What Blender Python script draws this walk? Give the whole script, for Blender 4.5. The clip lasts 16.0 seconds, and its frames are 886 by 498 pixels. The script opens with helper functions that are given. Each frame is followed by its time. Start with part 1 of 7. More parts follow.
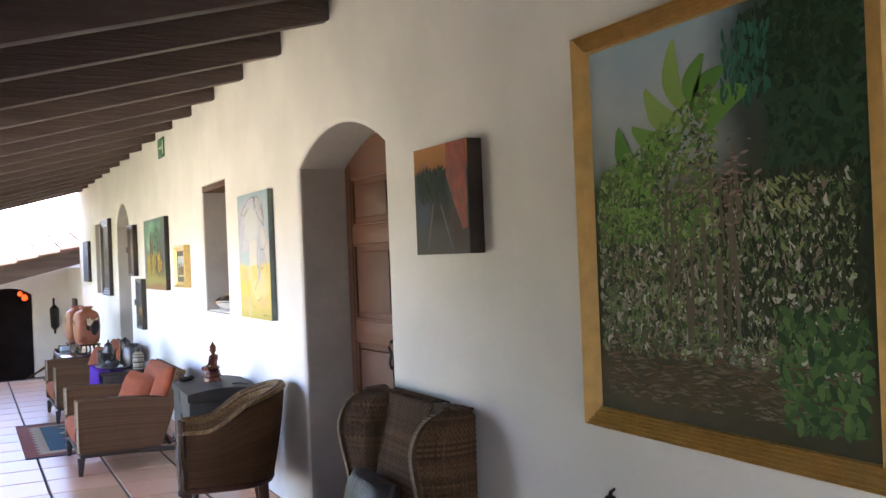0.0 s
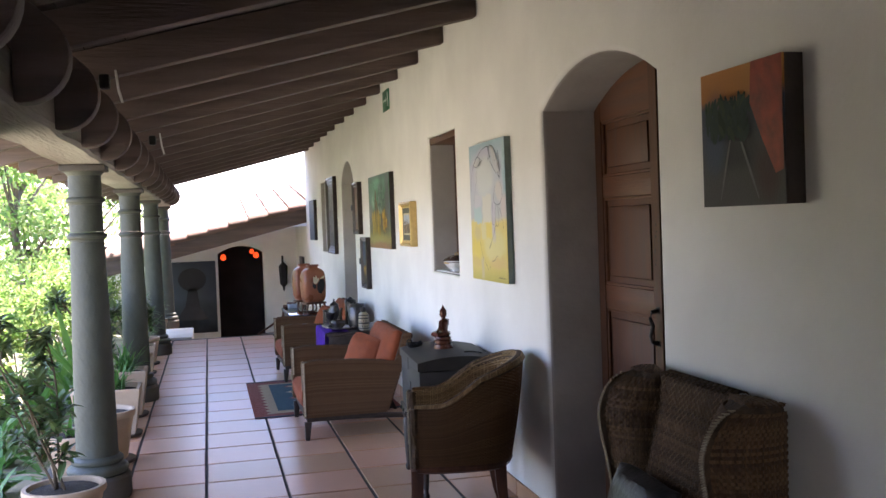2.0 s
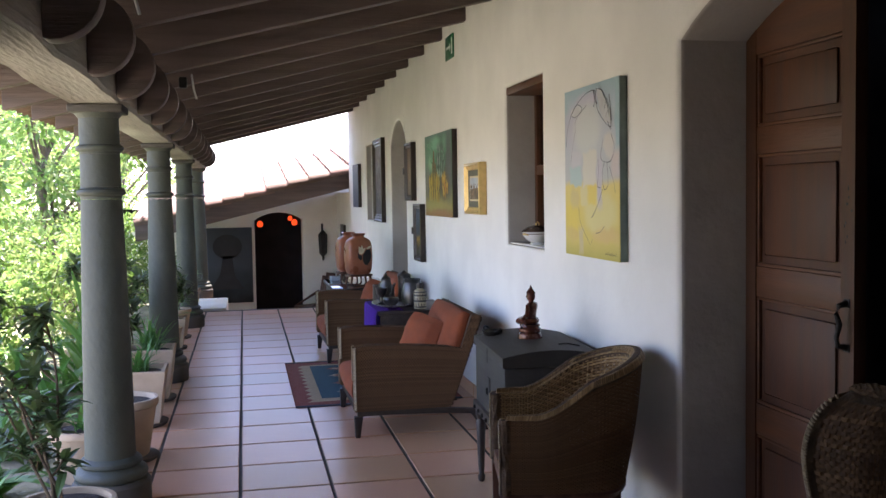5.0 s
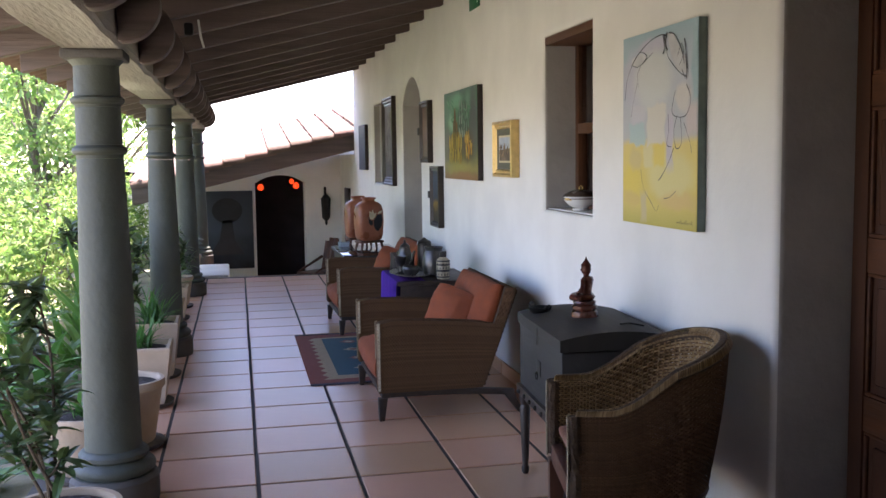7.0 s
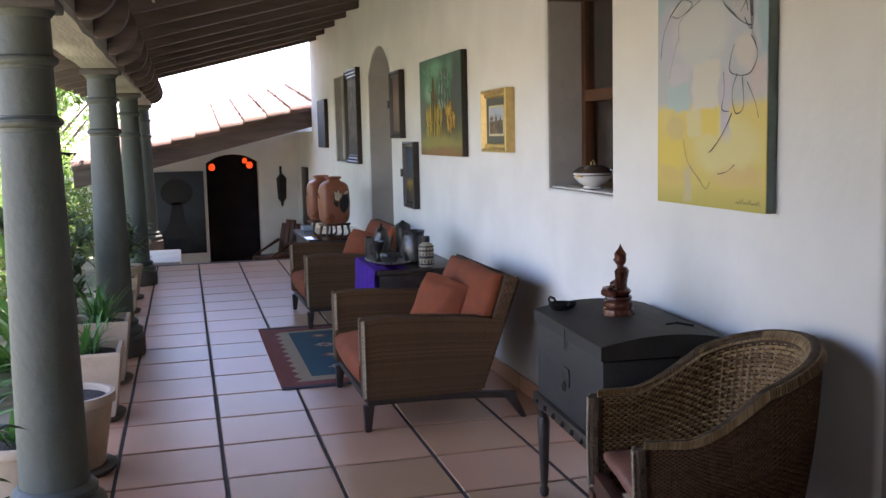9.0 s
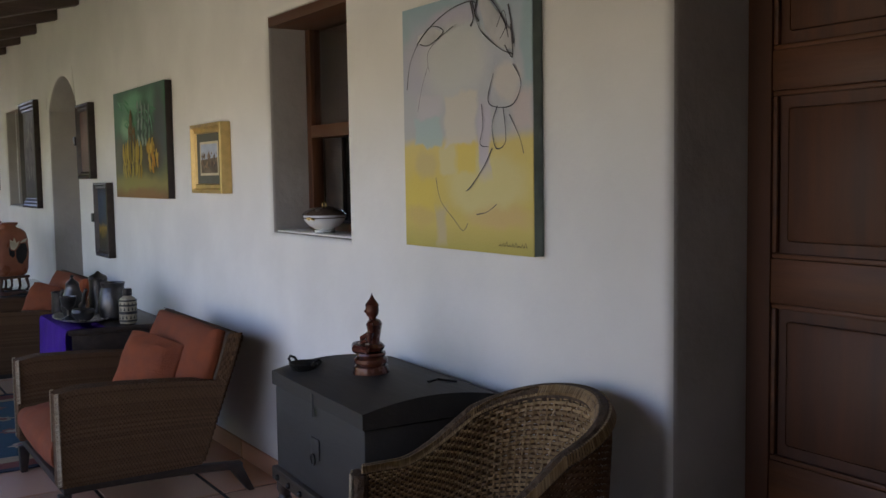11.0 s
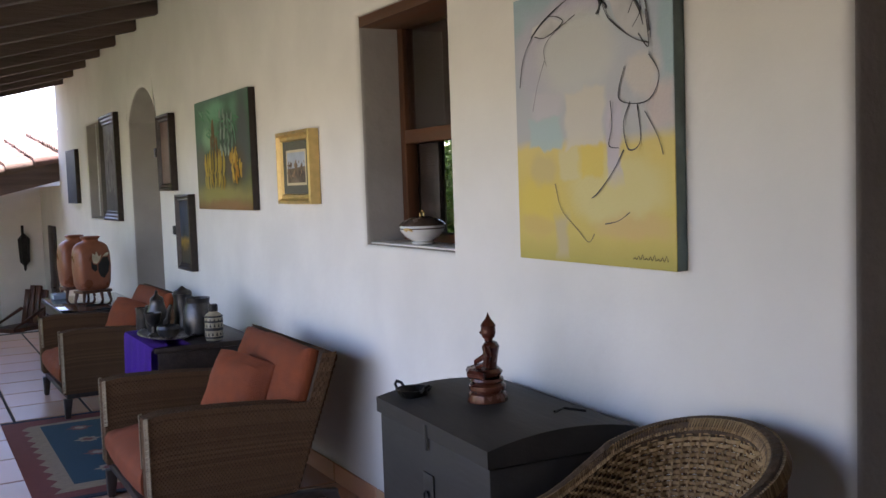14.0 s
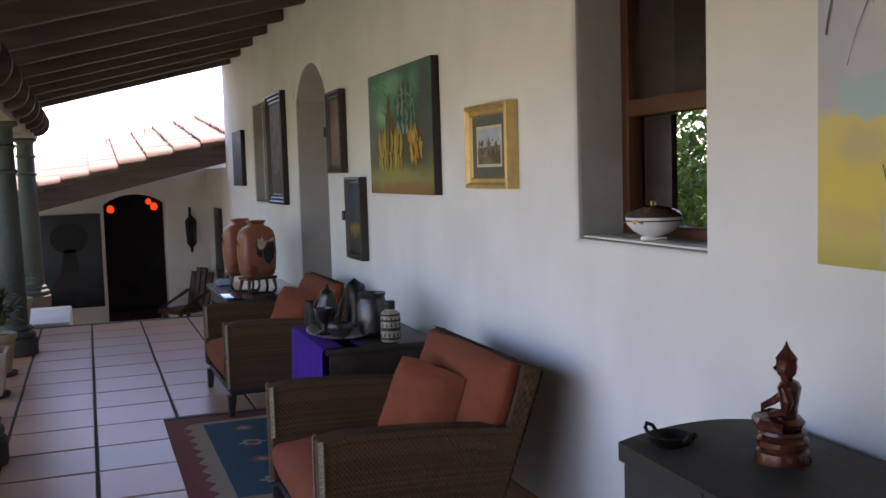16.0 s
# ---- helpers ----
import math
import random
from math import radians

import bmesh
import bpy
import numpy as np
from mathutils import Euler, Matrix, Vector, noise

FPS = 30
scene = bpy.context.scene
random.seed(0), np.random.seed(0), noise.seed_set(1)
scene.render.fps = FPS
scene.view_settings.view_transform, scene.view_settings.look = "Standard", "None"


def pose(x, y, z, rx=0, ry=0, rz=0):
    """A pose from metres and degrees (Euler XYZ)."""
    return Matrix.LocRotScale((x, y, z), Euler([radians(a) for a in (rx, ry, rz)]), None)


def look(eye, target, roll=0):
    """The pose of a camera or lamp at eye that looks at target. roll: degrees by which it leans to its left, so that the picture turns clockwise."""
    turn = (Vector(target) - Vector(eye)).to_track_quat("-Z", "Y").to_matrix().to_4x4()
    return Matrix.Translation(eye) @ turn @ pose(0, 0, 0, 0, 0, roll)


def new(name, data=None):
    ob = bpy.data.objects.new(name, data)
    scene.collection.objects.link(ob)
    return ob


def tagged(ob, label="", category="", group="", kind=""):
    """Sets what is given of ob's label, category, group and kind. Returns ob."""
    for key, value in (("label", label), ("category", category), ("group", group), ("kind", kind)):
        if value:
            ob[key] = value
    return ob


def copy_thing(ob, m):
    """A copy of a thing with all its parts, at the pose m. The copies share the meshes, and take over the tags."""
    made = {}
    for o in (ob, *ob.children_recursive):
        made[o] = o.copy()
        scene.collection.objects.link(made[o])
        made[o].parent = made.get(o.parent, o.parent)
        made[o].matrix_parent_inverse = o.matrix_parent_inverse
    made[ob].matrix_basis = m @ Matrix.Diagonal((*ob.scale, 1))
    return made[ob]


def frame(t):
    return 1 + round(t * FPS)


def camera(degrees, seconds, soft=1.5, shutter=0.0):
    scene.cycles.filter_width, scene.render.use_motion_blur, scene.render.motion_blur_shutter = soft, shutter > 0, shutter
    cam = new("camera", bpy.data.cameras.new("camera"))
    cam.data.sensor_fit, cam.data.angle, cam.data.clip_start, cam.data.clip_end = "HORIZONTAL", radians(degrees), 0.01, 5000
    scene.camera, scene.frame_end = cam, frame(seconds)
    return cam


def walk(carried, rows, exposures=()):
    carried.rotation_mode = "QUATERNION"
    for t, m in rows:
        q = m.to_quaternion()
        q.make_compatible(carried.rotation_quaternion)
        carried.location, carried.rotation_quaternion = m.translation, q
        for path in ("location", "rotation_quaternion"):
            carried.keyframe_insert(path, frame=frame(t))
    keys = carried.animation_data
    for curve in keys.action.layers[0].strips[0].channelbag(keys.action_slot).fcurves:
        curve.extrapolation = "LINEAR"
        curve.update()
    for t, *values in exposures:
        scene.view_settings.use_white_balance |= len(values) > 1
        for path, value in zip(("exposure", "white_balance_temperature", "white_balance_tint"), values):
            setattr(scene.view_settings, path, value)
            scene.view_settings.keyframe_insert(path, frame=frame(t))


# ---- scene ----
cam = camera(49.1, 16.0)

PATH = [
    (0, (0.305, 0.233, 1.607), (1.188, 2.027, 1.614), -2.3),
    (0.5, (0.308, 0.358, 1.604), (1.051, 2.214, 1.603), -2.4),
    (1, (0.352, 0.518, 1.611), (0.974, 2.418, 1.589), -2.6),
    (1.5, (0.383, 0.684, 1.584), (0.911, 2.613, 1.552), -2.0),
    (2, (0.382, 0.965, 1.584), (0.852, 2.908, 1.528), -2.1),
    (2.5, (0.36, 1.226, 1.579), (0.806, 3.174, 1.508), -1.8),
    (3, (0.363, 1.436, 1.561), (0.795, 3.387, 1.488), -1.5),
    (3.5, (0.39, 1.624, 1.565), (0.804, 3.579, 1.483), -1.3),
    (4, (0.393, 1.788, 1.547), (0.795, 3.745, 1.462), -1.0),
    (6.5, (0.293, 2.507, 1.529), (0.691, 4.459, 1.357), -0.8),
    (7, (0.263, 2.665, 1.523), (0.672, 4.614, 1.336), -0.8),
    (7.5, (0.203, 2.835, 1.531), (0.639, 4.777, 1.326), -0.7),
    (8, (0.195, 3.03, 1.516), (0.642, 4.968, 1.303), -0.6),
    (8.2, (0.205, 3.111, 1.509), (0.653, 5.048, 1.292), -0.6),
    (10.3, (0.193, 3.838, 1.48), (1.019, 5.646, 1.257), -1.3),
    (10.5, (0.216, 3.886, 1.468), (1.116, 5.66, 1.264), -0.9),
    (11, (0.215, 3.89, 1.47), (1.3, 5.564, 1.317), -0.9),
    (11.5, (0.14, 3.806, 1.503), (1.388, 5.363, 1.375), -1.4),
    (12, (0.135, 3.772, 1.499), (1.452, 5.273, 1.393), -1.7),
    (12.5, (0.125, 3.79, 1.504), (1.454, 5.282, 1.4), -1.6),
    (13, (0.085, 3.862, 1.513), (1.364, 5.396, 1.398), -1.4),
    (13.5, (0.203, 4.02, 1.499), (1.321, 5.673, 1.366), -2.0),
    (14, (0.243, 4.234, 1.479), (1.208, 5.979, 1.34), -2.0),
    (14.5, (0.193, 4.4, 1.491), (1.054, 6.199, 1.344), -2.2),
    (15, (0.202, 4.57, 1.475), (0.984, 6.405, 1.332), -1.9),
    (15.5, (0.302, 4.795, 1.474), (1.015, 6.658, 1.322), -1.9),
    (16, (0.336, 4.991, 1.475), (1.019, 6.864, 1.314), -1.7),
]
walk(cam, [(t, look(eye, target, roll)) for t, eye, target, roll in PATH],
     [(0, 4.3, 6250, 31), (0.5, 3.72, 6250, 31), (1.2, 3.5, 6250, 31), (3.5, 3.25, 6250, 31), (8.2, 3.05, 6300, 31), (10.5, 2.7, 6400, 31), (11, 2.35, 6400, 31), (11.5, 3.1, 6400, 31), (12.2, 3.35, 6400, 31), (12.8, 3.35, 6400, 31), (14.5, 2.58, 6400, 33), (16, 2.5, 6400, 33)])

# ---- light ----
world = bpy.data.worlds.new("sky")
scene.world = world
world.use_nodes = True
wn = world.node_tree
sky = wn.nodes.new("ShaderNodeTexSky")
sky.sky_type = "NISHITA"
sky.sun_disc = False
to_sun = Vector((0.05, 0.24, 0.97)).normalized()
sky.sun_elevation = math.asin(to_sun.z)
sky.sun_rotation = math.atan2(to_sun.x, to_sun.y)
wn.links.new(sky.outputs[0], wn.nodes["Background"].inputs[0])
wn.nodes["Background"].inputs[1].default_value = 0.15
sun_data = bpy.data.lights.new("sun", "SUN")
sun_data.energy, sun_data.angle, sun_data.color = 5.0, radians(0.5), (1.0, 0.95, 0.86)
sun = new("sun", sun_data)
sun.matrix_world = look((0, 0, 30), Vector((0, 0, 30)) - to_sun)

# ---- materials ----


def mat(name, base, rough=0.6, metal=0.0, var=0.15, scale=8.0, bump=0.1, bump_scale=60.0, second=None, blot=0.0,
        stretch=(1, 1, 1), rnd=0.0, trans=0.0, ior=1.45, emit=None, power=0.0, uneven=0.11):
    """A procedural material: base colour with grain and blotches, relief, optional per-object variation."""
    m = bpy.data.materials.new(name)
    m.use_nodes = True
    n, l = m.node_tree.nodes, m.node_tree.links
    b = n["Principled BSDF"]
    b.inputs["Roughness"].default_value = rough
    b.inputs["Metallic"].default_value = metal
    b.inputs["IOR"].default_value = ior
    b.inputs["Transmission Weight"].default_value = trans
    tc = n.new("ShaderNodeTexCoord")
    mp = n.new("ShaderNodeMapping")
    mp.inputs["Scale"].default_value = stretch
    l.new(tc.outputs["Object"], mp.inputs[0])
    no = n.new("ShaderNodeTexNoise")
    no.inputs["Scale"].default_value, no.inputs["Detail"].default_value = scale, 6
    l.new(mp.outputs[0], no.inputs["Vector"])
    ra = n.new("ShaderNodeValToRGB")
    ra.color_ramp.elements[0].position, ra.color_ramp.elements[1].position = 0.32, 0.68
    ra.color_ramp.elements[0].color = (*[c * (1 - var) for c in base], 1)
    ra.color_ramp.elements[1].color = (*[min(1, c * (1 + var)) for c in base], 1)
    l.new(no.outputs["Fac"], ra.inputs[0])
    out = ra.outputs[0]
    if second:
        n2 = n.new("ShaderNodeTexNoise")
        n2.inputs["Scale"].default_value, n2.inputs["Detail"].default_value = scale * 0.23, 4
        l.new(mp.outputs[0], n2.inputs["Vector"])
        r2 = n.new("ShaderNodeValToRGB")
        r2.color_ramp.elements[0].position, r2.color_ramp.elements[1].position = 0.5 - blot * 0.3, 0.72
        r2.color_ramp.elements[0].color, r2.color_ramp.elements[1].color = (0, 0, 0, 1), (blot, blot, blot, 1)
        l.new(n2.outputs["Fac"], r2.inputs[0])
        mx = n.new("ShaderNodeMix")
        mx.data_type = "RGBA"
        l.new(r2.outputs[0], mx.inputs[0])
        l.new(out, mx.inputs[6])
        mx.inputs[7].default_value = (*second, 1)
        out = mx.outputs[2]
    if rnd:
        oi = n.new("ShaderNodeObjectInfo")
        sc = n.new("ShaderNodeVectorMath")
        sc.operation = "SCALE"
        sc.inputs[0].default_value, sc.inputs[3].default_value = (37.0, 61.0, 13.0), 1.0
        l.new(oi.outputs["Random"], sc.inputs[3])
        l.new(sc.outputs[0], mp.inputs["Location"])
        mr = n.new("ShaderNodeMapRange")
        mr.inputs[3].default_value, mr.inputs[4].default_value = 1 - rnd, 1 + rnd
        l.new(oi.outputs["Random"], mr.inputs[0])
        hs = n.new("ShaderNodeHueSaturation")
        l.new(mr.outputs[0], hs.inputs["Value"])
        mr2 = n.new("ShaderNodeMapRange")
        mr2.inputs[3].default_value, mr2.inputs[4].default_value = 0.5 + rnd * 0.08, 0.5 - rnd * 0.08
        l.new(oi.outputs["Random"], mr2.inputs[0])
        l.new(mr2.outputs[0], hs.inputs["Hue"])
        l.new(out, hs.inputs["Color"])
        out = hs.outputs[0]
    l.new(out, b.inputs["Base Color"])
    if bump:
        nb = n.new("ShaderNodeTexNoise")
        nb.inputs["Scale"].default_value, nb.inputs["Detail"].default_value = bump_scale, 5
        l.new(mp.outputs[0], nb.inputs["Vector"])
        bu = n.new("ShaderNodeBump")
        bu.inputs["Strength"].default_value, bu.inputs["Distance"].default_value = bump, 0.02
        l.new(nb.outputs["Fac"], bu.inputs["Height"])
        l.new(bu.outputs[0], b.inputs["Normal"])
        rr = n.new("ShaderNodeMapRange")
        rr.inputs[3].default_value, rr.inputs[4].default_value = max(0.02, rough - uneven), min(1, rough + uneven)
        l.new(no.outputs["Fac"], rr.inputs[0])
        l.new(rr.outputs[0], b.inputs["Roughness"])
    if emit:
        b.inputs["Emission Color"].default_value = (*emit, 1)
        b.inputs["Emission Strength"].default_value = power
    return m


def island_mat(name, colours, rough=0.6, bump=0.15, translucent=0.0, gloss=0.5):
    """Colour picked along a ramp for each loose piece of a mesh."""
    m = bpy.data.materials.new(name)
    m.use_nodes = True
    n, l = m.node_tree.nodes, m.node_tree.links
    b = n["Principled BSDF"]
    b.inputs["Roughness"].default_value = rough
    b.inputs["Specular IOR Level"].default_value = gloss
    g = n.new("ShaderNodeNewGeometry")
    ra = n.new("ShaderNodeValToRGB")
    el = ra.color_ramp.elements
    while len(el) < len(colours):
        el.new(0.5)
    for i, c in enumerate(colours):
        el[i].position, el[i].color = i / max(1, len(colours) - 1), (*c, 1)
    l.new(g.outputs["Random Per Island"], ra.inputs[0])
    l.new(ra.outputs[0], b.inputs["Base Color"])
    tc = n.new("ShaderNodeTexCoord")
    no = n.new("ShaderNodeTexNoise")
    no.inputs["Scale"].default_value = 45
    l.new(tc.outputs["Object"], no.inputs["Vector"])
    bu = n.new("ShaderNodeBump")
    bu.inputs["Strength"].default_value, bu.inputs["Distance"].default_value = bump, 0.01
    l.new(no.outputs["Fac"], bu.inputs["Height"])
    l.new(bu.outputs[0], b.inputs["Normal"])
    if translucent:
        tr = n.new("ShaderNodeBsdfTranslucent")
        l.new(ra.outputs[0], tr.inputs[0])
        ad = n.new("ShaderNodeMixShader")
        ad.inputs[0].default_value = translucent
        l.new(b.outputs[0], ad.inputs[1])
        l.new(tr.outputs[0], ad.inputs[2])
        l.new(ad.outputs[0], n["Material Output"].inputs[0])
    return m


PLASTER = mat("lime_plaster", (0.72, 0.71, 0.665), 0.85, var=0.06, scale=2.6, bump=0.26, bump_scale=8, second=(0.58, 0.56, 0.50), blot=0.45)
# darker grey than the wall: puts the shade of the openings into their colour
REVEAL = mat("grey_shaded_reveal", (0.36, 0.335, 0.30), 0.9, var=0.10, scale=4, bump=0.25, bump_scale=18, second=(0.29, 0.27, 0.24), blot=0.4)
# about half the wall plaster's value, for the back of the far window niche
ROOM_PLASTER = mat("darker_niche_plaster", (0.35, 0.34, 0.33), 0.9, var=0.1, scale=2, bump=0.15, bump_scale=10)
TILE = mat("terracotta_tile", (0.50, 0.295, 0.18), 0.33, var=0.08, scale=2.4, bump=0.004, bump_scale=14, second=(0.48, 0.22, 0.105), blot=0.6, rnd=0.10, uneven=0.06)
GROUT = mat("dark_grout", (0.06, 0.055, 0.05), 0.9, var=0.25, scale=20, bump=0.3, bump_scale=90)
BEAM = mat("dark_beam_wood", (0.095, 0.066, 0.056), 0.62, var=0.4, scale=5, bump=0.3, bump_scale=26, stretch=(0.25, 3, 3), second=(0.14, 0.105, 0.09), blot=0.5)
PLANK = mat("ceiling_plank_wood", (0.075, 0.054, 0.048), 0.7, var=0.4, scale=6, bump=0.25, bump_scale=24, stretch=(4, 0.3, 2))
LINTEL = mat("whitewashed_lintel", (0.20, 0.17, 0.14), 0.8, var=0.3, scale=5, bump=0.4, bump_scale=18, stretch=(3, 0.35, 3), second=(0.46, 0.45, 0.38), blot=0.65)
DOORWOOD = mat("oiled_door_wood", (0.074, 0.025, 0.007), 0.6, var=0.36, scale=7, bump=0.08, bump_scale=30, stretch=(3, 3, 0.28), second=(0.07, 0.028, 0.014), blot=0.7)
DOORWOOD_H = mat("oiled_rail_wood", (0.102, 0.036, 0.011), 0.56, var=0.36, scale=7, bump=0.08, bump_scale=30, stretch=(3, 0.28, 3), second=(0.075, 0.030, 0.016), blot=0.6)
DARKWOOD = mat("dark_stained_wood", (0.030, 0.020, 0.015), 0.45, var=0.4, scale=7, bump=0.15, bump_scale=30, stretch=(3, 0.4, 3))
REDWOOD = mat("reddish_leg_wood", (0.085, 0.034, 0.020), 0.4, var=0.35, scale=8, bump=0.12, bump_scale=30, stretch=(3, 3, 0.4))
CHESTWOOD = mat("blackened_chest_wood", (0.020, 0.0185, 0.0175), 0.66, var=0.28, scale=6, bump=0.10, bump_scale=20, stretch=(3, 0.5, 3), second=(0.050, 0.042, 0.034), blot=0.45)
STONE = mat("grey_green_column_stone", (0.066, 0.073, 0.056), 0.6, var=0.14, scale=6, bump=0.25, bump_scale=30, second=(0.052, 0.061, 0.046), blot=0.5)
PLINTH = mat("plinth_stone", (0.07, 0.064, 0.054), 0.8, var=0.2, scale=8, bump=0.35, bump_scale=25, second=(0.10, 0.09, 0.08), blot=0.5)
POT = mat("pale_clay", (0.45, 0.33, 0.22), 0.8, var=0.14, scale=7, bump=0.2, bump_scale=40, second=(0.36, 0.29, 0.21), blot=0.6)
SOIL = mat("potting_soil", (0.035, 0.025, 0.018), 0.95, var=0.4, scale=30, bump=0.8, bump_scale=70)
SAUCER = mat("dark_saucer_clay", (0.10, 0.085, 0.07), 0.85, var=0.2, scale=12, bump=0.3, bump_scale=50)
WICKER = island_mat("seagrass_weave", [(0.092, 0.049, 0.024), (0.112, 0.060, 0.030), (0.140, 0.078, 0.040)], 0.75, 0.3, gloss=0.15)
WICKER_CORE = mat("woven_backing", (0.068, 0.040, 0.020), 0.8, var=0.35, scale=30, bump=0.6, bump_scale=70)
WICKER_DARK = island_mat("dark_brown_weave", [(0.060, 0.032, 0.015), (0.095, 0.052, 0.024), (0.150, 0.088, 0.042)], 0.7, 0.3, gloss=0.25)
WICKER_PALE = island_mat("pale_lattice_weave", [(0.16, 0.095, 0.038), (0.24, 0.150, 0.065), (0.33, 0.220, 0.105)], 0.55, 0.3, gloss=0.3)
STITCH = island_mat("pale_whipstitch", [(0.19, 0.14, 0.08), (0.33, 0.26, 0.16)], 0.6, 0.2)
ORANGE = mat("burnt_orange_canvas", (0.21, 0.047, 0.013), 0.9, var=0.16, scale=14, bump=0.3, bump_scale=160, second=(0.145, 0.032, 0.010), blot=0.5)
BLACKCUSH = mat("dark_brown_leather", (0.022, 0.016, 0.014), 0.45, var=0.3, scale=10, bump=0.2, bump_scale=50)
TANSEAT = mat("brown_seat_leather", (0.20, 0.085, 0.055), 0.35, var=0.2, scale=10, bump=0.12, bump_scale=60)
GOLD = mat("gilded_frame", (0.62, 0.44, 0.17), 0.40, metal=0.6, var=0.12, scale=20, bump=0.02, bump_scale=60, uneven=0.03)
BRONZE = mat("lacquered_bronze", (0.075, 0.016, 0.011), 0.25, metal=0.2, var=0.4, scale=18, bump=0.12, bump_scale=60, second=(0.13, 0.06, 0.03), blot=0.5)
IRON = mat("black_iron", (0.018, 0.017, 0.016), 0.5, metal=0.6, var=0.3, scale=20, bump=0.3, bump_scale=70)
PEWTER = mat("tarnished_pewter", (0.075, 0.073, 0.072), 0.34, metal=0.8, var=0.35, scale=14, bump=0.12, bump_scale=50)
SILVER = mat("patterned_silver_tray", (0.55, 0.52, 0.46), 0.3, metal=0.9, var=0.35, scale=30, bump=0.5, bump_scale=80)
CERAMIC = mat("white_glazed_ceramic", (0.66, 0.66, 0.64), 0.16, var=0.05, scale=8, bump=0.03, bump_scale=30)
LIDBROWN = mat("brown_glazed_lid", (0.10, 0.068, 0.05), 0.25, var=0.3, scale=14, bump=0.06, bump_scale=40)
PURPLE = mat("violet_cloth", (0.115, 0.028, 0.40), 0.85, var=0.15, scale=10, bump=0.25, bump_scale=200)
TERRA = mat("burnished_terracotta", (0.29, 0.10, 0.052), 0.30, var=0.25, scale=7, bump=0.15, bump_scale=35, second=(0.16, 0.055, 0.032), blot=0.5)
CREAM = mat("cream_slip", (0.55, 0.48, 0.34), 0.5, var=0.2, scale=20, bump=0.1, bump_scale=50)
BLACKP = mat("black_slip", (0.015, 0.014, 0.014), 0.4, var=0.3, scale=20, bump=0.1, bump_scale=50)
CANVASEDGE = mat("dark_canvas_edge", (0.030, 0.022, 0.018), 0.7, var=0.3, scale=12, bump=0.2, bump_scale=60)
SIGN = mat("green_sign_plastic", (0.015, 0.14, 0.055), 0.4, var=0.1, scale=8, bump=0.03, bump_scale=40)
WHITEP = mat("white_sign_paint", (0.75, 0.77, 0.72), 0.5, var=0.05, scale=8, bump=0.03, bump_scale=40)
ROOFTILE = mat("sunbleached_roof_tile", (0.145, 0.092, 0.068), 0.85, var=0.22, scale=4, bump=0.3, bump_scale=22, rnd=0.2)
EAVETILE = mat("weathered_eave_tile", (0.18, 0.11, 0.08), 0.85, var=0.3, scale=6, bump=0.3, bump_scale=22)
SOILG = mat("garden_soil", (0.20, 0.20, 0.12), 0.95, var=0.4, scale=2, bump=0.8, bump_scale=14, second=(0.24, 0.20, 0.14), blot=0.7)
BARK = mat("grey_bark", (0.12, 0.095, 0.07), 0.9, var=0.3, scale=12, bump=0.6, bump_scale=30, stretch=(2, 2, 0.4))
STEM = mat("plant_stem", (0.085, 0.06, 0.035), 0.8, var=0.3, scale=20, bump=0.4, bump_scale=60)
LEAF_SUN = island_mat("sunlit_leaf", [(0.09, 0.18, 0.035), (0.15, 0.27, 0.055), (0.23, 0.33, 0.085), (0.29, 0.35, 0.13)], 0.45, 0.1, 0.55)
LEAF_BROAD = island_mat("broad_leaf", [(0.045, 0.14, 0.03), (0.075, 0.20, 0.04), (0.12, 0.25, 0.055)], 0.38, 0.1, 0.4)
LEAF_DARK = island_mat("dark_strap_leaf", [(0.045, 0.085, 0.030), (0.080, 0.135, 0.042), (0.115, 0.160, 0.060)], 0.4, 0.1, 0.3)
GREYWALL = mat("grey_garden_wall", (0.33, 0.33, 0.31), 0.9, var=0.15, scale=3, bump=0.3, bump_scale=15)
GLASS = mat("window_glass", (1, 1, 1), 0.02, var=0.0, scale=3, bump=0, trans=1.0)
LAMPGLOW = mat("amber_lamp_glass", (0.8, 0.15, 0.03), 0.4, var=0.05, scale=8, bump=0, emit=(1.0, 0.075, 0.010), power=0.16)
WHITE_CABLE = mat("pale_bracket_metal", (0.55, 0.55, 0.52), 0.4, metal=0.3, var=0.1, scale=10, bump=0.05, bump_scale=40)
# near-black base colour stands in for the gloom of the unlit rooms and passage
DARKROOM = mat("room_gloom_tone", (0.085, 0.08, 0.088), 0.9, var=0.2, scale=3, bump=0.1, bump_scale=20)

# ---- helpers for shapes ----


def mesh_object(name, bm, material, parent=None, smooth=True, angle=35):
    me = bpy.data.meshes.new(name)
    bm.normal_update()
    bm.to_mesh(me)
    bm.free()
    if smooth:
        me.polygons.foreach_set("use_smooth", [True] * len(me.polygons))
        me.set_sharp_from_angle(angle=radians(angle))
    me.materials.append(material)
    ob = new(name, me)
    ob.parent = parent
    return ob


def part(name, bm, material, parent, label="", smooth=True):
    ob = mesh_object(name, bm, material, parent, smooth)
    if label:
        ob["label"] = label
    if name in ("leaf", "frond", "weave", "whipstitch", "rim_wrapping", "outer_shell", "inner_shell", "beaded_rim", "triangle_pattern") or name.endswith("brushwork"):
        ob["kind"] = "stuff"
    return ob


def thing(name, label, category, place, turn=0.0, group="", kind=""):
    ob = new(name)
    ob.empty_display_size = 0.1
    ob.matrix_basis = pose(*place, 0, 0, turn)
    return tagged(ob, label, category, group, kind)


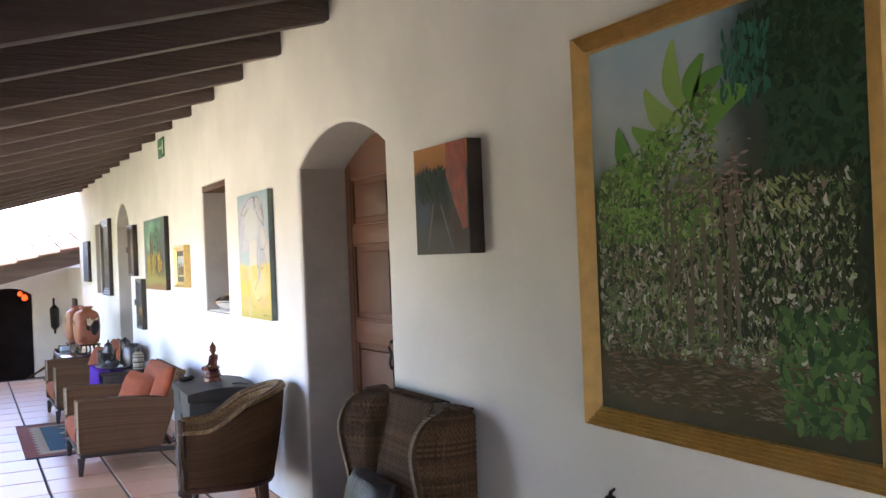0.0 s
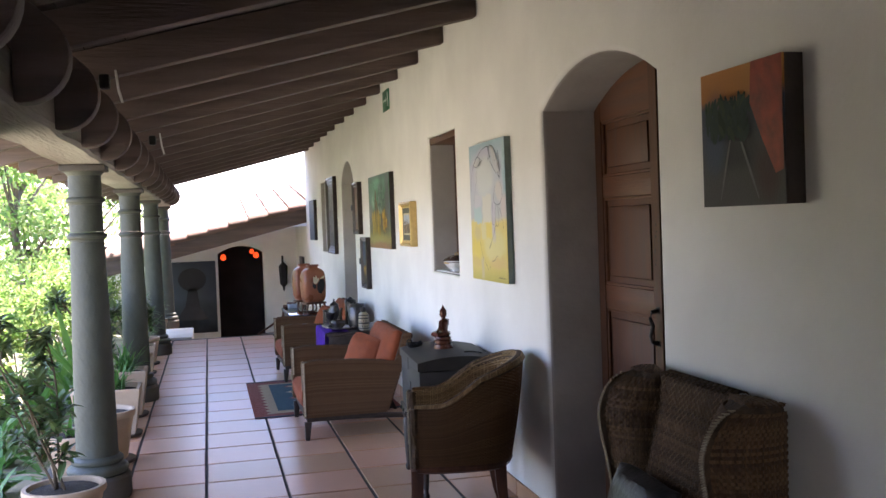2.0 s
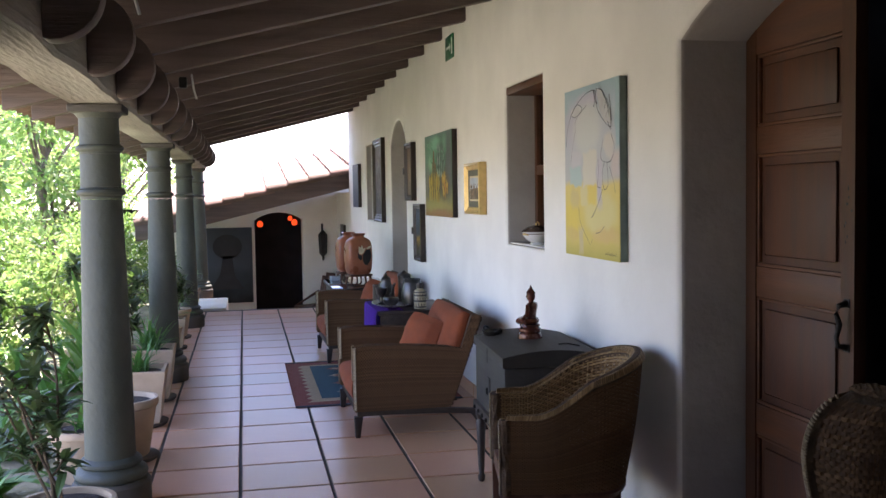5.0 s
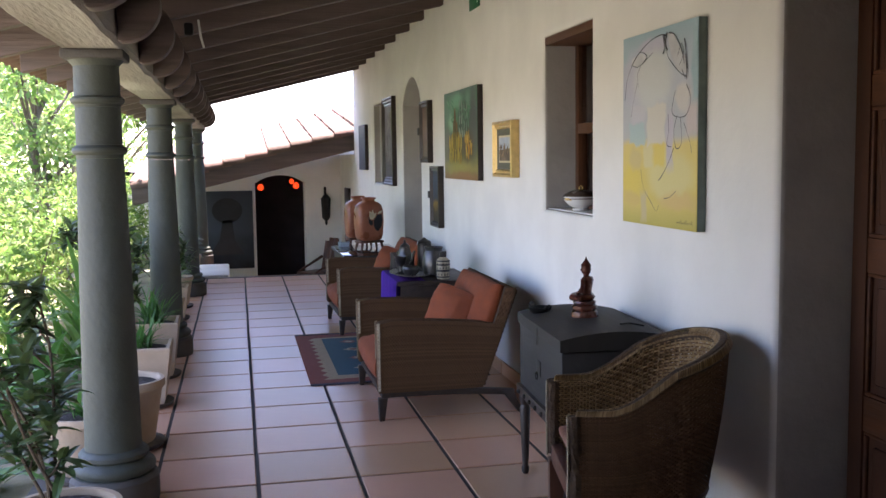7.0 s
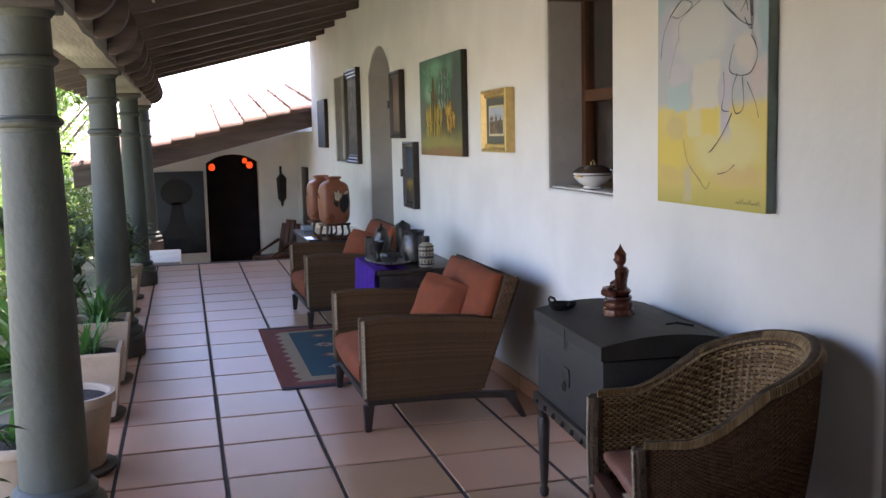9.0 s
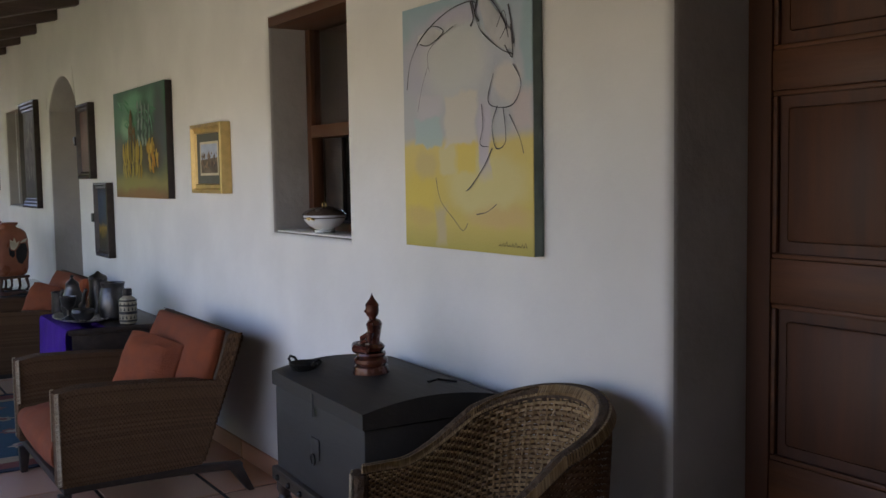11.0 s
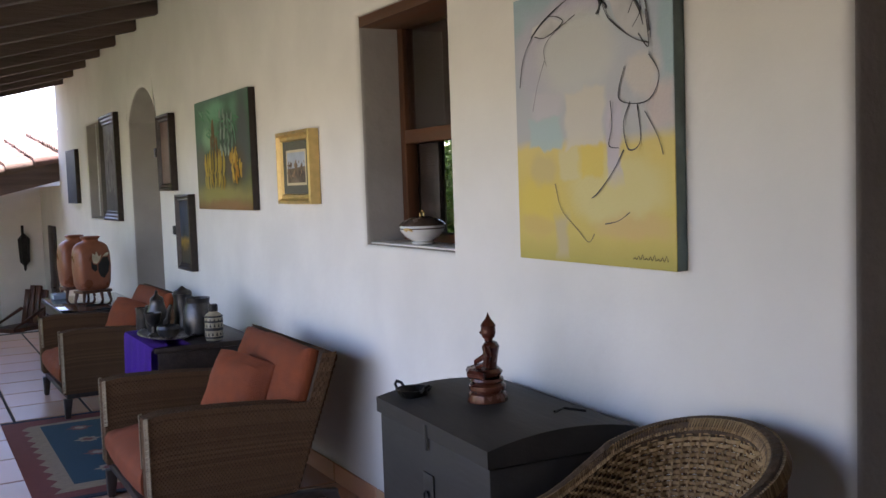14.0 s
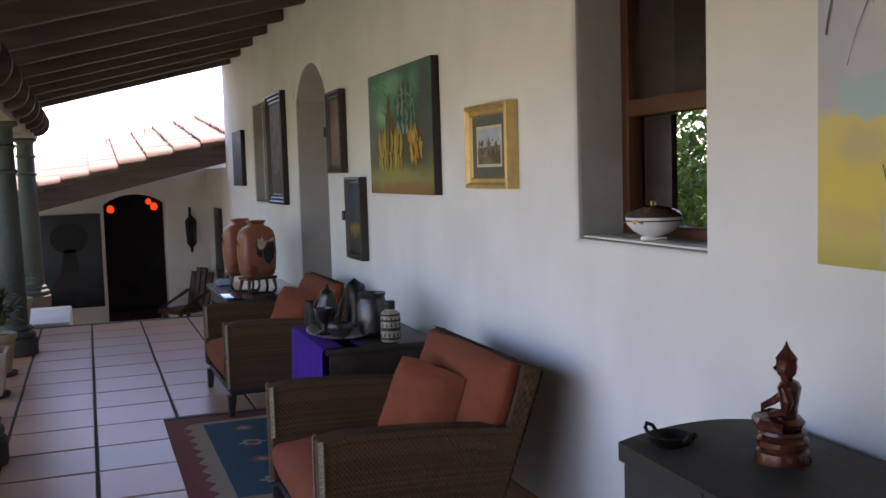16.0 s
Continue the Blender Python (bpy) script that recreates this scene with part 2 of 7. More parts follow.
def box(bm, x0, x1, y0, y1, z0, z1, bevel=0.0, seg=2):
    r = bmesh.ops.create_cube(bm, size=1.0)
    vs = r["verts"]
    for v in vs:
        v.co = Vector(((x0 + x1) / 2 + v.co.x * (x1 - x0), (y0 + y1) / 2 + v.co.y * (y1 - y0), (z0 + z1) / 2 + v.co.z * (z1 - z0)))
    if bevel:
        es = list({e for v in vs for e in v.link_edges})
        bmesh.ops.bevel(bm, geom=es, offset=bevel, segments=seg, affect="EDGES", profile=0.5)
    return vs


def boxm(*a, **k):
    bm = bmesh.new()
    box(bm, *a, **k)
    return bm


def lathe(profile, n=28, centre=(0, 0, 0), squash=(1, 1), bm=None):
    """profile: (radius, z) from the bottom up."""
    bm = bm or bmesh.new()
    rings = []
    for r, z in profile:
        rings.append([bm.verts.new((centre[0] + squash[0] * r * math.cos(2 * math.pi * i / n), centre[1] + squash[1] * r * math.sin(2 * math.pi * i / n), centre[2] + z)) for i in range(n)])
    for a, b in zip(rings, rings[1:]):
        for i in range(n):
            bm.faces.new((a[i], a[(i + 1) % n], b[(i + 1) % n], b[i]))
    bm.faces.new(list(reversed(rings[0])))
    bm.faces.new(rings[-1])
    return bm


def tube(points, radii, n=8, bm=None, flat=1.0):
    bm = bm or bmesh.new()
    pts = [Vector(p) for p in points]
    if not hasattr(radii, "__len__"):
        radii = [radii] * len(pts)
    rings, up = [], Vector((0.13, 0.21, 0.97))
    for i, p in enumerate(pts):
        d = (pts[min(i + 1, len(pts) - 1)] - pts[max(i - 1, 0)]).normalized()
        if abs(d.dot(up)) > 0.95:
            up = Vector((0.97, 0.1, 0.2))
        s = d.cross(up).normalized()
        u = s.cross(d)
        rings.append([bm.verts.new(p + radii[i] * (math.cos(2 * math.pi * k / n) * s + flat * math.sin(2 * math.pi * k / n) * u)) for k in range(n)])
    for a, b in zip(rings, rings[1:]):
        for k in range(n):
            bm.faces.new((a[k], a[(k + 1) % n], b[(k + 1) % n], b[k]))
    bm.faces.new(list(reversed(rings[0])))
    bm.faces.new(rings[-1])
    return bm


def slab(profile, y0, y1, bevel=0.0, bm=None):
    """Extrudes a polygon of (x, z) along y."""
    bm = bm or bmesh.new()
    a = [bm.verts.new((x, y0, z)) for x, z in profile]
    b = [bm.verts.new((x, y1, z)) for x, z in profile]
    fs = [bm.faces.new(a), bm.faces.new(list(reversed(b)))]
    for i in range(len(a)):
        j = (i + 1) % len(a)
        fs.append(bm.faces.new((a[j], a[i], b[i], b[j])))
    bmesh.ops.recalc_face_normals(bm, faces=fs)
    if bevel:
        es = list({e for f in fs for e in f.edges})
        bmesh.ops.bevel(bm, geom=es, offset=bevel, segments=2, affect="EDGES", profile=0.5)
    return bm


def cushion(w, d, h, puff=0.5, n=10):
    """A soft rounded block centred on x, y with its base at z 0."""
    bm = bmesh.new()
    bmesh.ops.create_cube(bm, size=1.0)
    bmesh.ops.subdivide_edges(bm, edges=bm.edges[:], cuts=n, use_grid_fill=True)
    for v in bm.verts:
        x, y, z = v.co * 2
        k = (1 - abs(x) ** 4) * (1 - abs(y) ** 4)
        rx = 1 - 0.10 * abs(z) ** 3 - 0.03 * abs(y) ** 2
        ry = 1 - 0.10 * abs(z) ** 3 - 0.03 * abs(x) ** 2
        v.co = Vector((x * rx * w / 2, y * ry * d / 2, h / 2 + z * h / 2 * (1 - puff + puff * k ** 0.5)))
        v.co += (0.006 + 0.010 * max(0, puff - 0.3)) * noise.noise_vector(v.co * 7) + 0.012 * max(0, puff - 0.3) * noise.noise_vector(v.co * 17)
    return bm


def weave(surface, nu, nv, width=0.8, lift=0.0035, gap=0.0, bm=None, upright=0.45):
    """Strands woven over and under on surface(u, v) -> (point, normal); gap leaves holes between strands."""
    bm = bm or bmesh.new()
    verts, faces = [], []

    def strand(along, count, at, spread, phase):
        for k in range(count * 2):
            pair = []
            for s in (0, 1):
                a = (k + s) / (count * 2)
                over = lift * (1.0 if math.sin(math.pi * (a * count + phase) + 0.8) > 0 else -0.4)
                for e in (-0.5, 0.5):
                    b = min(1, max(0, at + e * spread))
                    p, nrm = surface(a, b) if along == 0 else surface(b, a)
                    pair.append(p + nrm * over)
            q = [bm.verts.new(p) for p in pair]
            bm.faces.new((q[0], q[1], q[3], q[2]))

    for j in range(nv):
        strand(0, nu, (j + 0.5) / nv, width / nv * (1 - gap), j)
    for i in range(nu):
        strand(1, nv, (i + 0.5) / nu, width * upright / nu * (1 - gap), i + 1)
    bmesh.ops.remove_doubles(bm, verts=bm.verts[:], dist=0.0004)
    return bm


# ---- the setting ----
WALL_X, WALL_BACK = 2.05, 2.48
WALL_TOP, WALL_END, BACK_Y = 3.25, 17.8, -3.0
SLOPE = 0.240                       # rafters fall towards the garden
RAFTER_Z = 2.84                    # underside of the rafters at the wall
BEAM_X, COLUMN_Y = -0.32, (7.12, 10.55, 14.05, 17.5)
FLOOR_END, LOW_Z, END_WALL_Y = 15.7, -0.8, 20.0
EAVE_X = -1.22
PITCH, PITCH_Y, JOINT_X, JOINT_Y = 0.48, 0.49, 0.31, 8.19


def under_rafter(x):
    return RAFTER_Z - SLOPE * (WALL_X - x)


def arch_z(y, y0, y1, spring, rise):
    half, mid = (y1 - y0) / 2, (y0 + y1) / 2
    r = (half * half + rise * rise) / (2 * rise)
    return spring + rise - r + math.sqrt(max(0, r * r - (y - mid) ** 2))


def wall_with_openings(x0, x1, ya, yb, za, zb, windows, arches, soft=0.032):
    """A wall between x0 (the face) and x1; windows: (y0, y1, z0, z1); arches: (y0, y1, spring, rise)."""
    bm = bmesh.new()
    ys = {ya, yb}
    zs = {za, zb}
    for y0, y1, z0, z1 in windows:
        ys |= {y0, y1}
        zs |= {z0, z1}
    for y0, y1, s, r in arches:
        ys |= {y0 + (y1 - y0) * i / 14 for i in range(15)}
        zs |= {s, s + r + 0.1}
    ys, zs = sorted(ys), sorted(zs)
    for a, b in zip(ys, ys[1:]):
        mid = (a + b) / 2
        arch = next((q for q in arches if q[0] < mid < q[1]), None)
        for lo, hi in zip(zs, zs[1:]):
            zm = (lo + hi) / 2
            if any(w[0] < mid < w[1] and w[2] < zm < w[3] for w in windows):
                continue
            if arch:
                solid = arch[2] + arch[3] + 0.1
                if hi <= solid + 1e-6:
                    if abs(hi - solid) < 1e-6:
                        za_, zb_ = arch_z(a, *arch), arch_z(b, *arch)
                        up = [za_] + [z for z in zs if a == arch[0] and za_ + 1e-4 < z < hi] + [hi]
                        down = [hi] + [z for z in reversed(zs) if abs(b - arch[1]) < 1e-6 and zb_ + 1e-4 < z < hi] + [zb_]
                        bm.faces.new([bm.verts.new((x0, a, z)) for z in up] + [bm.verts.new((x0, b, z)) for z in down])
                    continue
            bm.faces.new([bm.verts.new((x0, a, lo)), bm.verts.new((x0, a, hi)), bm.verts.new((x0, b, hi)), bm.verts.new((x0, b, lo))])
    bmesh.ops.remove_doubles(bm, verts=bm.verts[:], dist=1e-5)
    ex = bmesh.ops.extrude_face_region(bm, geom=bm.faces[:])
    for v in ex["geom"]:
        if isinstance(v, bmesh.types.BMVert):
            v.co.x = x1
    bmesh.ops.recalc_face_normals(bm, faces=bm.faces[:])
    edges = []
    for e in bm.edges:
        if len(e.link_faces) == 2 and all(abs(v.co.x - x0) < 1e-5 for v in e.verts):
            n0, n1 = (f.normal for f in e.link_faces)
            m = (e.verts[0].co + e.verts[1].co) / 2
            if abs(n0.dot(n1)) < 0.3 and ya + 0.01 < m.y < yb - 0.01 and za + 0.01 < m.z < zb - 0.01:
                edges.append(e)
    bmesh.ops.bevel(bm, geom=edges, offset=soft, segments=3, affect="EDGES", profile=0.5)
    return bm


WINDOWS = [(7.43, 8.23, 1.21, 2.22), (14.72, 15.6, 1.21, 2.22)]
DOOR_ARCH = (4.36, 5.65, 2.125, 0.17)
FAR_ARCH = (12.20, 13.31, 2.10, 0.26)
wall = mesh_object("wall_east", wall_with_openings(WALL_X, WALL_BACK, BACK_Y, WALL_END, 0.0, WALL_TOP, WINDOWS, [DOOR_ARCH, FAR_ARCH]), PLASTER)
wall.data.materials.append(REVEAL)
# faces inside the openings take the shade-carrying grey
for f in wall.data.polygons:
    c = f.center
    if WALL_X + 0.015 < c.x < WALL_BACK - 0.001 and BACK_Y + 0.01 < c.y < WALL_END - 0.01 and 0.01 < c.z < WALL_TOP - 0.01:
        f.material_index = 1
tagged(wall, "white lime-plastered veranda wall with rounded openings", "wall", kind="structure")

# lower wing past the end of the veranda
bm = boxm(WALL_X, WALL_BACK, WALL_END + 0.003, END_WALL_Y, LOW_Z, 1.6)
tagged(mesh_object("wall_lower_wing", bm, PLASTER, smooth=False), "white plastered wall of the lower wing", "wall", kind="structure")
bm = boxm(WALL_X + 0.003, WALL_BACK - 0.003, FLOOR_END, WALL_END, LOW_Z, -0.001)
tagged(mesh_object("wall_base", bm, PLASTER, smooth=False), "plastered base of the wall at the lower level", "wall", kind="structure")


def end_wall():
    """The end wall with its dark arched doorway; built along x."""
    bm = wall_with_openings(0, 0.4, -3.2, 2.52, LOW_Z, 2.6, [], [(0.55, 1.41, 1.12, 0.14)], 0.02)
    bmesh.ops.transform(bm, matrix=Matrix(((0, 1, 0, 0), (1, 0, 0, END_WALL_Y), (0, 0, 1, 0), (0, 0, 0, 1))), verts=bm.verts[:])
    bmesh.ops.reverse_faces(bm, faces=bm.faces[:])
    for v in bm.verts:
        if v.co.z > 1.9:
            v.co.z = 1.16 + 0.237 * (v.co.x + 1.3) + 0.12 * (v.co.y - 17.94) - 0.13 if v.co.x > -1.3 else 1.05
    return bm


tagged(mesh_object("wall_end", end_wall(), PLASTER), "plastered end wall with an arched doorway", "wall", kind="structure")
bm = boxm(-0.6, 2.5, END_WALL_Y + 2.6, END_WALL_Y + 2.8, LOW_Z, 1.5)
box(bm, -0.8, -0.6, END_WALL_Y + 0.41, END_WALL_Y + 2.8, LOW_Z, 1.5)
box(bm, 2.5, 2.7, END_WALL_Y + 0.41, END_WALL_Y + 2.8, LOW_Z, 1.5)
tagged(mesh_object("wall_passage", bm, DARKROOM, smooth=False), "walls of the passage, coloured dark for its gloom", "wall", kind="structure")
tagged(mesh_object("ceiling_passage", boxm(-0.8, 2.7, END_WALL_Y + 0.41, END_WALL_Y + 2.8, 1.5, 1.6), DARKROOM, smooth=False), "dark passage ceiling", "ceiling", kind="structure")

# floors
tagged(mesh_object("floor", boxm(-0.66, WALL_X, BACK_Y, FLOOR_END, -0.25, -0.008), GROUT, smooth=False), "terracotta tiled veranda floor with dark joints", "floor", kind="structure")
tagged(mesh_object("floor_ledge", boxm(-0.66, 0.1, FLOOR_END + 0.003, 17.1, LOW_Z, 0.03, bevel=0.02), PLASTER), "pale plastered ledge beside the step down", "ledge", kind="structure")
tagged(mesh_object("floor_lower", boxm(-3.2, WALL_X + 0.45, FLOOR_END + 0.003, END_WALL_Y + 2.8, LOW_Z - 0.15, LOW_Z), TILE, smooth=False), "terracotta floor at the lower level", "floor", kind="structure")
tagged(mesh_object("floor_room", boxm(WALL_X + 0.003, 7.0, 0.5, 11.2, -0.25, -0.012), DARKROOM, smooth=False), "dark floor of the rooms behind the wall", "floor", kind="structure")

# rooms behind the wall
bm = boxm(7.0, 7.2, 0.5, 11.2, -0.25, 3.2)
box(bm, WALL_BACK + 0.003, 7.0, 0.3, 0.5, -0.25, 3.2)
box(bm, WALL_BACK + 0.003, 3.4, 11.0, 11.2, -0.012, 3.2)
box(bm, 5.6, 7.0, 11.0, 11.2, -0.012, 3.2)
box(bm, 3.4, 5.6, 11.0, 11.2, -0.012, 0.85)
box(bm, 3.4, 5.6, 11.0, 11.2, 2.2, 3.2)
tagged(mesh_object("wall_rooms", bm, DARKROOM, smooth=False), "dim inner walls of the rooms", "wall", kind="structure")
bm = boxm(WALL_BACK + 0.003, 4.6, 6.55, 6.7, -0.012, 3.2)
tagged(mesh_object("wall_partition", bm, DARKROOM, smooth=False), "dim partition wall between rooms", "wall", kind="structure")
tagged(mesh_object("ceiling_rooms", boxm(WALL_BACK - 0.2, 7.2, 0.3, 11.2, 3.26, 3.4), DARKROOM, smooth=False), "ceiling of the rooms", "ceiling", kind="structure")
bm = boxm(WALL_BACK + 0.003, 3.6, 11.9, 13.7, 0.0, 3.2)
tagged(mesh_object("wall_far_niche", bm, PLASTER, smooth=False), "plastered wall closing the far arched recess", "wall", kind="structure")
tagged(mesh_object("wall_back", boxm(-0.66, WALL_X - 0.003, BACK_Y - 0.2, BACK_Y, -0.1, 3.2), PLASTER, smooth=False), "plain plastered wall behind the walk", "wall", kind="structure")
# added out of view: blocks side light so the near wall and door darken
tagged(mesh_object("wall_west", boxm(-0.72, -0.48, -0.5, 5.2, -0.1, 2.2), PLASTER, smooth=False), "unseen plain wall added to hold garden light off the near end", "wall", kind="structure")
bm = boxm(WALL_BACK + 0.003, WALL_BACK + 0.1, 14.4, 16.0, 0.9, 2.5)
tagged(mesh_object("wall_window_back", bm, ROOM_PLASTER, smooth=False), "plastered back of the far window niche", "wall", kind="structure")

# roof: ceiling boards, rafters, corbels, tiles at the eave
RAFTER_H, RAFTER_W = 0.16, 0.085
bm = bmesh.new()
x_step = 0.19
x = EAVE_X + 0.12
while x < WALL_X:
    x2 = min(x + x_step - 0.006, WALL_X - 0.002)
    z0, z1 = under_rafter(x) + RAFTER_H, under_rafter(x2) + RAFTER_H
    slab([(x, z0), (x2, z1), (x2, z1 + 0.03), (x, z0 + 0.03)], BACK_Y, WALL_END, bm=bm)
    x += x_step
tagged(mesh_object("ceiling", bm, PLANK, smooth=False), "dark sloping ceiling of wooden boards", "ceiling", kind="structure")
bm = slab([(EAVE_X, under_rafter(EAVE_X) + RAFTER_H + 0.034), (WALL_BACK, under_rafter(WALL_BACK) + RAFTER_H + 0.034), (WALL_BACK, under_rafter(WALL_BACK) + RAFTER_H + 0.12), (EAVE_X, under_rafter(EAVE_X) + RAFTER_H + 0.1)], BACK_Y, WALL_END)
tagged(mesh_object("roof_deck", bm, EAVETILE, smooth=False), "weathered deck of the veranda roof", "roof", kind="structure")
bm = boxm(WALL_BACK - 0.3, 7.4, 0.0, WALL_END, 3.42, 3.6)
tagged(mesh_object("roof_house", bm, EAVETILE, smooth=False), "roof over the rooms", "roof", kind="structure")

roof_frame = thing("roof_frame", "dark brown timber rafters with rounded corbels under the veranda roof", "roof timbers", (0, 0, 0), kind="structure")


def rafter_mesh():
    x0, x1 = EAVE_X + 0.16, WALL_X - 0.002
    bm = slab([(x0, under_rafter(x0)), (x1, under_rafter(x1)), (x1, under_rafter(x1) + RAFTER_H - 0.003), (x0, under_rafter(x0) + RAFTER_H - 0.003)], -RAFTER_W / 2, RAFTER_W / 2, bevel=0.006)
    return bm


def corbel_mesh():
    """A half-round wooden block under each rafter against the inner face of the lintel."""
    xf, cz, r = BEAM_X + 0.134, 2.15, 0.15
    pts = [(xf, 2.005)] + [(xf + 0.02 + r * math.cos(a), cz + r * math.sin(a)) for a in [-math.pi / 2 + math.pi * 0.8 * k / 11 for k in range(12)]]
    pts += [(xf + 0.06, under_rafter(xf + 0.06) - 0.001), (xf, under_rafter(xf) - 0.001)]
    return slab(pts, -0.045, 0.045, bevel=0.006)


first_r = part("rafter", rafter_mesh(), BEAM, roof_frame)
first_c = part("corbel", corbel_mesh(), BEAM, roof_frame)
y = 5.085 - 0.852 * 9
rafter_ys = []
while y < WALL_END - 0.05:
    rafter_ys.append(y)
    y += 0.852
first_r.location.y = rafter_ys[0]
first_c.location.y = rafter_ys[0]
for y in rafter_ys[1:]:
    for src, off, nm in ((first_r, 0, "rafter"), (first_c, 0, "corbel")):
        o = new(nm, src.data)
        o.parent = roof_frame
        o.location.y = y + off + random.uniform(-0.01, 0.01)
        o.rotation_euler.x = random.uniform(-0.012, 0.012)
        o.location.z = random.uniform(-0.004, 0.004)

# lintel carried by the columns
bm = bmesh.new()
N = 60
rings = []
for i in range(N + 1):
    yy = BACK_Y + (WALL_END + 0.15 - BACK_Y) * i / N
    w = [0.015 * noise.noise(Vector((yy * 2.9, k * 7.1, 0))) for k in range(8)]
    x0, x1, z0, z1 = BEAM_X - 0.13 + w[0], BEAM_X + 0.13 + w[1], 2.0, under_rafter(BEAM_X) - 0.10
    c = 0.018
    ring = [(x0 + c, z0 + w[2] * (i % 9 != 0)), (x1 - c, z0 + w[3]), (x1, z0 + c + w[3]), (x1 + w[4], z1), (x0 + w[5], z1), (x0, z0 + c + w[2])]
    rings.append([bm.verts.new((px, yy, max(2.0, pz))) for px, pz in ring])
for a, b in zip(rings, rings[1:]):
    for k in range(6):
        bm.faces.new((a[k], b[k], b[(k + 1) % 6], a[(k + 1) % 6]))
bm.faces.new(rings[0])
bm.faces.new(list(reversed(rings[-1])))
bmesh.ops.recalc_face_normals(bm, faces=bm.faces[:])
tagged(mesh_object("lintel_beam", bm, LINTEL), "long timber lintel with worn whitewash on the columns", "beam", kind="structure")

# barrel tiles along the eave
eave = thing("eave", "row of weathered clay barrel tiles at the roof edge", "roof edge", (0, 0, 0), kind="structure")


def barrel(length, r0, r1, n=7):
    bm = bmesh.new()
    rows = []
    for i, rr in ((0, r0), (1, r1)):
        for off in (0, -0.016):
            rows.append([bm.verts.new((i * length, (rr + off) * math.cos(math.pi * k / n), (rr + off) * math.sin(math.pi * k / n))) for k in range(n + 1)])
    a, ai, b, bi = rows
    for k in range(n):
        bm.faces.new((a[k], b[k], b[k + 1], a[k + 1]))
        bm.faces.new((ai[k + 1], bi[k + 1], bi[k], ai[k]))
        bm.faces.new((a[k + 1], ai[k + 1], ai[k], a[k]))
        bm.faces.new((b[k], bi[k], bi[k + 1], b[k + 1]))
    return bm


src = None
k = 0
y = 3.2
while y < WALL_END:
    if src is None:
        src = part("eave_tile", barrel(0.45, 0.085, 0.075), EAVETILE, eave)
        o = src
    else:
        o = new("eave_tile", src.data)
        o.parent = eave
    o.location = (EAVE_X - 0.10, y, under_rafter(EAVE_X) + RAFTER_H + 0.03)
    o.rotation_euler = (math.pi if k % 2 else 0, -math.atan(SLOPE), random.uniform(-0.04, 0.04))
    if k % 2:
        o.location.z += 0.045
    y += 0.105
    k += 1

# roof of the lower wing
low_roof = thing("lower_roof", "sunlit clay tile roof of the lower wing with a timber edge beam", "roof", (0, 0, 0), kind="structure")
FX0, FZ0, FX1, FZ1 = -1.3, 1.135, WALL_X + 0.42, 2.03
bm = slab([(FX0, FZ0 - 0.27), (FX1, FZ1 - 0.27), (FX1, FZ1), (FX0, FZ0)], WALL_END + 0.02, WALL_END + 0.14, bevel=0.012)
part("edge_beam", bm, BEAM, low_roof, "dark timber edge beam")
bm = bmesh.new()
UP = 0.12
vs = [bm.verts.new(p) for p in ((FX0, WALL_END + 0.14, FZ0 - 0.02), (FX1, WALL_END + 0.14, FZ1 - 0.02), (FX1, WALL_END + 4.2, FZ1 - 0.02 + 4.06 * UP), (FX0, WALL_END + 4.2, FZ0 - 0.02 + 4.06 * UP))]
f = bm.faces.new(vs)
r = bmesh.ops.extrude_face_region(bm, geom=[f])
for v in r["geom"]:
    if isinstance(v, bmesh.types.BMVert):
        v.co.z -= 0.1
bmesh.ops.recalc_face_normals(bm, faces=bm.faces[:])
part("roof_deck", bm, BEAM, low_roof, smooth=False)
sx = (FX1 - FX0)
slope_x = (FZ1 - FZ0) / sx
src = None
for j in range(17):
    for i in range(11):
        if src is None:
            src = part("roof_tile", barrel(0.47, 0.135, 0.095), ROOFTILE, low_roof)
            o = src
        else:
            o = new("roof_tile", src.data)
            o.parent = low_roof
        px = FX0 + i * 0.34
        py = WALL_END + 0.10 + j * 0.24
        o.matrix_basis = Matrix.Translation((px, py, FZ0 + slope_x * (px - FX0) + (py - WALL_END - 0.14) * UP + random.uniform(-0.005, 0.012))) @ pose(0, 0, 0, math.degrees(math.atan(UP)), 0, 0) @ pose(0, 0, 0, 0, -math.degrees(math.atan(slope_x)) + 3.5, random.uniform(-2, 2))

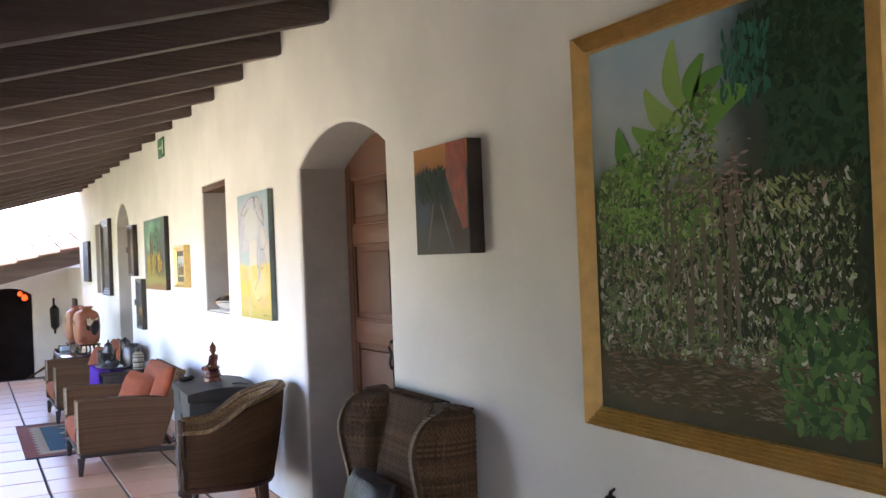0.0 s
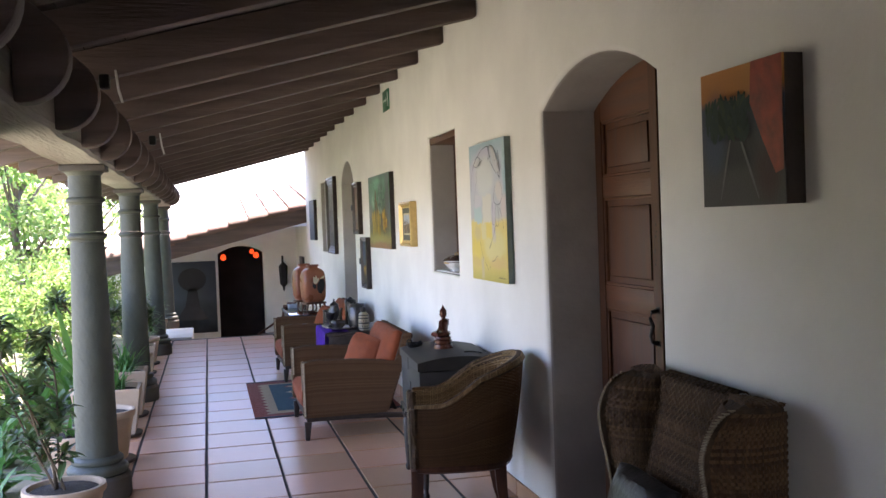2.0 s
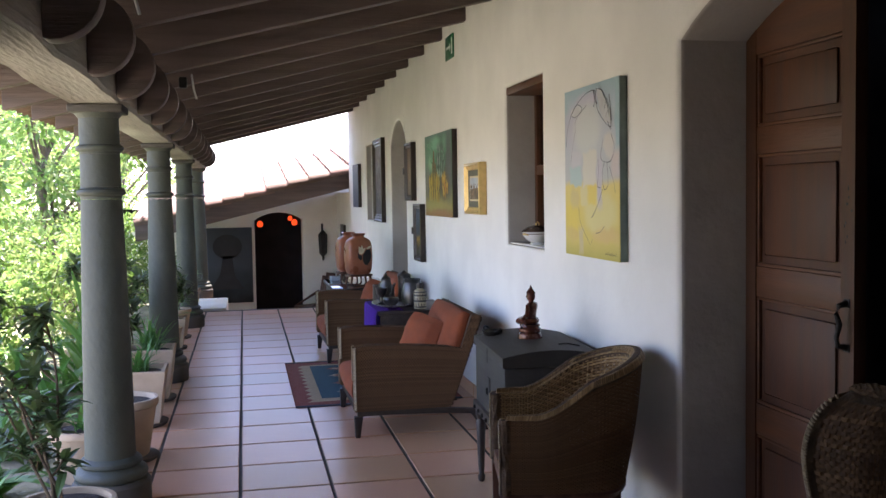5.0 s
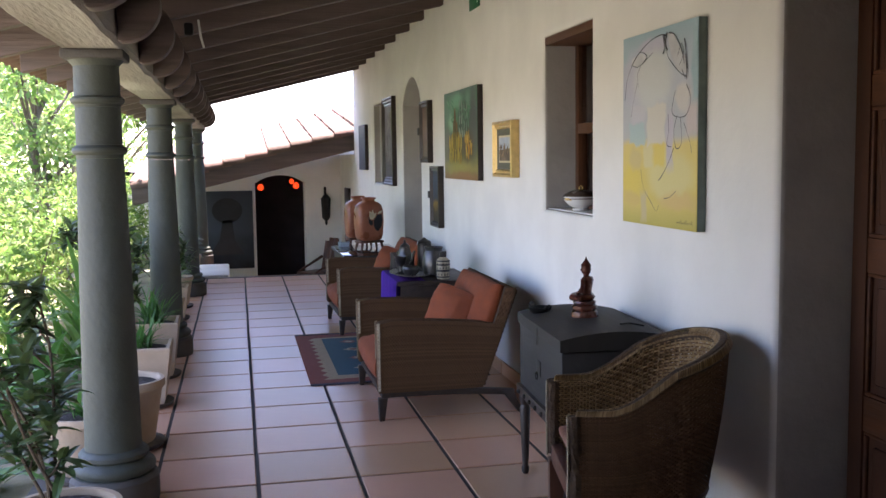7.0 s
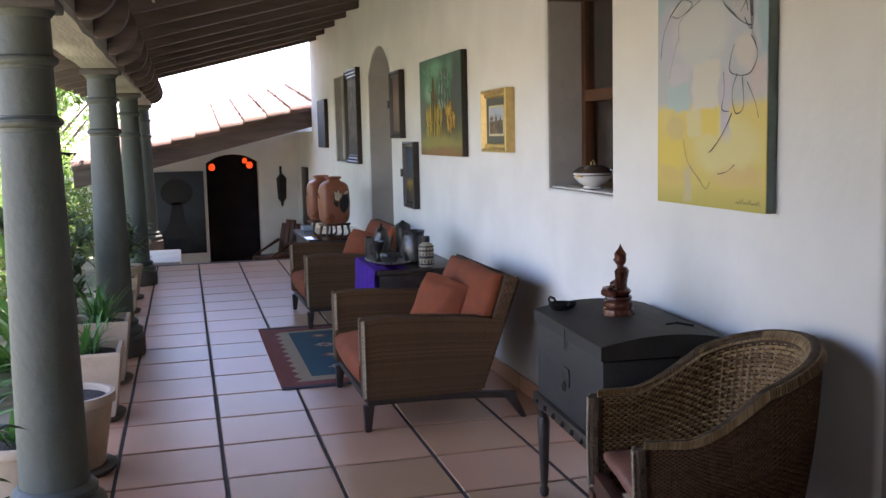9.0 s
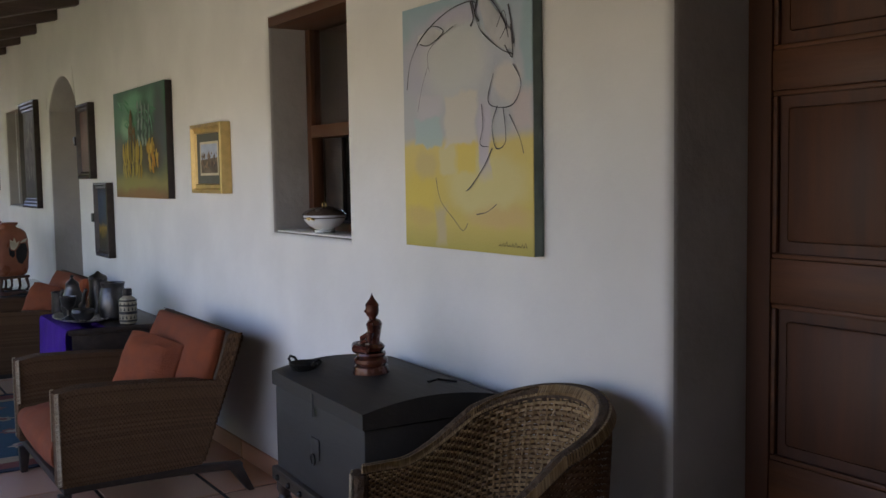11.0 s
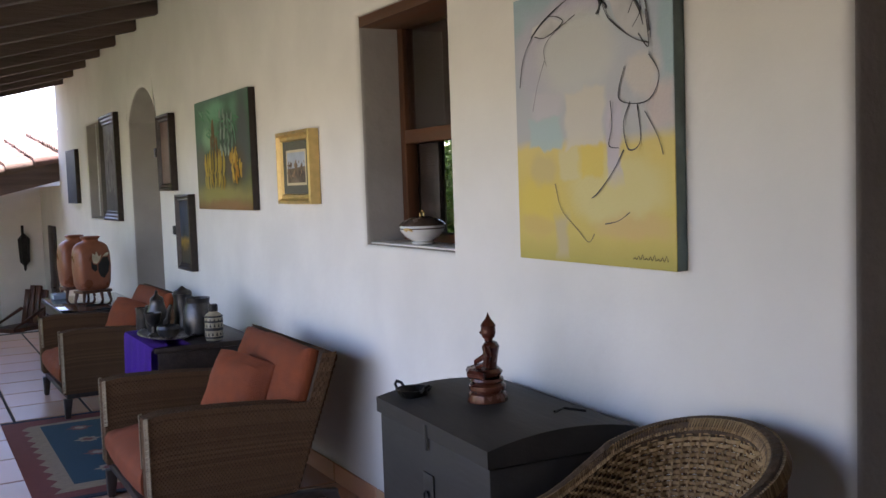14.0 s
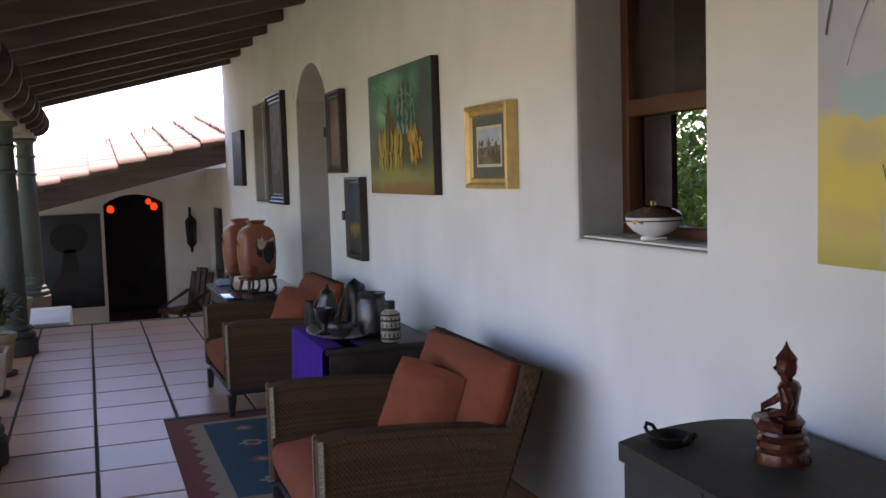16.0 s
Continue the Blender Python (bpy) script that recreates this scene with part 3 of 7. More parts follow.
# columns
def column():
    c = thing("column", "grey-green round stone column with ring mouldings and a stepped base", "column", (BEAM_X, COLUMN_Y[0], 0), group="veranda columns")
    bm = lathe([(0.190, 0.0), (0.195, 0.01), (0.195, 0.125), (0.180, 0.145)], 12)
    bmesh.ops.rotate(bm, cent=(0, 0, 0), matrix=Matrix.Rotation(math.pi / 12, 3, "Z"), verts=bm.verts[:])
    part("plinth", bm, PLINTH, c, "darker many-sided stone plinth")
    base = [(0.175, 0.146)] + [(0.155 + 0.025 * math.cos(a), 0.175 + 0.028 * math.sin(a)) for a in (-1.2, -0.6, 0, 0.6, 1.2)] + [(0.145, 0.21)] + [(0.135 + 0.018 * math.cos(a), 0.232 + 0.02 * math.sin(a)) for a in (-1.2, -0.4, 0.4, 1.2)] + [(0.124, 0.26)]
    part("base", lathe(base, 32), STONE, c)
    shaft = [(0.124, 0.2605)] + [(0.122 - 0.024 * ((z - 0.26) / 1.28) ** 1.5, z) for z in (0.3, 0.45, 0.6, 0.8, 1.0, 1.2, 1.4, 1.54)]
    part("shaft", lathe(shaft, 36), STONE, c)
    ring = lambda z, r, s: [(r, z - s * 1.1)] + [(r + s * math.cos(a), z + s * math.sin(a)) for a in (-1.3, -0.65, 0, 0.65, 1.3)] + [(r, z + s * 1.1)]
    part("lower_ring", lathe([(0.097, 1.541)] + ring(1.575, 0.100, 0.017) + [(0.097, 1.60)], 32), STONE, c)
    part("neck", lathe([(0.0965, 1.601), (0.0945, 1.76)], 36), STONE, c)
    part("upper_ring", lathe([(0.0945, 1.761)] + ring(1.79, 0.098, 0.016) + [(0.096, 1.815), (0.0945, 1.935), (0.115, 1.96)], 32), STONE, c)
    part("capital", boxm(-0.128, 0.128, -0.128, 0.128, 1.961, 1.999, bevel=0.008), PLINTH, c, "square dark capital slab")
    return c


first_col = column()
for y in COLUMN_Y[1:]:
    copy_thing(first_col, pose(BEAM_X, y, 0, 0, 0, 0))

# garden ground
bm = boxm(-400, -0.661, -400, 400, -0.6, -0.06)
tagged(mesh_object("ground", bm, SOILG, smooth=False), "green garden ground running to the horizon", "ground", kind="structure")
bm = boxm(WALL_BACK + 5, 400, -400, 400, -0.6, -0.3)
box(bm, -0.66, WALL_BACK + 5, 22.9, 400, -1.3, -1.1)
box(bm, WALL_BACK + 0.1, WALL_BACK + 5, 11.25, 22.9, -0.6, -0.3)
tagged(mesh_object("ground_east", bm, SOILG, smooth=False), "green garden ground behind the house", "ground", kind="structure")
bm = boxm(-0.75, -0.663, BACK_Y, 18.2, -0.25, -0.012, bevel=0.01)
tagged(mesh_object("kerb", bm, PLINTH), "narrow stone edge between veranda and garden", "kerb", kind="structure")

skirting = thing("baseboard", "terracotta tile skirting along the foot of the wall", "baseboard", (0, 0, 0), kind="structure")
src = None
for k in range(40):
    y0, y1 = JOINT_Y + (k - 22) * PITCH_Y + 0.006, JOINT_Y + (k - 21) * PITCH_Y - 0.006
    for a, b in ((y0, y1),):
        for lo, hi in ((BACK_Y, DOOR_ARCH[0]), (DOOR_ARCH[1], FAR_ARCH[0]), (FAR_ARCH[1], FLOOR_END)):
            p, q = max(a, lo), min(b, hi)
            if q - p > 0.03:
                part("skirting_tile", boxm(WALL_X - 0.014, WALL_X - 0.001, p, q, 0.001, 0.095, bevel=0.003, seg=1), TILE, skirting)


# ---- things on the veranda ----
DOOR_X = 2.34


def door_leaf():
    d = thing("door", "panelled brown wooden door leaf with an arched top, closed beside an open half", "door", (DOOR_X, 0, 0))
    y0, y1 = 4.94, 5.648
    ac = (4.30, 5.65, 2.125, 0.17)
    top = lambda y: arch_z(y, *ac) - 0.006
    # stiles
    def upright(a, b, zb=0.012):
        bm = bmesh.new()
        n = 8
        pts = [(a, zb)] + [(b, zb)] + [(a + (b - a) * (n - i) / n, top(a + (b - a) * (n - i) / n)) for i in range(n + 1)]
        f = bm.faces.new([bm.verts.new((0, y, z)) for y, z in pts])
        r = bmesh.ops.extrude_face_region(bm, geom=[f])
        for v in r["geom"]:
            if isinstance(v, bmesh.types.BMVert):
                v.co.x = 0.045
        bmesh.ops.recalc_face_normals(bm, faces=bm.faces[:])
        return bm
    part("stile", upright(y0, y0 + 0.075), DOORWOOD, d)
    part("stile", upright(y1 - 0.075, y1), DOORWOOD, d)
    pa, pb = y0 + 0.0755, y1 - 0.0755
    rails = [(0.012, 0.16), (0.565, 0.69), (1.115, 1.235), (1.675, 1.78)]
    for za, zb in rails:
        part("rail", boxm(0.002, 0.043, pa, pb, za, zb, bevel=0.004), DOORWOOD_H, d)
    bm = bmesh.new()
    n = 8
    pts = [(pa, 2.06), (pb, 2.06)] + [(pa + (pb - pa) * (n - i) / n, top(pa + (pb - pa) * (n - i) / n)) for i in range(n + 1)]
    f = bm.faces.new([bm.verts.new((0.002, y, z)) for y, z in pts])
    r = bmesh.ops.extrude_face_region(bm, geom=[f])
    for v in r["geom"]:
        if isinstance(v, bmesh.types.BMVert):
            v.co.x = 0.043
    bmesh.ops.recalc_face_normals(bm, faces=bm.faces[:])
    part("top_rail", bm, DOORWOOD_H, d)
    zs = [r[1] for r in rails], [r[0] for r in rails[1:]] + [2.06]
    for za, zb in zip(*zs):
        p = part("panel", boxm(0.022, 0.034, pa, pb, za, zb), DOORWOOD, d, "recessed door panel")
        bm = bmesh.new()
        box(bm, 0.010, 0.0215, pa + 0.045, pb - 0.045, za + 0.045, zb - 0.045, bevel=0.009, seg=2)
        part("raised_field", bm, DOORWOOD, p)
        bm = bmesh.new()
        for a, b, c, e in ((pa, pb, za, za + 0.014), (pa, pb, zb - 0.014, zb), (pa, pa + 0.014, za + 0.0141, zb - 0.0141), (pb - 0.014, pb, za + 0.0141, zb - 0.0141)):
            box(bm, 0.006, 0.0219, a, b, c, e, bevel=0.004)
        part("moulding", bm, DOORWOOD_H, p)
    ym = y0 + 0.036
    h = part("handle", tube([(-0.002, ym, 1.15), (-0.035, ym, 1.142), (-0.042, ym, 1.115), (-0.030, ym, 1.08), (-0.042, ym, 1.035), (-0.035, ym, 1.008), (-0.002, ym, 1.0)], [0.012, 0.009, 0.008, 0.010, 0.008, 0.009, 0.012], 8), IRON, d, "black iron pull handle")
    part("handle_plate", boxm(-0.004, -0.0005, ym - 0.016, ym + 0.016, 1.135, 1.165, bevel=0.002), IRON, h)
    part("handle_plate", boxm(-0.004, -0.0005, ym - 0.016, ym + 0.016, 0.985, 1.012, bevel=0.002), IRON, h)
    bm = bmesh.new()
    for i in range(10):
        zz, yy = 1.30 + random.uniform(0, 0.26), ym + random.uniform(-0.022, 0.022)
        lathe([(0.002, 0), (0.003, 0.001), (0.001, 0.0015)], 8, bm=bm)
        for v in bm.verts[-24:]:
            v.co = Vector((-0.0005 - v.co.z, yy + v.co.x * random.uniform(0.9, 1.6), zz + v.co.y * 2))
    part("old_nail_holes", bm, IRON, d, "dark marks of an old lock")
    return d


door_leaf()

# frame lining the arched doorway
bm = bmesh.new()
box(bm, DOOR_X + 0.048, DOOR_X + 0.11, 5.58, 5.648, 0.0, 2.08, bevel=0.004)
box(bm, DOOR_X + 0.048, DOOR_X + 0.11, 4.362, 4.42, 0.0, 2.08, bevel=0.004)
tagged(mesh_object("door_frame", bm, DOORWOOD), "brown wooden posts of the doorway", "door frame", kind="structure")
tagged(mesh_object("door_sill", boxm(WALL_X + 0.02, WALL_BACK - 0.02, 4.365, 5.645, -0.011, 0.012, bevel=0.004), DARKWOOD), "dark worn wooden door sill", "sill", kind="structure")


def window_joinery():
    w = thing("window_1", "reddish brown wooden window with a transom, set deep in the wall, lower sash open", "window", (0, 0, 0), kind="structure")
    xa, xb = 2.25, 2.31
    y0, y1, z0, z1 = 7.432, 8.228, 1.212, 2.218
    part("window_head", boxm(WALL_X + 0.012, 2.40, y0, y1, z1 - 0.045, z1, bevel=0.004), DOORWOOD_H, w, "thick wooden window lintel")
    zt = z1 - 0.046
    part("window_frame", boxm(xa, xb, y1 - 0.05, y1, z0 + 0.045, zt, bevel=0.004), DOORWOOD, w)
    part("window_frame", boxm(xa, xb, y0, y0 + 0.05, z0 + 0.045, zt, bevel=0.004), DOORWOOD, w)
    part("window_frame", boxm(xa, xb, y0, y1, z0, z0 + 0.044, bevel=0.004), DOORWOOD_H, w)
    part("transom", boxm(xa - 0.004, xb, y0 + 0.051, y1 - 0.051, 1.655, 1.715, bevel=0.004), DOORWOOD_H, w)
    g = part("pane", boxm(xa + 0.025, xa + 0.029, y0 + 0.051, y1 - 0.051, 1.716, zt - 0.001), GLASS, w, smooth=False)
    g.visible_shadow = False
    part("shutter", boxm(xb + 0.004, xb + 0.03, y1 - 0.235, y1 - 0.055, z0 + 0.05, 1.652, bevel=0.004), DARKWOOD, w, "dark folded shutter")
    part("blind", boxm(xb + 0.004, xb + 0.02, y0 + 0.02, y1 - 0.02, 1.69, zt - 0.002, bevel=0.003), DARKWOOD, w, "dark board behind the upper pane")
    part("window_sill", boxm(WALL_X + 0.03, xa - 0.002, y0 + 0.003, y1 - 0.003, z0 - 0.001, z0 + 0.006, bevel=0.002), PLASTER, w)


window_joinery()
w2 = thing("window_2", "deep plastered window niche with a thin metal stay", "window", (0, 0, 0), kind="structure")
part("window_frame", boxm(2.36, 2.40, 14.722, 15.598, 1.212, 1.25, bevel=0.003), DARKWOOD, w2)
part("window_bar", tube([(2.03, 14.80, 1.24), (2.03, 14.80, 2.19)], 0.006), WHITE_CABLE, w2)


# ---- pictures ----
def stroke(bm, x, u, v, du, dv, ang, w, curl=0.0, n=3):
    """A tapering brush mark on a canvas plane at depth x; u, v in metres."""
    ca, sa = math.cos(ang), math.sin(ang)
    L, Rr = [], []
    for i in range(n + 1):
        s = i / n
        wd = w * math.sin(math.pi * (0.12 + 0.80 * s))
        cu, cv = du * (s - 0.5), curl * math.sin(math.pi * s)
        for side, lst in ((1, L), (-1, Rr)):
            pu, pv = cu, cv + side * wd / 2
            lst.append(bm.verts.new((x, -(u + pu * ca - pv * sa), v + pu * sa + pv * ca)))
    for i in range(n):
        bm.faces.new((L[i], Rr[i], Rr[i + 1], L[i + 1]))


def gradient_canvas(name, stops, noise_scale, amount, height, rough=0.45, blobs=()):
    """Paint that runs from bottom to top through stops [(pos, rgb)], broken up by noise.
    blobs: soft patches (u, v, half width, half height, rgb, softness, square), later ones over earlier ones."""
    m = bpy.data.materials.new(name)
    m.use_nodes = True
    n, l = m.node_tree.nodes, m.node_tree.links
    b = n["Principled BSDF"]
    b.inputs["Roughness"].default_value = max(0.6, rough)
    b.inputs["Specular IOR Level"].default_value = 0.25
    tc = n.new("ShaderNodeTexCoord")
    sp = n.new("ShaderNodeSeparateXYZ")
    l.new(tc.outputs["Object"], sp.inputs[0])
    no = n.new("ShaderNodeTexNoise")
    no.inputs["Scale"].default_value, no.inputs["Detail"].default_value = noise_scale, 7
    l.new(tc.outputs["Object"], no.inputs["Vector"])
    dv = n.new("ShaderNodeMath")
    dv.operation = "DIVIDE"
    dv.inputs[1].default_value = height
    l.new(sp.outputs[2], dv.inputs[0])
    ma = n.new("ShaderNodeMath")
    ma.operation = "MULTIPLY_ADD"
    ma.inputs[1].default_value, ma.inputs[2].default_value = amount, -amount / 2
    l.new(no.outputs["Fac"], ma.inputs[0])
    ad = n.new("ShaderNodeMath")
    l.new(dv.outputs[0], ad.inputs[0])
    l.new(ma.outputs[0], ad.inputs[1])
    ra = n.new("ShaderNodeValToRGB")
    el = ra.color_ramp.elements
    while len(el) < len(stops):
        el.new(0.5)
    for e, (p, c) in zip(el, stops):
        e.position, e.color = p, (*c, 1)
    l.new(ad.outputs[0], ra.inputs[0])
    out = ra.outputs[0]
    if blobs:
        wob = n.new("ShaderNodeTexNoise")
        wob.inputs["Scale"].default_value, wob.inputs["Detail"].default_value = noise_scale * 1.7, 5
        l.new(tc.outputs["Object"], wob.inputs["Vector"])
        off = n.new("ShaderNodeVectorMath")
        off.operation = "MULTIPLY_ADD"
        off.inputs[1].default_value, off.inputs[2].default_value = (0.0, 0.09 * height, 0.09 * height), (0.0, -0.045 * height, -0.045 * height)
        l.new(wob.outputs["Color"], off.inputs[0])
        moved = n.new("ShaderNodeVectorMath")
        l.new(tc.outputs["Object"], moved.inputs[0])
        l.new(off.outputs[0], moved.inputs[1])
    for u, v, ru, rv, colour, soft, square in blobs:
        mp = n.new("ShaderNodeMapping")
        mp.vector_type = "TEXTURE"
        mp.inputs["Location"].default_value, mp.inputs["Scale"].default_value = (0, -u, v), (1e5, ru, rv)
        l.new(moved.outputs[0], mp.inputs[0])
        if square:
            ab = n.new("ShaderNodeVectorMath")
            ab.operation = "ABSOLUTE"
            l.new(mp.outputs[0], ab.inputs[0])
            se = n.new("ShaderNodeSeparateXYZ")
            l.new(ab.outputs[0], se.inputs[0])
            di = n.new("ShaderNodeMath")
            di.operation = "MAXIMUM"
            l.new(se.outputs[1], di.inputs[0])
            l.new(se.outputs[2], di.inputs[1])
            dist = di.outputs[0]
        else:
            di = n.new("ShaderNodeVectorMath")
            di.operation = "LENGTH"
            l.new(mp.outputs[0], di.inputs[0])
            dist = di.outputs["Value"]
        mr = n.new("ShaderNodeMapRange")
        mr.interpolation_type = "SMOOTHSTEP"
        mr.inputs[1].default_value, mr.inputs[2].default_value = 1 - soft, 1 + soft
        mr.inputs[3].default_value, mr.inputs[4].default_value = 0.92, 0.0
        l.new(dist, mr.inputs[0])
        mx = n.new("ShaderNodeMix")
        mx.data_type = "RGBA"
        l.new(mr.outputs[0], mx.inputs[0])
        l.new(out, mx.inputs[6])
        mx.inputs[7].default_value = (*colour, 1)
        out = mx.outputs[2]
    l.new(out, b.inputs["Base Color"])
    bu = n.new("ShaderNodeBump")
    bu.inputs["Strength"].default_value, bu.inputs["Distance"].default_value = 0.25, 0.004
    n3 = n.new("ShaderNodeTexNoise")
    n3.inputs["Scale"].default_value = 120
    l.new(tc.outputs["Object"], n3.inputs["Vector"])
    l.new(n3.outputs["Fac"], bu.inputs["Height"])
    l.new(bu.outputs[0], b.inputs["Normal"])
    return m


def picture(name, label, y0, y1, z0, z1, depth, canvas_mat, edge_mat=CANVASEDGE, frame_w=0.0, frame_mat=None, steps=3, groove=0.004):
    """Hangs on the wall; local x points into the wall, local y runs along it, z up from the lower edge."""
    p = thing(name, label, "picture", (WALL_X - 0.001, (y0 + y1) / 2, z0), group="pictures on the veranda wall")
    h, half = z1 - z0, (y1 - y0) / 2
    fw = frame_w
    inset = depth * 0.45 if fw else 0.0
    back = part("canvas_edge", boxm(-depth + inset + 0.004, -0.001, -half + fw * 0.5, half - fw * 0.5, fw * 0.5, h - fw * 0.5, bevel=0.002), edge_mat, p)
    bm = bmesh.new()
    x = -depth + inset + 0.003
    vs = [bm.verts.new((x, yy, zz)) for yy, zz in ((half - fw * 0.9, fw * 0.9), (-half + fw * 0.9, fw * 0.9), (-half + fw * 0.9, h - fw * 0.9), (half - fw * 0.9, h - fw * 0.9))]
    bm.faces.new(vs)
    r = bmesh.ops.extrude_face_region(bm, geom=bm.faces[:])
    for v in r["geom"]:
        if isinstance(v, bmesh.types.BMVert):
            v.co.x -= 0.003
    bmesh.ops.recalc_face_normals(bm, faces=bm.faces[:])
    part("canvas", bm, canvas_mat, p, "painted canvas", smooth=False)
    if fw:
        # moulded frame: a stepped profile swept round the four sides, mitred
        prof = []
        for k in range(steps):
            a = k / steps
            prof += [(fw * a, -depth * (1 - 0.5 * a)), (fw * (a + 0.6 / steps), -depth * (1 - 0.5 * a) - groove)]
        prof += [(fw, -depth * 0.45)]
        prof = [(0, -0.001)] + prof + [(fw, -0.001)]
        for side in range(4):
            bm = bmesh.new()
            rows = []
            for end in (0, 1):
                row = []
                for t_, d_ in prof:
                    if side == 0:
                        q = (d_, (half - t_) * (1 if end else -1), t_)
                    elif side == 1:
                        q = (d_, -half + t_, t_ if end else h - t_)
                    elif side == 2:
                        q = (d_, (half - t_) * (-1 if end else 1), h - t_)
                    else:
                        q = (d_, half - t_, h - t_ if end else t_)
                    row.append(bm.verts.new(q))
                rows.append(row)
            for i in range(len(prof)):
                j = (i + 1) % len(prof)
                bm.faces.new((rows[0][i], rows[0][j], rows[1][j], rows[1][i]))
            bm.faces.new(rows[0])
            bm.faces.new(list(reversed(rows[1])))
            bmesh.ops.recalc_face_normals(bm, faces=bm.faces[:])
            part("frame_side", bm, frame_mat, p, smooth=False)
    return p, -depth + inset - 0.0025, half, h


# large jungle painting
JUNGLE = gradient_canvas("jungle_paint", [(0.0, (0.022, 0.028, 0.016)), (0.12, (0.07, 0.058, 0.030)), (0.22, (0.045, 0.045, 0.022)), (0.38, (0.024, 0.036, 0.020)), (0.56, (0.045, 0.075, 0.035)), (0.66, (0.27, 0.32, 0.31)), (0.78, (0.38, 0.44, 0.46)), (1.0, (0.24, 0.37, 0.44))], 5, 0.22, 1.19, 0.28, [
    (0.30, 0.95, 0.26, 0.36, (0.018, 0.034, 0.022), 0.35, False), (0.40, 0.60, 0.22, 0.30, (0.020, 0.030, 0.018), 0.5, False),
    (0.10, 0.62, 0.20, 0.12, (0.045, 0.060, 0.032), 0.6, False), (0.18, 0.30, 0.22, 0.06, (0.13, 0.12, 0.07), 0.7, False), (-0.25, 0.15, 0.25, 0.05, (0.08, 0.06, 0.03), 0.7, False)])
p, cx, half, h = picture("jungle_painting", "large oil painting of banana plants in a fluted gilt frame", 1.60, 2.735, 1.06, 2.25, 0.04, JUNGLE, frame_w=0.062, frame_mat=GOLD, steps=6, groove=0.013)
rnd = random.Random(3)


def marks(parent, name, cols, count, x, area, size, ang, wide=0.35, rough=0.4, curl=0.0):
    bm = bmesh.new()
    for i in range(count):
        u, v = area(rnd)
        s = rnd.uniform(*size)
        stroke(bm, x - 0.00003 * i / max(1, count) * 20, u, v, s, 0, rnd.uniform(*ang), s * wide, curl * s)
    return part(name, bm, island_mat(name + "_paint", cols, 0.7, 0.05, gloss=0.15), parent, smooth=False)


inner = half - 0.062
marks(p, "dark_tree_brushwork", [(0.012, 0.026, 0.016), (0.019, 0.048, 0.024), (0.033, 0.071, 0.038), (0.024, 0.065, 0.043)], 1100, cx - 0.0005, lambda r: (inner * r.uniform(0.42, 0.97) * 1.0, h * (0.5 + 0.43 * r.random())), (0.018, 0.05), (0, 3.1), 0.5)
marks(p, "dark_tree_brushwork", [(0.014, 0.029, 0.017), (0.024, 0.054, 0.026)], 420, cx - 0.0007, lambda r: (inner * (0.2 + 0.75 * r.random() ** 0.6), h * (0.76 + 0.17 * r.random())), (0.018, 0.05), (0, 3.1), 0.5)
marks(p, "undergrowth_brushwork", [(0.030, 0.043, 0.024), (0.084, 0.143, 0.054), (0.167, 0.226, 0.095), (0.035, 0.054, 0.030), (0.500, 0.500, 0.405), (0.155, 0.113, 0.078), (0.048, 0.095, 0.043), (0.203, 0.286, 0.107), (0.250, 0.197, 0.160), (0.033, 0.057, 0.033)], 5200, cx - 0.0009, lambda r: (inner * r.uniform(-0.95, 0.9), h * (0.2 + 0.38 * r.random())), (0.006, 0.036), (0.1, 3.0), 0.42, curl=0.25)
marks(p, "shade_brushwork", [(0.016, 0.024, 0.014), (0.030, 0.042, 0.022), (0.045, 0.062, 0.030), (0.022, 0.030, 0.022)], 1500, cx - 0.0010, lambda r: (inner * r.uniform(0.05, 0.95), h * r.uniform(0.24, 0.60)), (0.010, 0.035), (0.7, 2.4), 0.36)
marks(p, "path_brushwork", [(0.101, 0.084, 0.050), (0.190, 0.160, 0.119), (0.054, 0.057, 0.030), (0.155, 0.095, 0.041)], 900, cx - 0.0011, lambda r: (inner * r.uniform(-0.9, 0.9), h * r.uniform(0.09, 0.24)), (0.012, 0.05), (-0.25, 0.3), 0.14)
marks(p, "shrub_brushwork", [(0.026, 0.060, 0.026), (0.054, 0.119, 0.041), (0.101, 0.184, 0.060)], 300, cx - 0.0013, lambda r: (inner * r.uniform(0.45, 0.95), h * r.uniform(0.09, 0.32)), (0.02, 0.05), (0, 3.1), 0.5)
marks(p, "pale_leaf_brushwork", [(0.155, 0.309, 0.071), (0.060, 0.131, 0.041), (0.286, 0.405, 0.143), (0.084, 0.203, 0.048), (0.119, 0.143, 0.071), (0.035, 0.071, 0.030)], 1400, cx - 0.0014, lambda r: (lambda q: (inner * (-0.93 + 1.0 * q), h * r.uniform(0.46, 0.63 + 0.17 * q)))(r.random()), (0.010, 0.034), (-0.9, 1.6), 0.40, curl=0.2)
bm = bmesh.new()
for ang, ln, u, v in ((1.75, 0.22, -0.10, 0.86), (2.5, 0.20, -0.17, 0.80), (2.9, 0.24, -0.20, 0.74), (0.9, 0.18, 0.02, 0.80), (0.5, 0.20, 0.08, 0.76), (3.3, 0.22, -0.25, 0.68), (2.7, 0.20, -0.30, 0.64), (1.35, 0.17, -0.02, 0.83), (3.0, 0.18, -0.33, 0.57), (2.2, 0.16, -0.33, 0.72)):
    stroke(bm, cx - 0.0016, u, v * h - 0.03, ln * 0.9, 0, ang, 0.072, 0.03, 6)
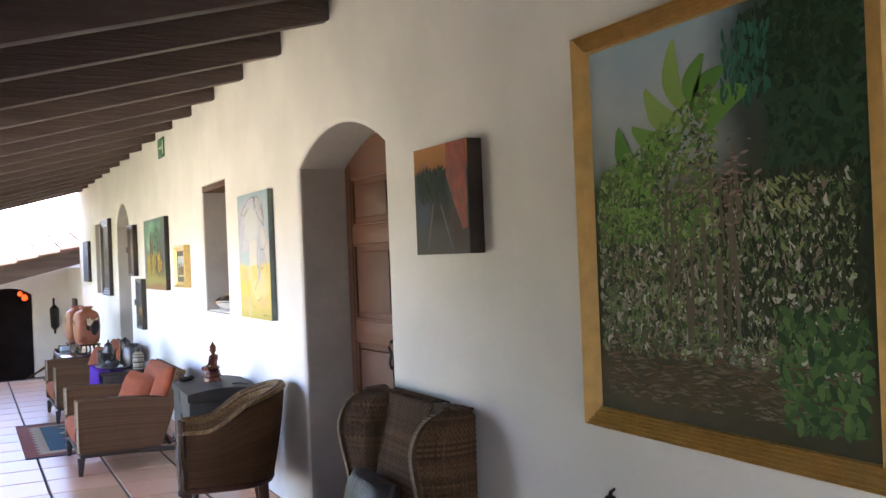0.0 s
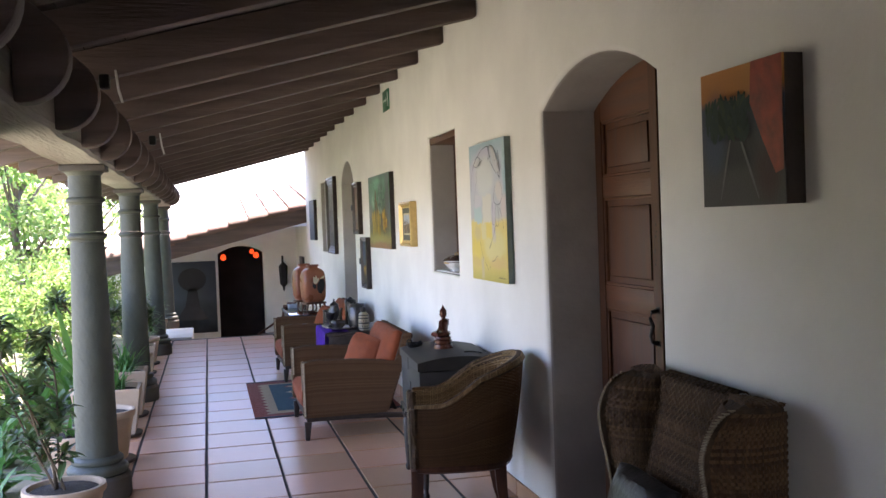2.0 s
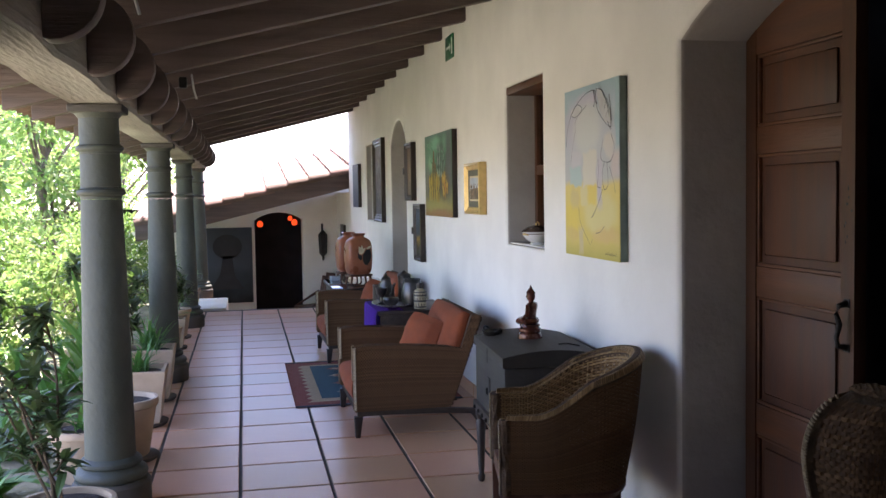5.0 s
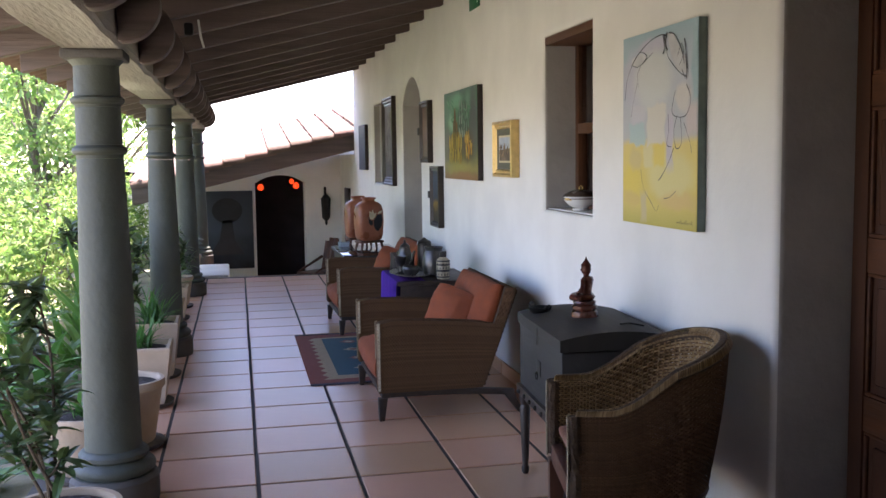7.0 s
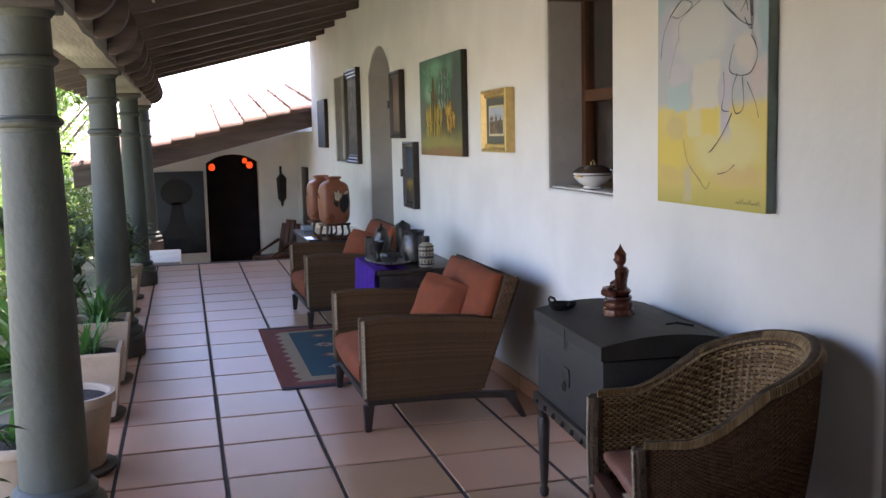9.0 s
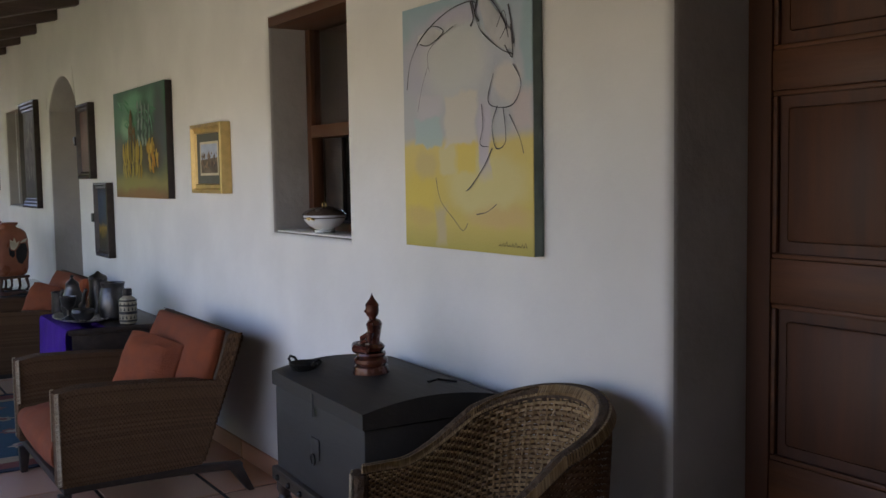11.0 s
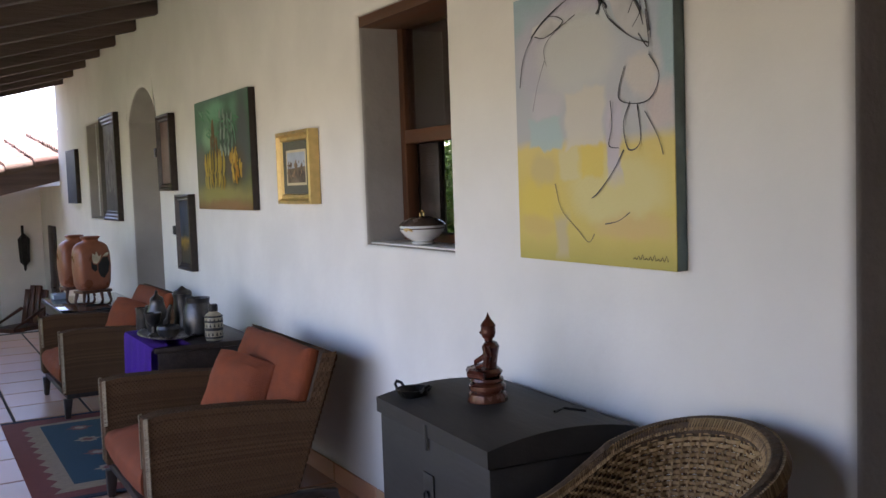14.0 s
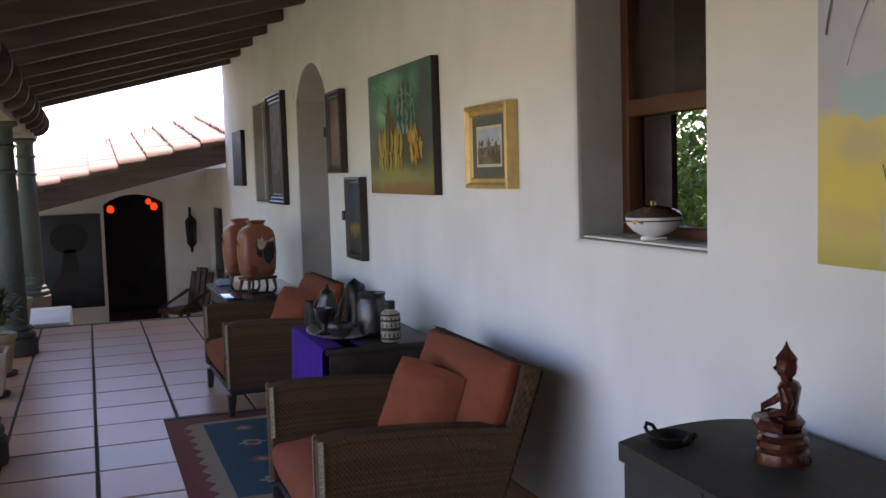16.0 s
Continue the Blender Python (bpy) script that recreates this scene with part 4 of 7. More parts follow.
part("banana_leaf_brushwork", bm, island_mat("banana_leaf_paint", [(0.09, 0.24, 0.05), (0.16, 0.33, 0.07), (0.26, 0.40, 0.11)], 0.7, 0.05, gloss=0.15), p, smooth=False)
marks(p, "trunk_brushwork", [(0.119, 0.107, 0.071), (0.155, 0.131, 0.095)], 34, cx - 0.0015, lambda r: (inner * r.uniform(-0.35, 0.25), h * r.uniform(0.28, 0.6)), (0.12, 0.26), (1.45, 1.7), 0.07)

marks(p, "dead_leaf_brushwork", [(0.190, 0.131, 0.107), (0.286, 0.214, 0.179), (0.107, 0.071, 0.060)], 130, cx - 0.00155, lambda r: (0.02 + r.gauss(0, 0.075), h * (0.60 + r.gauss(0, 0.045))), (0.010, 0.03), (-0.3, 0.4), 0.3)
marks(p, "teal_leaf_brushwork", [(0.024, 0.107, 0.071), (0.035, 0.143, 0.095), (0.018, 0.060, 0.035)], 110, cx - 0.00155, lambda r: (inner * r.uniform(0.12, 0.45), h * r.uniform(0.74, 0.90)), (0.015, 0.045), (1.1, 1.9), 0.35)
marks(p, "pale_frond_brushwork", [(0.357, 0.357, 0.190), (0.143, 0.203, 0.071), (0.238, 0.262, 0.131)], 40, cx - 0.0016, lambda r: (0.17 + 0.16 * r.random(), h * r.uniform(0.50, 0.58)), (0.012, 0.035), (-0.9, -0.4), 0.3)

# small dark painting with a red slope
DARKP = gradient_canvas("night_road_paint", [(0.0, (0.045, 0.042, 0.044)), (0.5, (0.042, 0.044, 0.055)), (0.72, (0.05, 0.06, 0.09)), (0.80, (0.36, 0.14, 0.03)), (1.0, (0.46, 0.20, 0.05))], 7, 0.12, 0.43, 0.5, [
    (-0.15, 0.22, 0.08, 0.12, (0.035, 0.050, 0.085), 0.5, False), (0.0, 0.16, 0.10, 0.14, (0.022, 0.021, 0.022), 0.5, False),
    (-0.02, 0.05, 0.20, 0.07, (0.050, 0.045, 0.045), 0.5, False), (0.15, 0.10, 0.07, 0.09, (0.05, 0.020, 0.018), 0.6, False)])
p, cx, half, h = picture("dark_landscape_painting", "dark painting of a road below an orange sky, unframed deep canvas", 3.415, 3.885, 1.60, 2.03, 0.065, DARKP)
bm = bmesh.new()
bm.faces.new([bm.verts.new((cx - 0.0006, -u, v)) for u, v in ((0.07, h), (0.232, h), (0.232, 0.10), (0.19, 0.09), (0.12, 0.20), (0.06, 0.31))])
part("red_slope", bm, mat("red_slope_paint", (0.30, 0.045, 0.018), 0.6, var=0.4, scale=14, bump=0.1, second=(0.06, 0.018, 0.015), blot=0.7), p, smooth=False)
marks(p, "hill_brushwork", [(0.025, 0.042, 0.03), (0.035, 0.055, 0.05), (0.05, 0.07, 0.04)], 120, cx - 0.0009, lambda r: (r.uniform(-0.20, 0.05), r.uniform(0.22, 0.33)), (0.03, 0.07), (0.5, 2.4), 0.4)
bm = bmesh.new()
for a in ((-0.12, 0.02, -0.04, 0.25), (0.10, 0.02, -0.02, 0.25)):
    u0, v0, u1, v1 = a
    stroke(bm, cx - 0.001, (u0 + u1) / 2, (v0 + v1) / 2, math.hypot(u1 - u0, v1 - v0), 0, math.atan2(v1 - v0, u1 - u0), 0.012)
part("road_edge_brushwork", bm, mat("road_edge_paint", (0.065, 0.06, 0.062), 0.5, var=0.2, scale=30, bump=0.1), p, smooth=False)

# yellow and pale blue abstract
YELLOW = gradient_canvas("yellow_abstract_paint", [(0.0, (0.42, 0.36, 0.09)), (0.10, (0.57, 0.46, 0.13)), (0.25, (0.60, 0.47, 0.12)), (0.42, (0.62, 0.50, 0.17)), (0.46, (0.42, 0.43, 0.43)), (0.75, (0.42, 0.45, 0.50)), (0.90, (0.37, 0.44, 0.50)), (1.0, (0.28, 0.40, 0.44))], 6, 0.05, 0.83, 0.55, [
    (-0.36, 0.68, 0.05, 0.13, (0.31, 0.43, 0.46), 0.5, False), (0.36, 0.65, 0.04, 0.20, (0.30, 0.42, 0.45), 0.4, False),
    (-0.25, 0.63, 0.13, 0.11, (0.43, 0.43, 0.50), 0.4, False), (-0.04, 0.76, 0.16, 0.035, (0.43, 0.42, 0.50), 0.4, False),
    (-0.047, 0.62, 0.19, 0.12, (0.51, 0.53, 0.51), 0.35, False), (-0.20, 0.485, 0.07, 0.035, (0.48, 0.47, 0.50), 0.3, True),
    (-0.21, 0.40, 0.085, 0.05, (0.37, 0.48, 0.48), 0.15, True), (-0.012, 0.43, 0.095, 0.082, (0.56, 0.53, 0.45), 0.12, True),
    (0.12, 0.22, 0.22, 0.10, (0.60, 0.53, 0.24), 0.3, False), (-0.27, 0.18, 0.10, 0.07, (0.63, 0.49, 0.10), 0.4, False),
    (-0.22, 0.285, 0.07, 0.05, (0.53, 0.43, 0.19), 0.4, False), (-0.09, 0.30, 0.045, 0.048, (0.58, 0.52, 0.27), 0.2, True),
    (0.02, 0.30, 0.05, 0.048, (0.64, 0.50, 0.12), 0.2, True), (0.20, 0.115, 0.16, 0.035, (0.58, 0.42, 0.17), 0.5, False),
    (-0.26, 0.105, 0.09, 0.03, (0.56, 0.42, 0.14), 0.5, False), (-0.135, 0.08, 0.035, 0.06, (0.48, 0.41, 0.24), 0.4, True),
    (0.125, 0.37, 0.032, 0.11, (0.46, 0.43, 0.48), 0.3, True), (0.32, 0.44, 0.05, 0.06, (0.52, 0.45, 0.43), 0.4, True),
    (0.24, 0.53, 0.07, 0.055, (0.53, 0.50, 0.46), 0.25, False)])
p, cx, half, h = picture("abstract_painting", "yellow and pale blue abstract painting on unframed canvas", 6.16, 6.90, 1.22, 2.05, 0.04, YELLOW, edge_mat=mat("painted_canvas_side", (0.13, 0.17, 0.15), 0.7, var=0.3, scale=10, bump=0.1))


def patch(parent, name, colour, pts, x, var=0.12):
    bm = bmesh.new()
    bm.faces.new([bm.verts.new((x, -u, v)) for u, v in pts])
    return part(name, bm, mat(name + "_paint", colour, 0.8, var=var, scale=9, bump=0.1, bump_scale=90), parent, smooth=False)


def oval(cu, cv, ru, rv, n=22, a0=0.0, a1=6.2832):
    return [(cu + ru * math.cos(a0 + (a1 - a0) * i / n), cv + rv * math.sin(a0 + (a1 - a0) * i / n)) for i in range(n)]


patch(p, "white_wing", (0.48, 0.49, 0.49), [(-0.26, 0.73), (-0.16, 0.745), (-0.10, 0.72), (-0.20, 0.69), (-0.27, 0.70)], cx - 0.0010)
patch(p, "top_form", (0.42, 0.43, 0.44), [(0.10, 0.80), (0.16, 0.79), (0.27, 0.68), (0.29, 0.62), (0.20, 0.64), (0.14, 0.70)], cx - 0.0010)
bm = bmesh.new()


def ink(bm, pts, w, x):
    """A thin painted line through (u, v) points."""
    v = [Vector((-u, q)) for u, q in pts]
    row = []
    for i, a in enumerate(v):
        d = (v[min(i + 1, len(v) - 1)] - v[max(0, i - 1)]).normalized()
        n = Vector((-d.y, d.x)) * (w / 2) * (0.78 + 0.22 * math.sin(0.55 * i + 1))
        row.append((bm.verts.new((x, a.x + n.x, a.y + n.y)), bm.verts.new((x, a.x - n.x, a.y - n.y))))
    for a, b in zip(row, row[1:]):
        bm.faces.new((a[0], a[1], b[1], b[0]))


def smooth_line(ctrl, n=6):
    out = []
    for i in range(len(ctrl) - 1):
        p0, p1, p2, p3 = (Vector(ctrl[max(0, min(len(ctrl) - 1, k))]) for k in (i - 1, i, i + 1, i + 2))
        for s in range(n):
            t = s / n
            out.append(0.5 * ((2 * p1) + (p2 - p0) * t + (2 * p0 - 5 * p1 + 4 * p2 - p3) * t * t + (3 * p1 - p0 - 3 * p2 + p3) * t ** 3))
    return [tuple(q) for q in out] + [ctrl[-1]]


for line, w in (([(-0.34, 0.55), (-0.31, 0.65), (-0.22, 0.73), (-0.08, 0.785), (0.04, 0.80), (0.09, 0.79)], 0.008), ([(-0.27, 0.70), (-0.18, 0.75), (-0.10, 0.725), (-0.19, 0.69), (-0.25, 0.70)], 0.007),
                ([(0.06, 0.80), (0.075, 0.745), (0.06, 0.72)], 0.016), ([(0.10, 0.805), (0.085, 0.76), (0.105, 0.73)], 0.014), ([(0.26, 0.76), (0.275, 0.70), (0.285, 0.64)], 0.014), ([(0.20, 0.70), (0.235, 0.745), (0.25, 0.70), (0.215, 0.66)], 0.006), ([(0.115, 0.47), (0.12, 0.40), (0.105, 0.345), (0.15, 0.335)], 0.006), ([(0.07, 0.80), (0.10, 0.72), (0.14, 0.68), (0.22, 0.63), (0.28, 0.61)], 0.008), ([(0.12, 0.80), (0.18, 0.78), (0.24, 0.71), (0.26, 0.66)], 0.010), ([(0.27, 0.70), (0.28, 0.60), (0.24, 0.64)], 0.009),
                ([(0.28, 0.58), (0.32, 0.52), (0.28, 0.46), (0.20, 0.455), (0.15, 0.48), (0.18, 0.56)], 0.007), ([(0.20, 0.46), (0.17, 0.40), (0.19, 0.33), (0.24, 0.35), (0.23, 0.45)], 0.007),
                ([(0.26, 0.43), (0.31, 0.36), (0.33, 0.31)], 0.006), ([(0.17, 0.33), (0.12, 0.27), (0.05, 0.21), (0.02, 0.195)], 0.008), ([(-0.16, 0.24), (-0.13, 0.16), (-0.05, 0.10), (0.0, 0.065), (0.03, 0.09)], 0.005),
                ([(0.08, 0.12), (0.14, 0.13), (0.19, 0.155)], 0.006), ([(-0.20, 0.62), (-0.24, 0.55), (-0.27, 0.47)], 0.004), ([(-0.04, 0.735), (-0.14, 0.70), (-0.20, 0.66), (-0.19, 0.60)], 0.004)):
    ink(bm, smooth_line(line), w * 0.62, cx - 0.0014)
part("ink_drawing", bm, mat("charcoal_line", (0.06, 0.06, 0.07), 0.6, var=0.3, scale=30, bump=0.05), p, smooth=False)
bm = bmesh.new()
for i in range(9):
    ink(bm, [(0.20 + i * 0.016, 0.025), (0.208 + i * 0.016, 0.025 + 0.010 * (1 + i % 3) / 2), (0.214 + i * 0.016, 0.024)], 0.003, cx - 0.0014)
part("signature", bm, mat("signature_ink", (0.05, 0.04, 0.02), 0.6, var=0.1, scale=30, bump=0), p, smooth=False)

# fruit painting
FRUIT = gradient_canvas("fruit_ground_paint", [(0.0, (0.14, 0.075, 0.02)), (0.12, (0.22, 0.19, 0.05)), (0.26, (0.10, 0.11, 0.035)), (0.40, (0.05, 0.07, 0.04)), (0.62, (0.035, 0.09, 0.05)), (0.85, (0.03, 0.12, 0.05)), (1.0, (0.05, 0.12, 0.08))], 5, 0.2, 0.71, 0.45, [
    (-0.22, 0.52, 0.26, 0.14, (0.08, 0.22, 0.12), 0.7, False), (-0.10, 0.62, 0.20, 0.06, (0.13, 0.34, 0.19), 0.6, False),
    (-0.30, 0.46, 0.10, 0.07, (0.19, 0.36, 0.20), 0.6, False), (0.30, 0.60, 0.10, 0.07, (0.10, 0.25, 0.15), 0.7, False),
    (0.45, 0.45, 0.12, 0.25, (0.05, 0.06, 0.055), 0.6, False), (-0.45, 0.25, 0.14, 0.15, (0.10, 0.10, 0.06), 0.6, False),
    (-0.15, 0.25, 0.24, 0.13, (0.06, 0.045, 0.02), 0.4, False), (0.28, 0.27, 0.19, 0.12, (0.07, 0.05, 0.022), 0.4, False),
    (0.13, 0.48, 0.17, 0.13, (0.025, 0.05, 0.035), 0.4, False), (-0.10, 0.09, 0.40, 0.06, (0.25, 0.23, 0.05), 0.6, False),
    (0.05, 0.02, 0.50, 0.04, (0.24, 0.12, 0.04), 0.6, False)])
p, cx, half, h = picture("fruit_painting", "painting of bananas and green fruit on unframed canvas", 9.67, 10.83, 1.35, 2.06, 0.045, FRUIT)
marks(p, "palm_brushwork", [(0.05, 0.17, 0.08), (0.08, 0.24, 0.12), (0.14, 0.32, 0.19)], 40, cx - 0.0006, lambda r: (r.uniform(-0.42, 0.35), r.uniform(0.46, 0.64)), (0.06, 0.15), (1.6, 3.4), 0.12)
bm = bmesh.new()
for tier, (v, ln, wd, n_) in enumerate(((0.195, 0.11, 0.040, 9), (0.305, 0.155, 0.050, 8))):
    for i in range(n_):
        k = i / (n_ - 1) - 0.5
        stroke(bm, cx - 0.0010 - 0.00003 * (i + 10 * tier), -0.15 + 0.38 * k + rnd.uniform(-0.008, 0.008), v - 0.05 * k * k + rnd.uniform(-0.012, 0.008), ln, 0, 1.57 - 0.35 * k + rnd.uniform(-0.08, 0.08), wd, 0.018 * (1 if k < 0 else -1), 5)
part("banana_brushwork", bm, island_mat("banana_paint", [(0.30, 0.20, 0.03), (0.48, 0.36, 0.06), (0.20, 0.15, 0.03), (0.40, 0.32, 0.07)], 0.7, 0.05, gloss=0.15), p, smooth=False)
bm = bmesh.new()
for i in range(30):
    u, v = 0.03 + 0.075 * (i % 4) - 0.012 * (i // 4 % 2) + rnd.uniform(-0.01, 0.01), 0.36 + 0.034 * (i // 4)
    stroke(bm, cx - 0.0012 - 0.00002 * i, u, v, 0.058, 0, 1.3, 0.036, 0.0, 5)
part("green_fruit_brushwork", bm, island_mat("green_fruit_paint", [(0.05, 0.10, 0.07), (0.13, 0.21, 0.15), (0.26, 0.33, 0.27)], 0.7, 0.05, gloss=0.15), p, smooth=False)
bm = bmesh.new()
for i in range(22):
    stroke(bm, cx - 0.0016 - 0.00002 * i, 0.30 + rnd.gauss(0, 0.065), 0.25 + rnd.uniform(-0.07, 0.10), 0.075, 0, rnd.uniform(1.0, 2.2), 0.036, 0.01, 5)
part("mango_brushwork", bm, island_mat("mango_paint", [(0.42, 0.20, 0.03), (0.50, 0.34, 0.06), (0.24, 0.15, 0.03)], 0.7, 0.05, gloss=0.15), p, smooth=False)
marks(p, "stalk_brushwork", [(0.10, 0.07, 0.03), (0.17, 0.12, 0.05)], 26, cx - 0.0011, lambda r: (lambda q: (-0.15 + (0.10 * (1 - q)) * r.uniform(-1, 1), 0.36 + 0.18 * q))(r.random()), (0.05, 0.12), (1.3, 1.9), 0.3)

# small gilt-framed landscape
LANDS = gradient_canvas("village_paint", [(0.0, (0.20, 0.15, 0.08)), (0.3, (0.14, 0.11, 0.07)), (0.45, (0.30, 0.25, 0.18)), (0.62, (0.25, 0.28, 0.32)), (1.0, (0.48, 0.50, 0.52))], 16, 0.2, 0.37, 0.5)
p, cx, half, h = picture("village_picture", "small village landscape in a heavy gold frame", 8.725, 9.205, 1.39, 1.762, 0.055, LANDS, frame_w=0.055, frame_mat=GOLD, steps=2)
patch(p, "grey_mount", (0.10, 0.10, 0.075), [(-half + 0.05, 0.05), (half - 0.05, 0.05), (half - 0.05, h - 0.05), (-half + 0.05, h - 0.05)], cx - 0.0006)
patch(p, "inner_mount", (0.55, 0.47, 0.30), [(-half + 0.098, 0.095), (half - 0.098, 0.095), (half - 0.098, h - 0.095), (-half + 0.098, h - 0.095)], cx - 0.0010)
patch(p, "picture_ground", (0.17, 0.13, 0.085), [(-half + 0.112, 0.108), (half - 0.112, 0.108), (half - 0.112, 0.19), (-half + 0.112, 0.18)], cx - 0.0014, 0.5)
patch(p, "picture_sky", (0.36, 0.40, 0.45), [(-half + 0.112, 0.18), (half - 0.112, 0.19), (half - 0.112, h - 0.108), (-half + 0.112, h - 0.108)], cx - 0.0014, 0.15)
marks(p, "house_brushwork", [(0.10, 0.07, 0.05), (0.30, 0.20, 0.12), (0.05, 0.05, 0.05)], 40, cx - 0.0018, lambda r: (r.uniform(-0.12, 0.12), r.uniform(0.14, 0.215)), (0.015, 0.04), (0, 3.1), 0.5)

# two narrow pictures in dark frames with hinge blocks
PANE1 = gradient_canvas("brown_figure_paint", [(0.0, (0.13, 0.09, 0.075)), (0.5, (0.20, 0.13, 0.11)), (1.0, (0.10, 0.05, 0.04))], 8, 0.5, 0.57, 0.4)
p, cx, half, h = picture("narrow_brown_picture", "narrow picture in a dark wooden frame with a hinge block", 11.56, 11.98, 1.48, 2.06, 0.05, PANE1, frame_w=0.06, frame_mat=DARKWOOD, steps=2)
part("hinge_block", boxm(-0.06, -0.012, half + 0.001, half + 0.06, h * 0.46, h * 0.58, bevel=0.004), IRON, p, "black iron hinge block")
PANE2 = gradient_canvas("night_blue_paint", [(0.0, (0.02, 0.025, 0.03)), (0.25, (0.05, 0.035, 0.02)), (0.35, (0.28, 0.17, 0.03)), (0.45, (0.03, 0.04, 0.06)), (0.8, (0.035, 0.05, 0.09)), (1.0, (0.03, 0.03, 0.04))], 7, 0.3, 0.55, 0.4)
p, cx, half, h = picture("narrow_blue_picture", "narrow dark blue picture in a black frame with a hinge block", 11.10, 11.50, 0.90, 1.45, 0.05, PANE2, frame_w=0.05, frame_mat=DARKWOOD, steps=2)
part("hinge_block", boxm(-0.06, -0.012, half + 0.001, half + 0.06, h * 0.46, h * 0.58, bevel=0.004), IRON, p, "black iron hinge block")
# deep dark-framed picture beside the far niche
PANE3 = gradient_canvas("dim_portrait_paint", [(0.0, (0.05, 0.045, 0.045)), (0.5, (0.12, 0.10, 0.10)), (1.0, (0.06, 0.05, 0.05))], 6, 0.6, 1.0, 0.35)
p, cx, half, h = picture("deep_framed_picture", "dim picture in a deep black wooden frame", 13.68, 14.46, 1.21, 2.235, 0.05, PANE3, frame_w=0.10, frame_mat=DARKWOOD, steps=3)
marks(p, "pale_brushwork", [(0.16, 0.14, 0.14), (0.24, 0.22, 0.21), (0.05, 0.04, 0.04)], 50, cx - 0.0006, lambda r: (r.uniform(-0.2, 0.2), r.uniform(0.3, 0.85)), (0.05, 0.14), (0.8, 2.3), 0.35)
PANE4 = gradient_canvas("grey_blue_paint", [(0.0, (0.05, 0.055, 0.07)), (0.5, (0.09, 0.10, 0.13)), (1.0, (0.07, 0.08, 0.11))], 5, 0.6, 0.63, 0.5)
picture("blue_grey_picture", "blue-grey picture on unframed canvas", 16.12, 16.80, 1.37, 2.0, 0.05, PANE4)

# green exit sign
s = thing("exit_sign", "small green emergency exit sign with a white arrow", "sign", (WALL_X - 0.001, 9.87, 2.635))
part("plate", boxm(-0.012, -0.001, -0.15, 0.15, 0, 0.19, bevel=0.003), SIGN, s)
bm = bmesh.new()
for pts in ([(-0.11, 0.085), (0.02, 0.085), (0.02, 0.105), (-0.11, 0.105)], [(0.02, 0.06), (0.07, 0.095), (0.02, 0.13)]):
    bm.faces.new([bm.verts.new((-0.0128, -u, v)) for u, v in pts])
for pts in ([(0.09, 0.03), (0.13, 0.03), (0.13, 0.16), (0.09, 0.16)],):
    bm.faces.new([bm.verts.new((-0.0128, -u, v)) for u, v in pts])
part("arrow", bm, WHITEP, s, "white arrow and doorway mark", smooth=False)


# ---- furniture ----
def stitches(edge, count, r=0.011, size=0.016):
    """Short pale wraps across an edge; edge(t) -> (point, along, across)."""
    bm = bmesh.new()
    for i in range(count):
        p, along, across = edge((i + 0.5) / count)
        a = across * size + along * size * 0.35
        tube([p - a, p + along.cross(across).normalized() * r * 0.7, p + a], [r * 0.5, r, r * 0.5], 6, bm)
    return bm


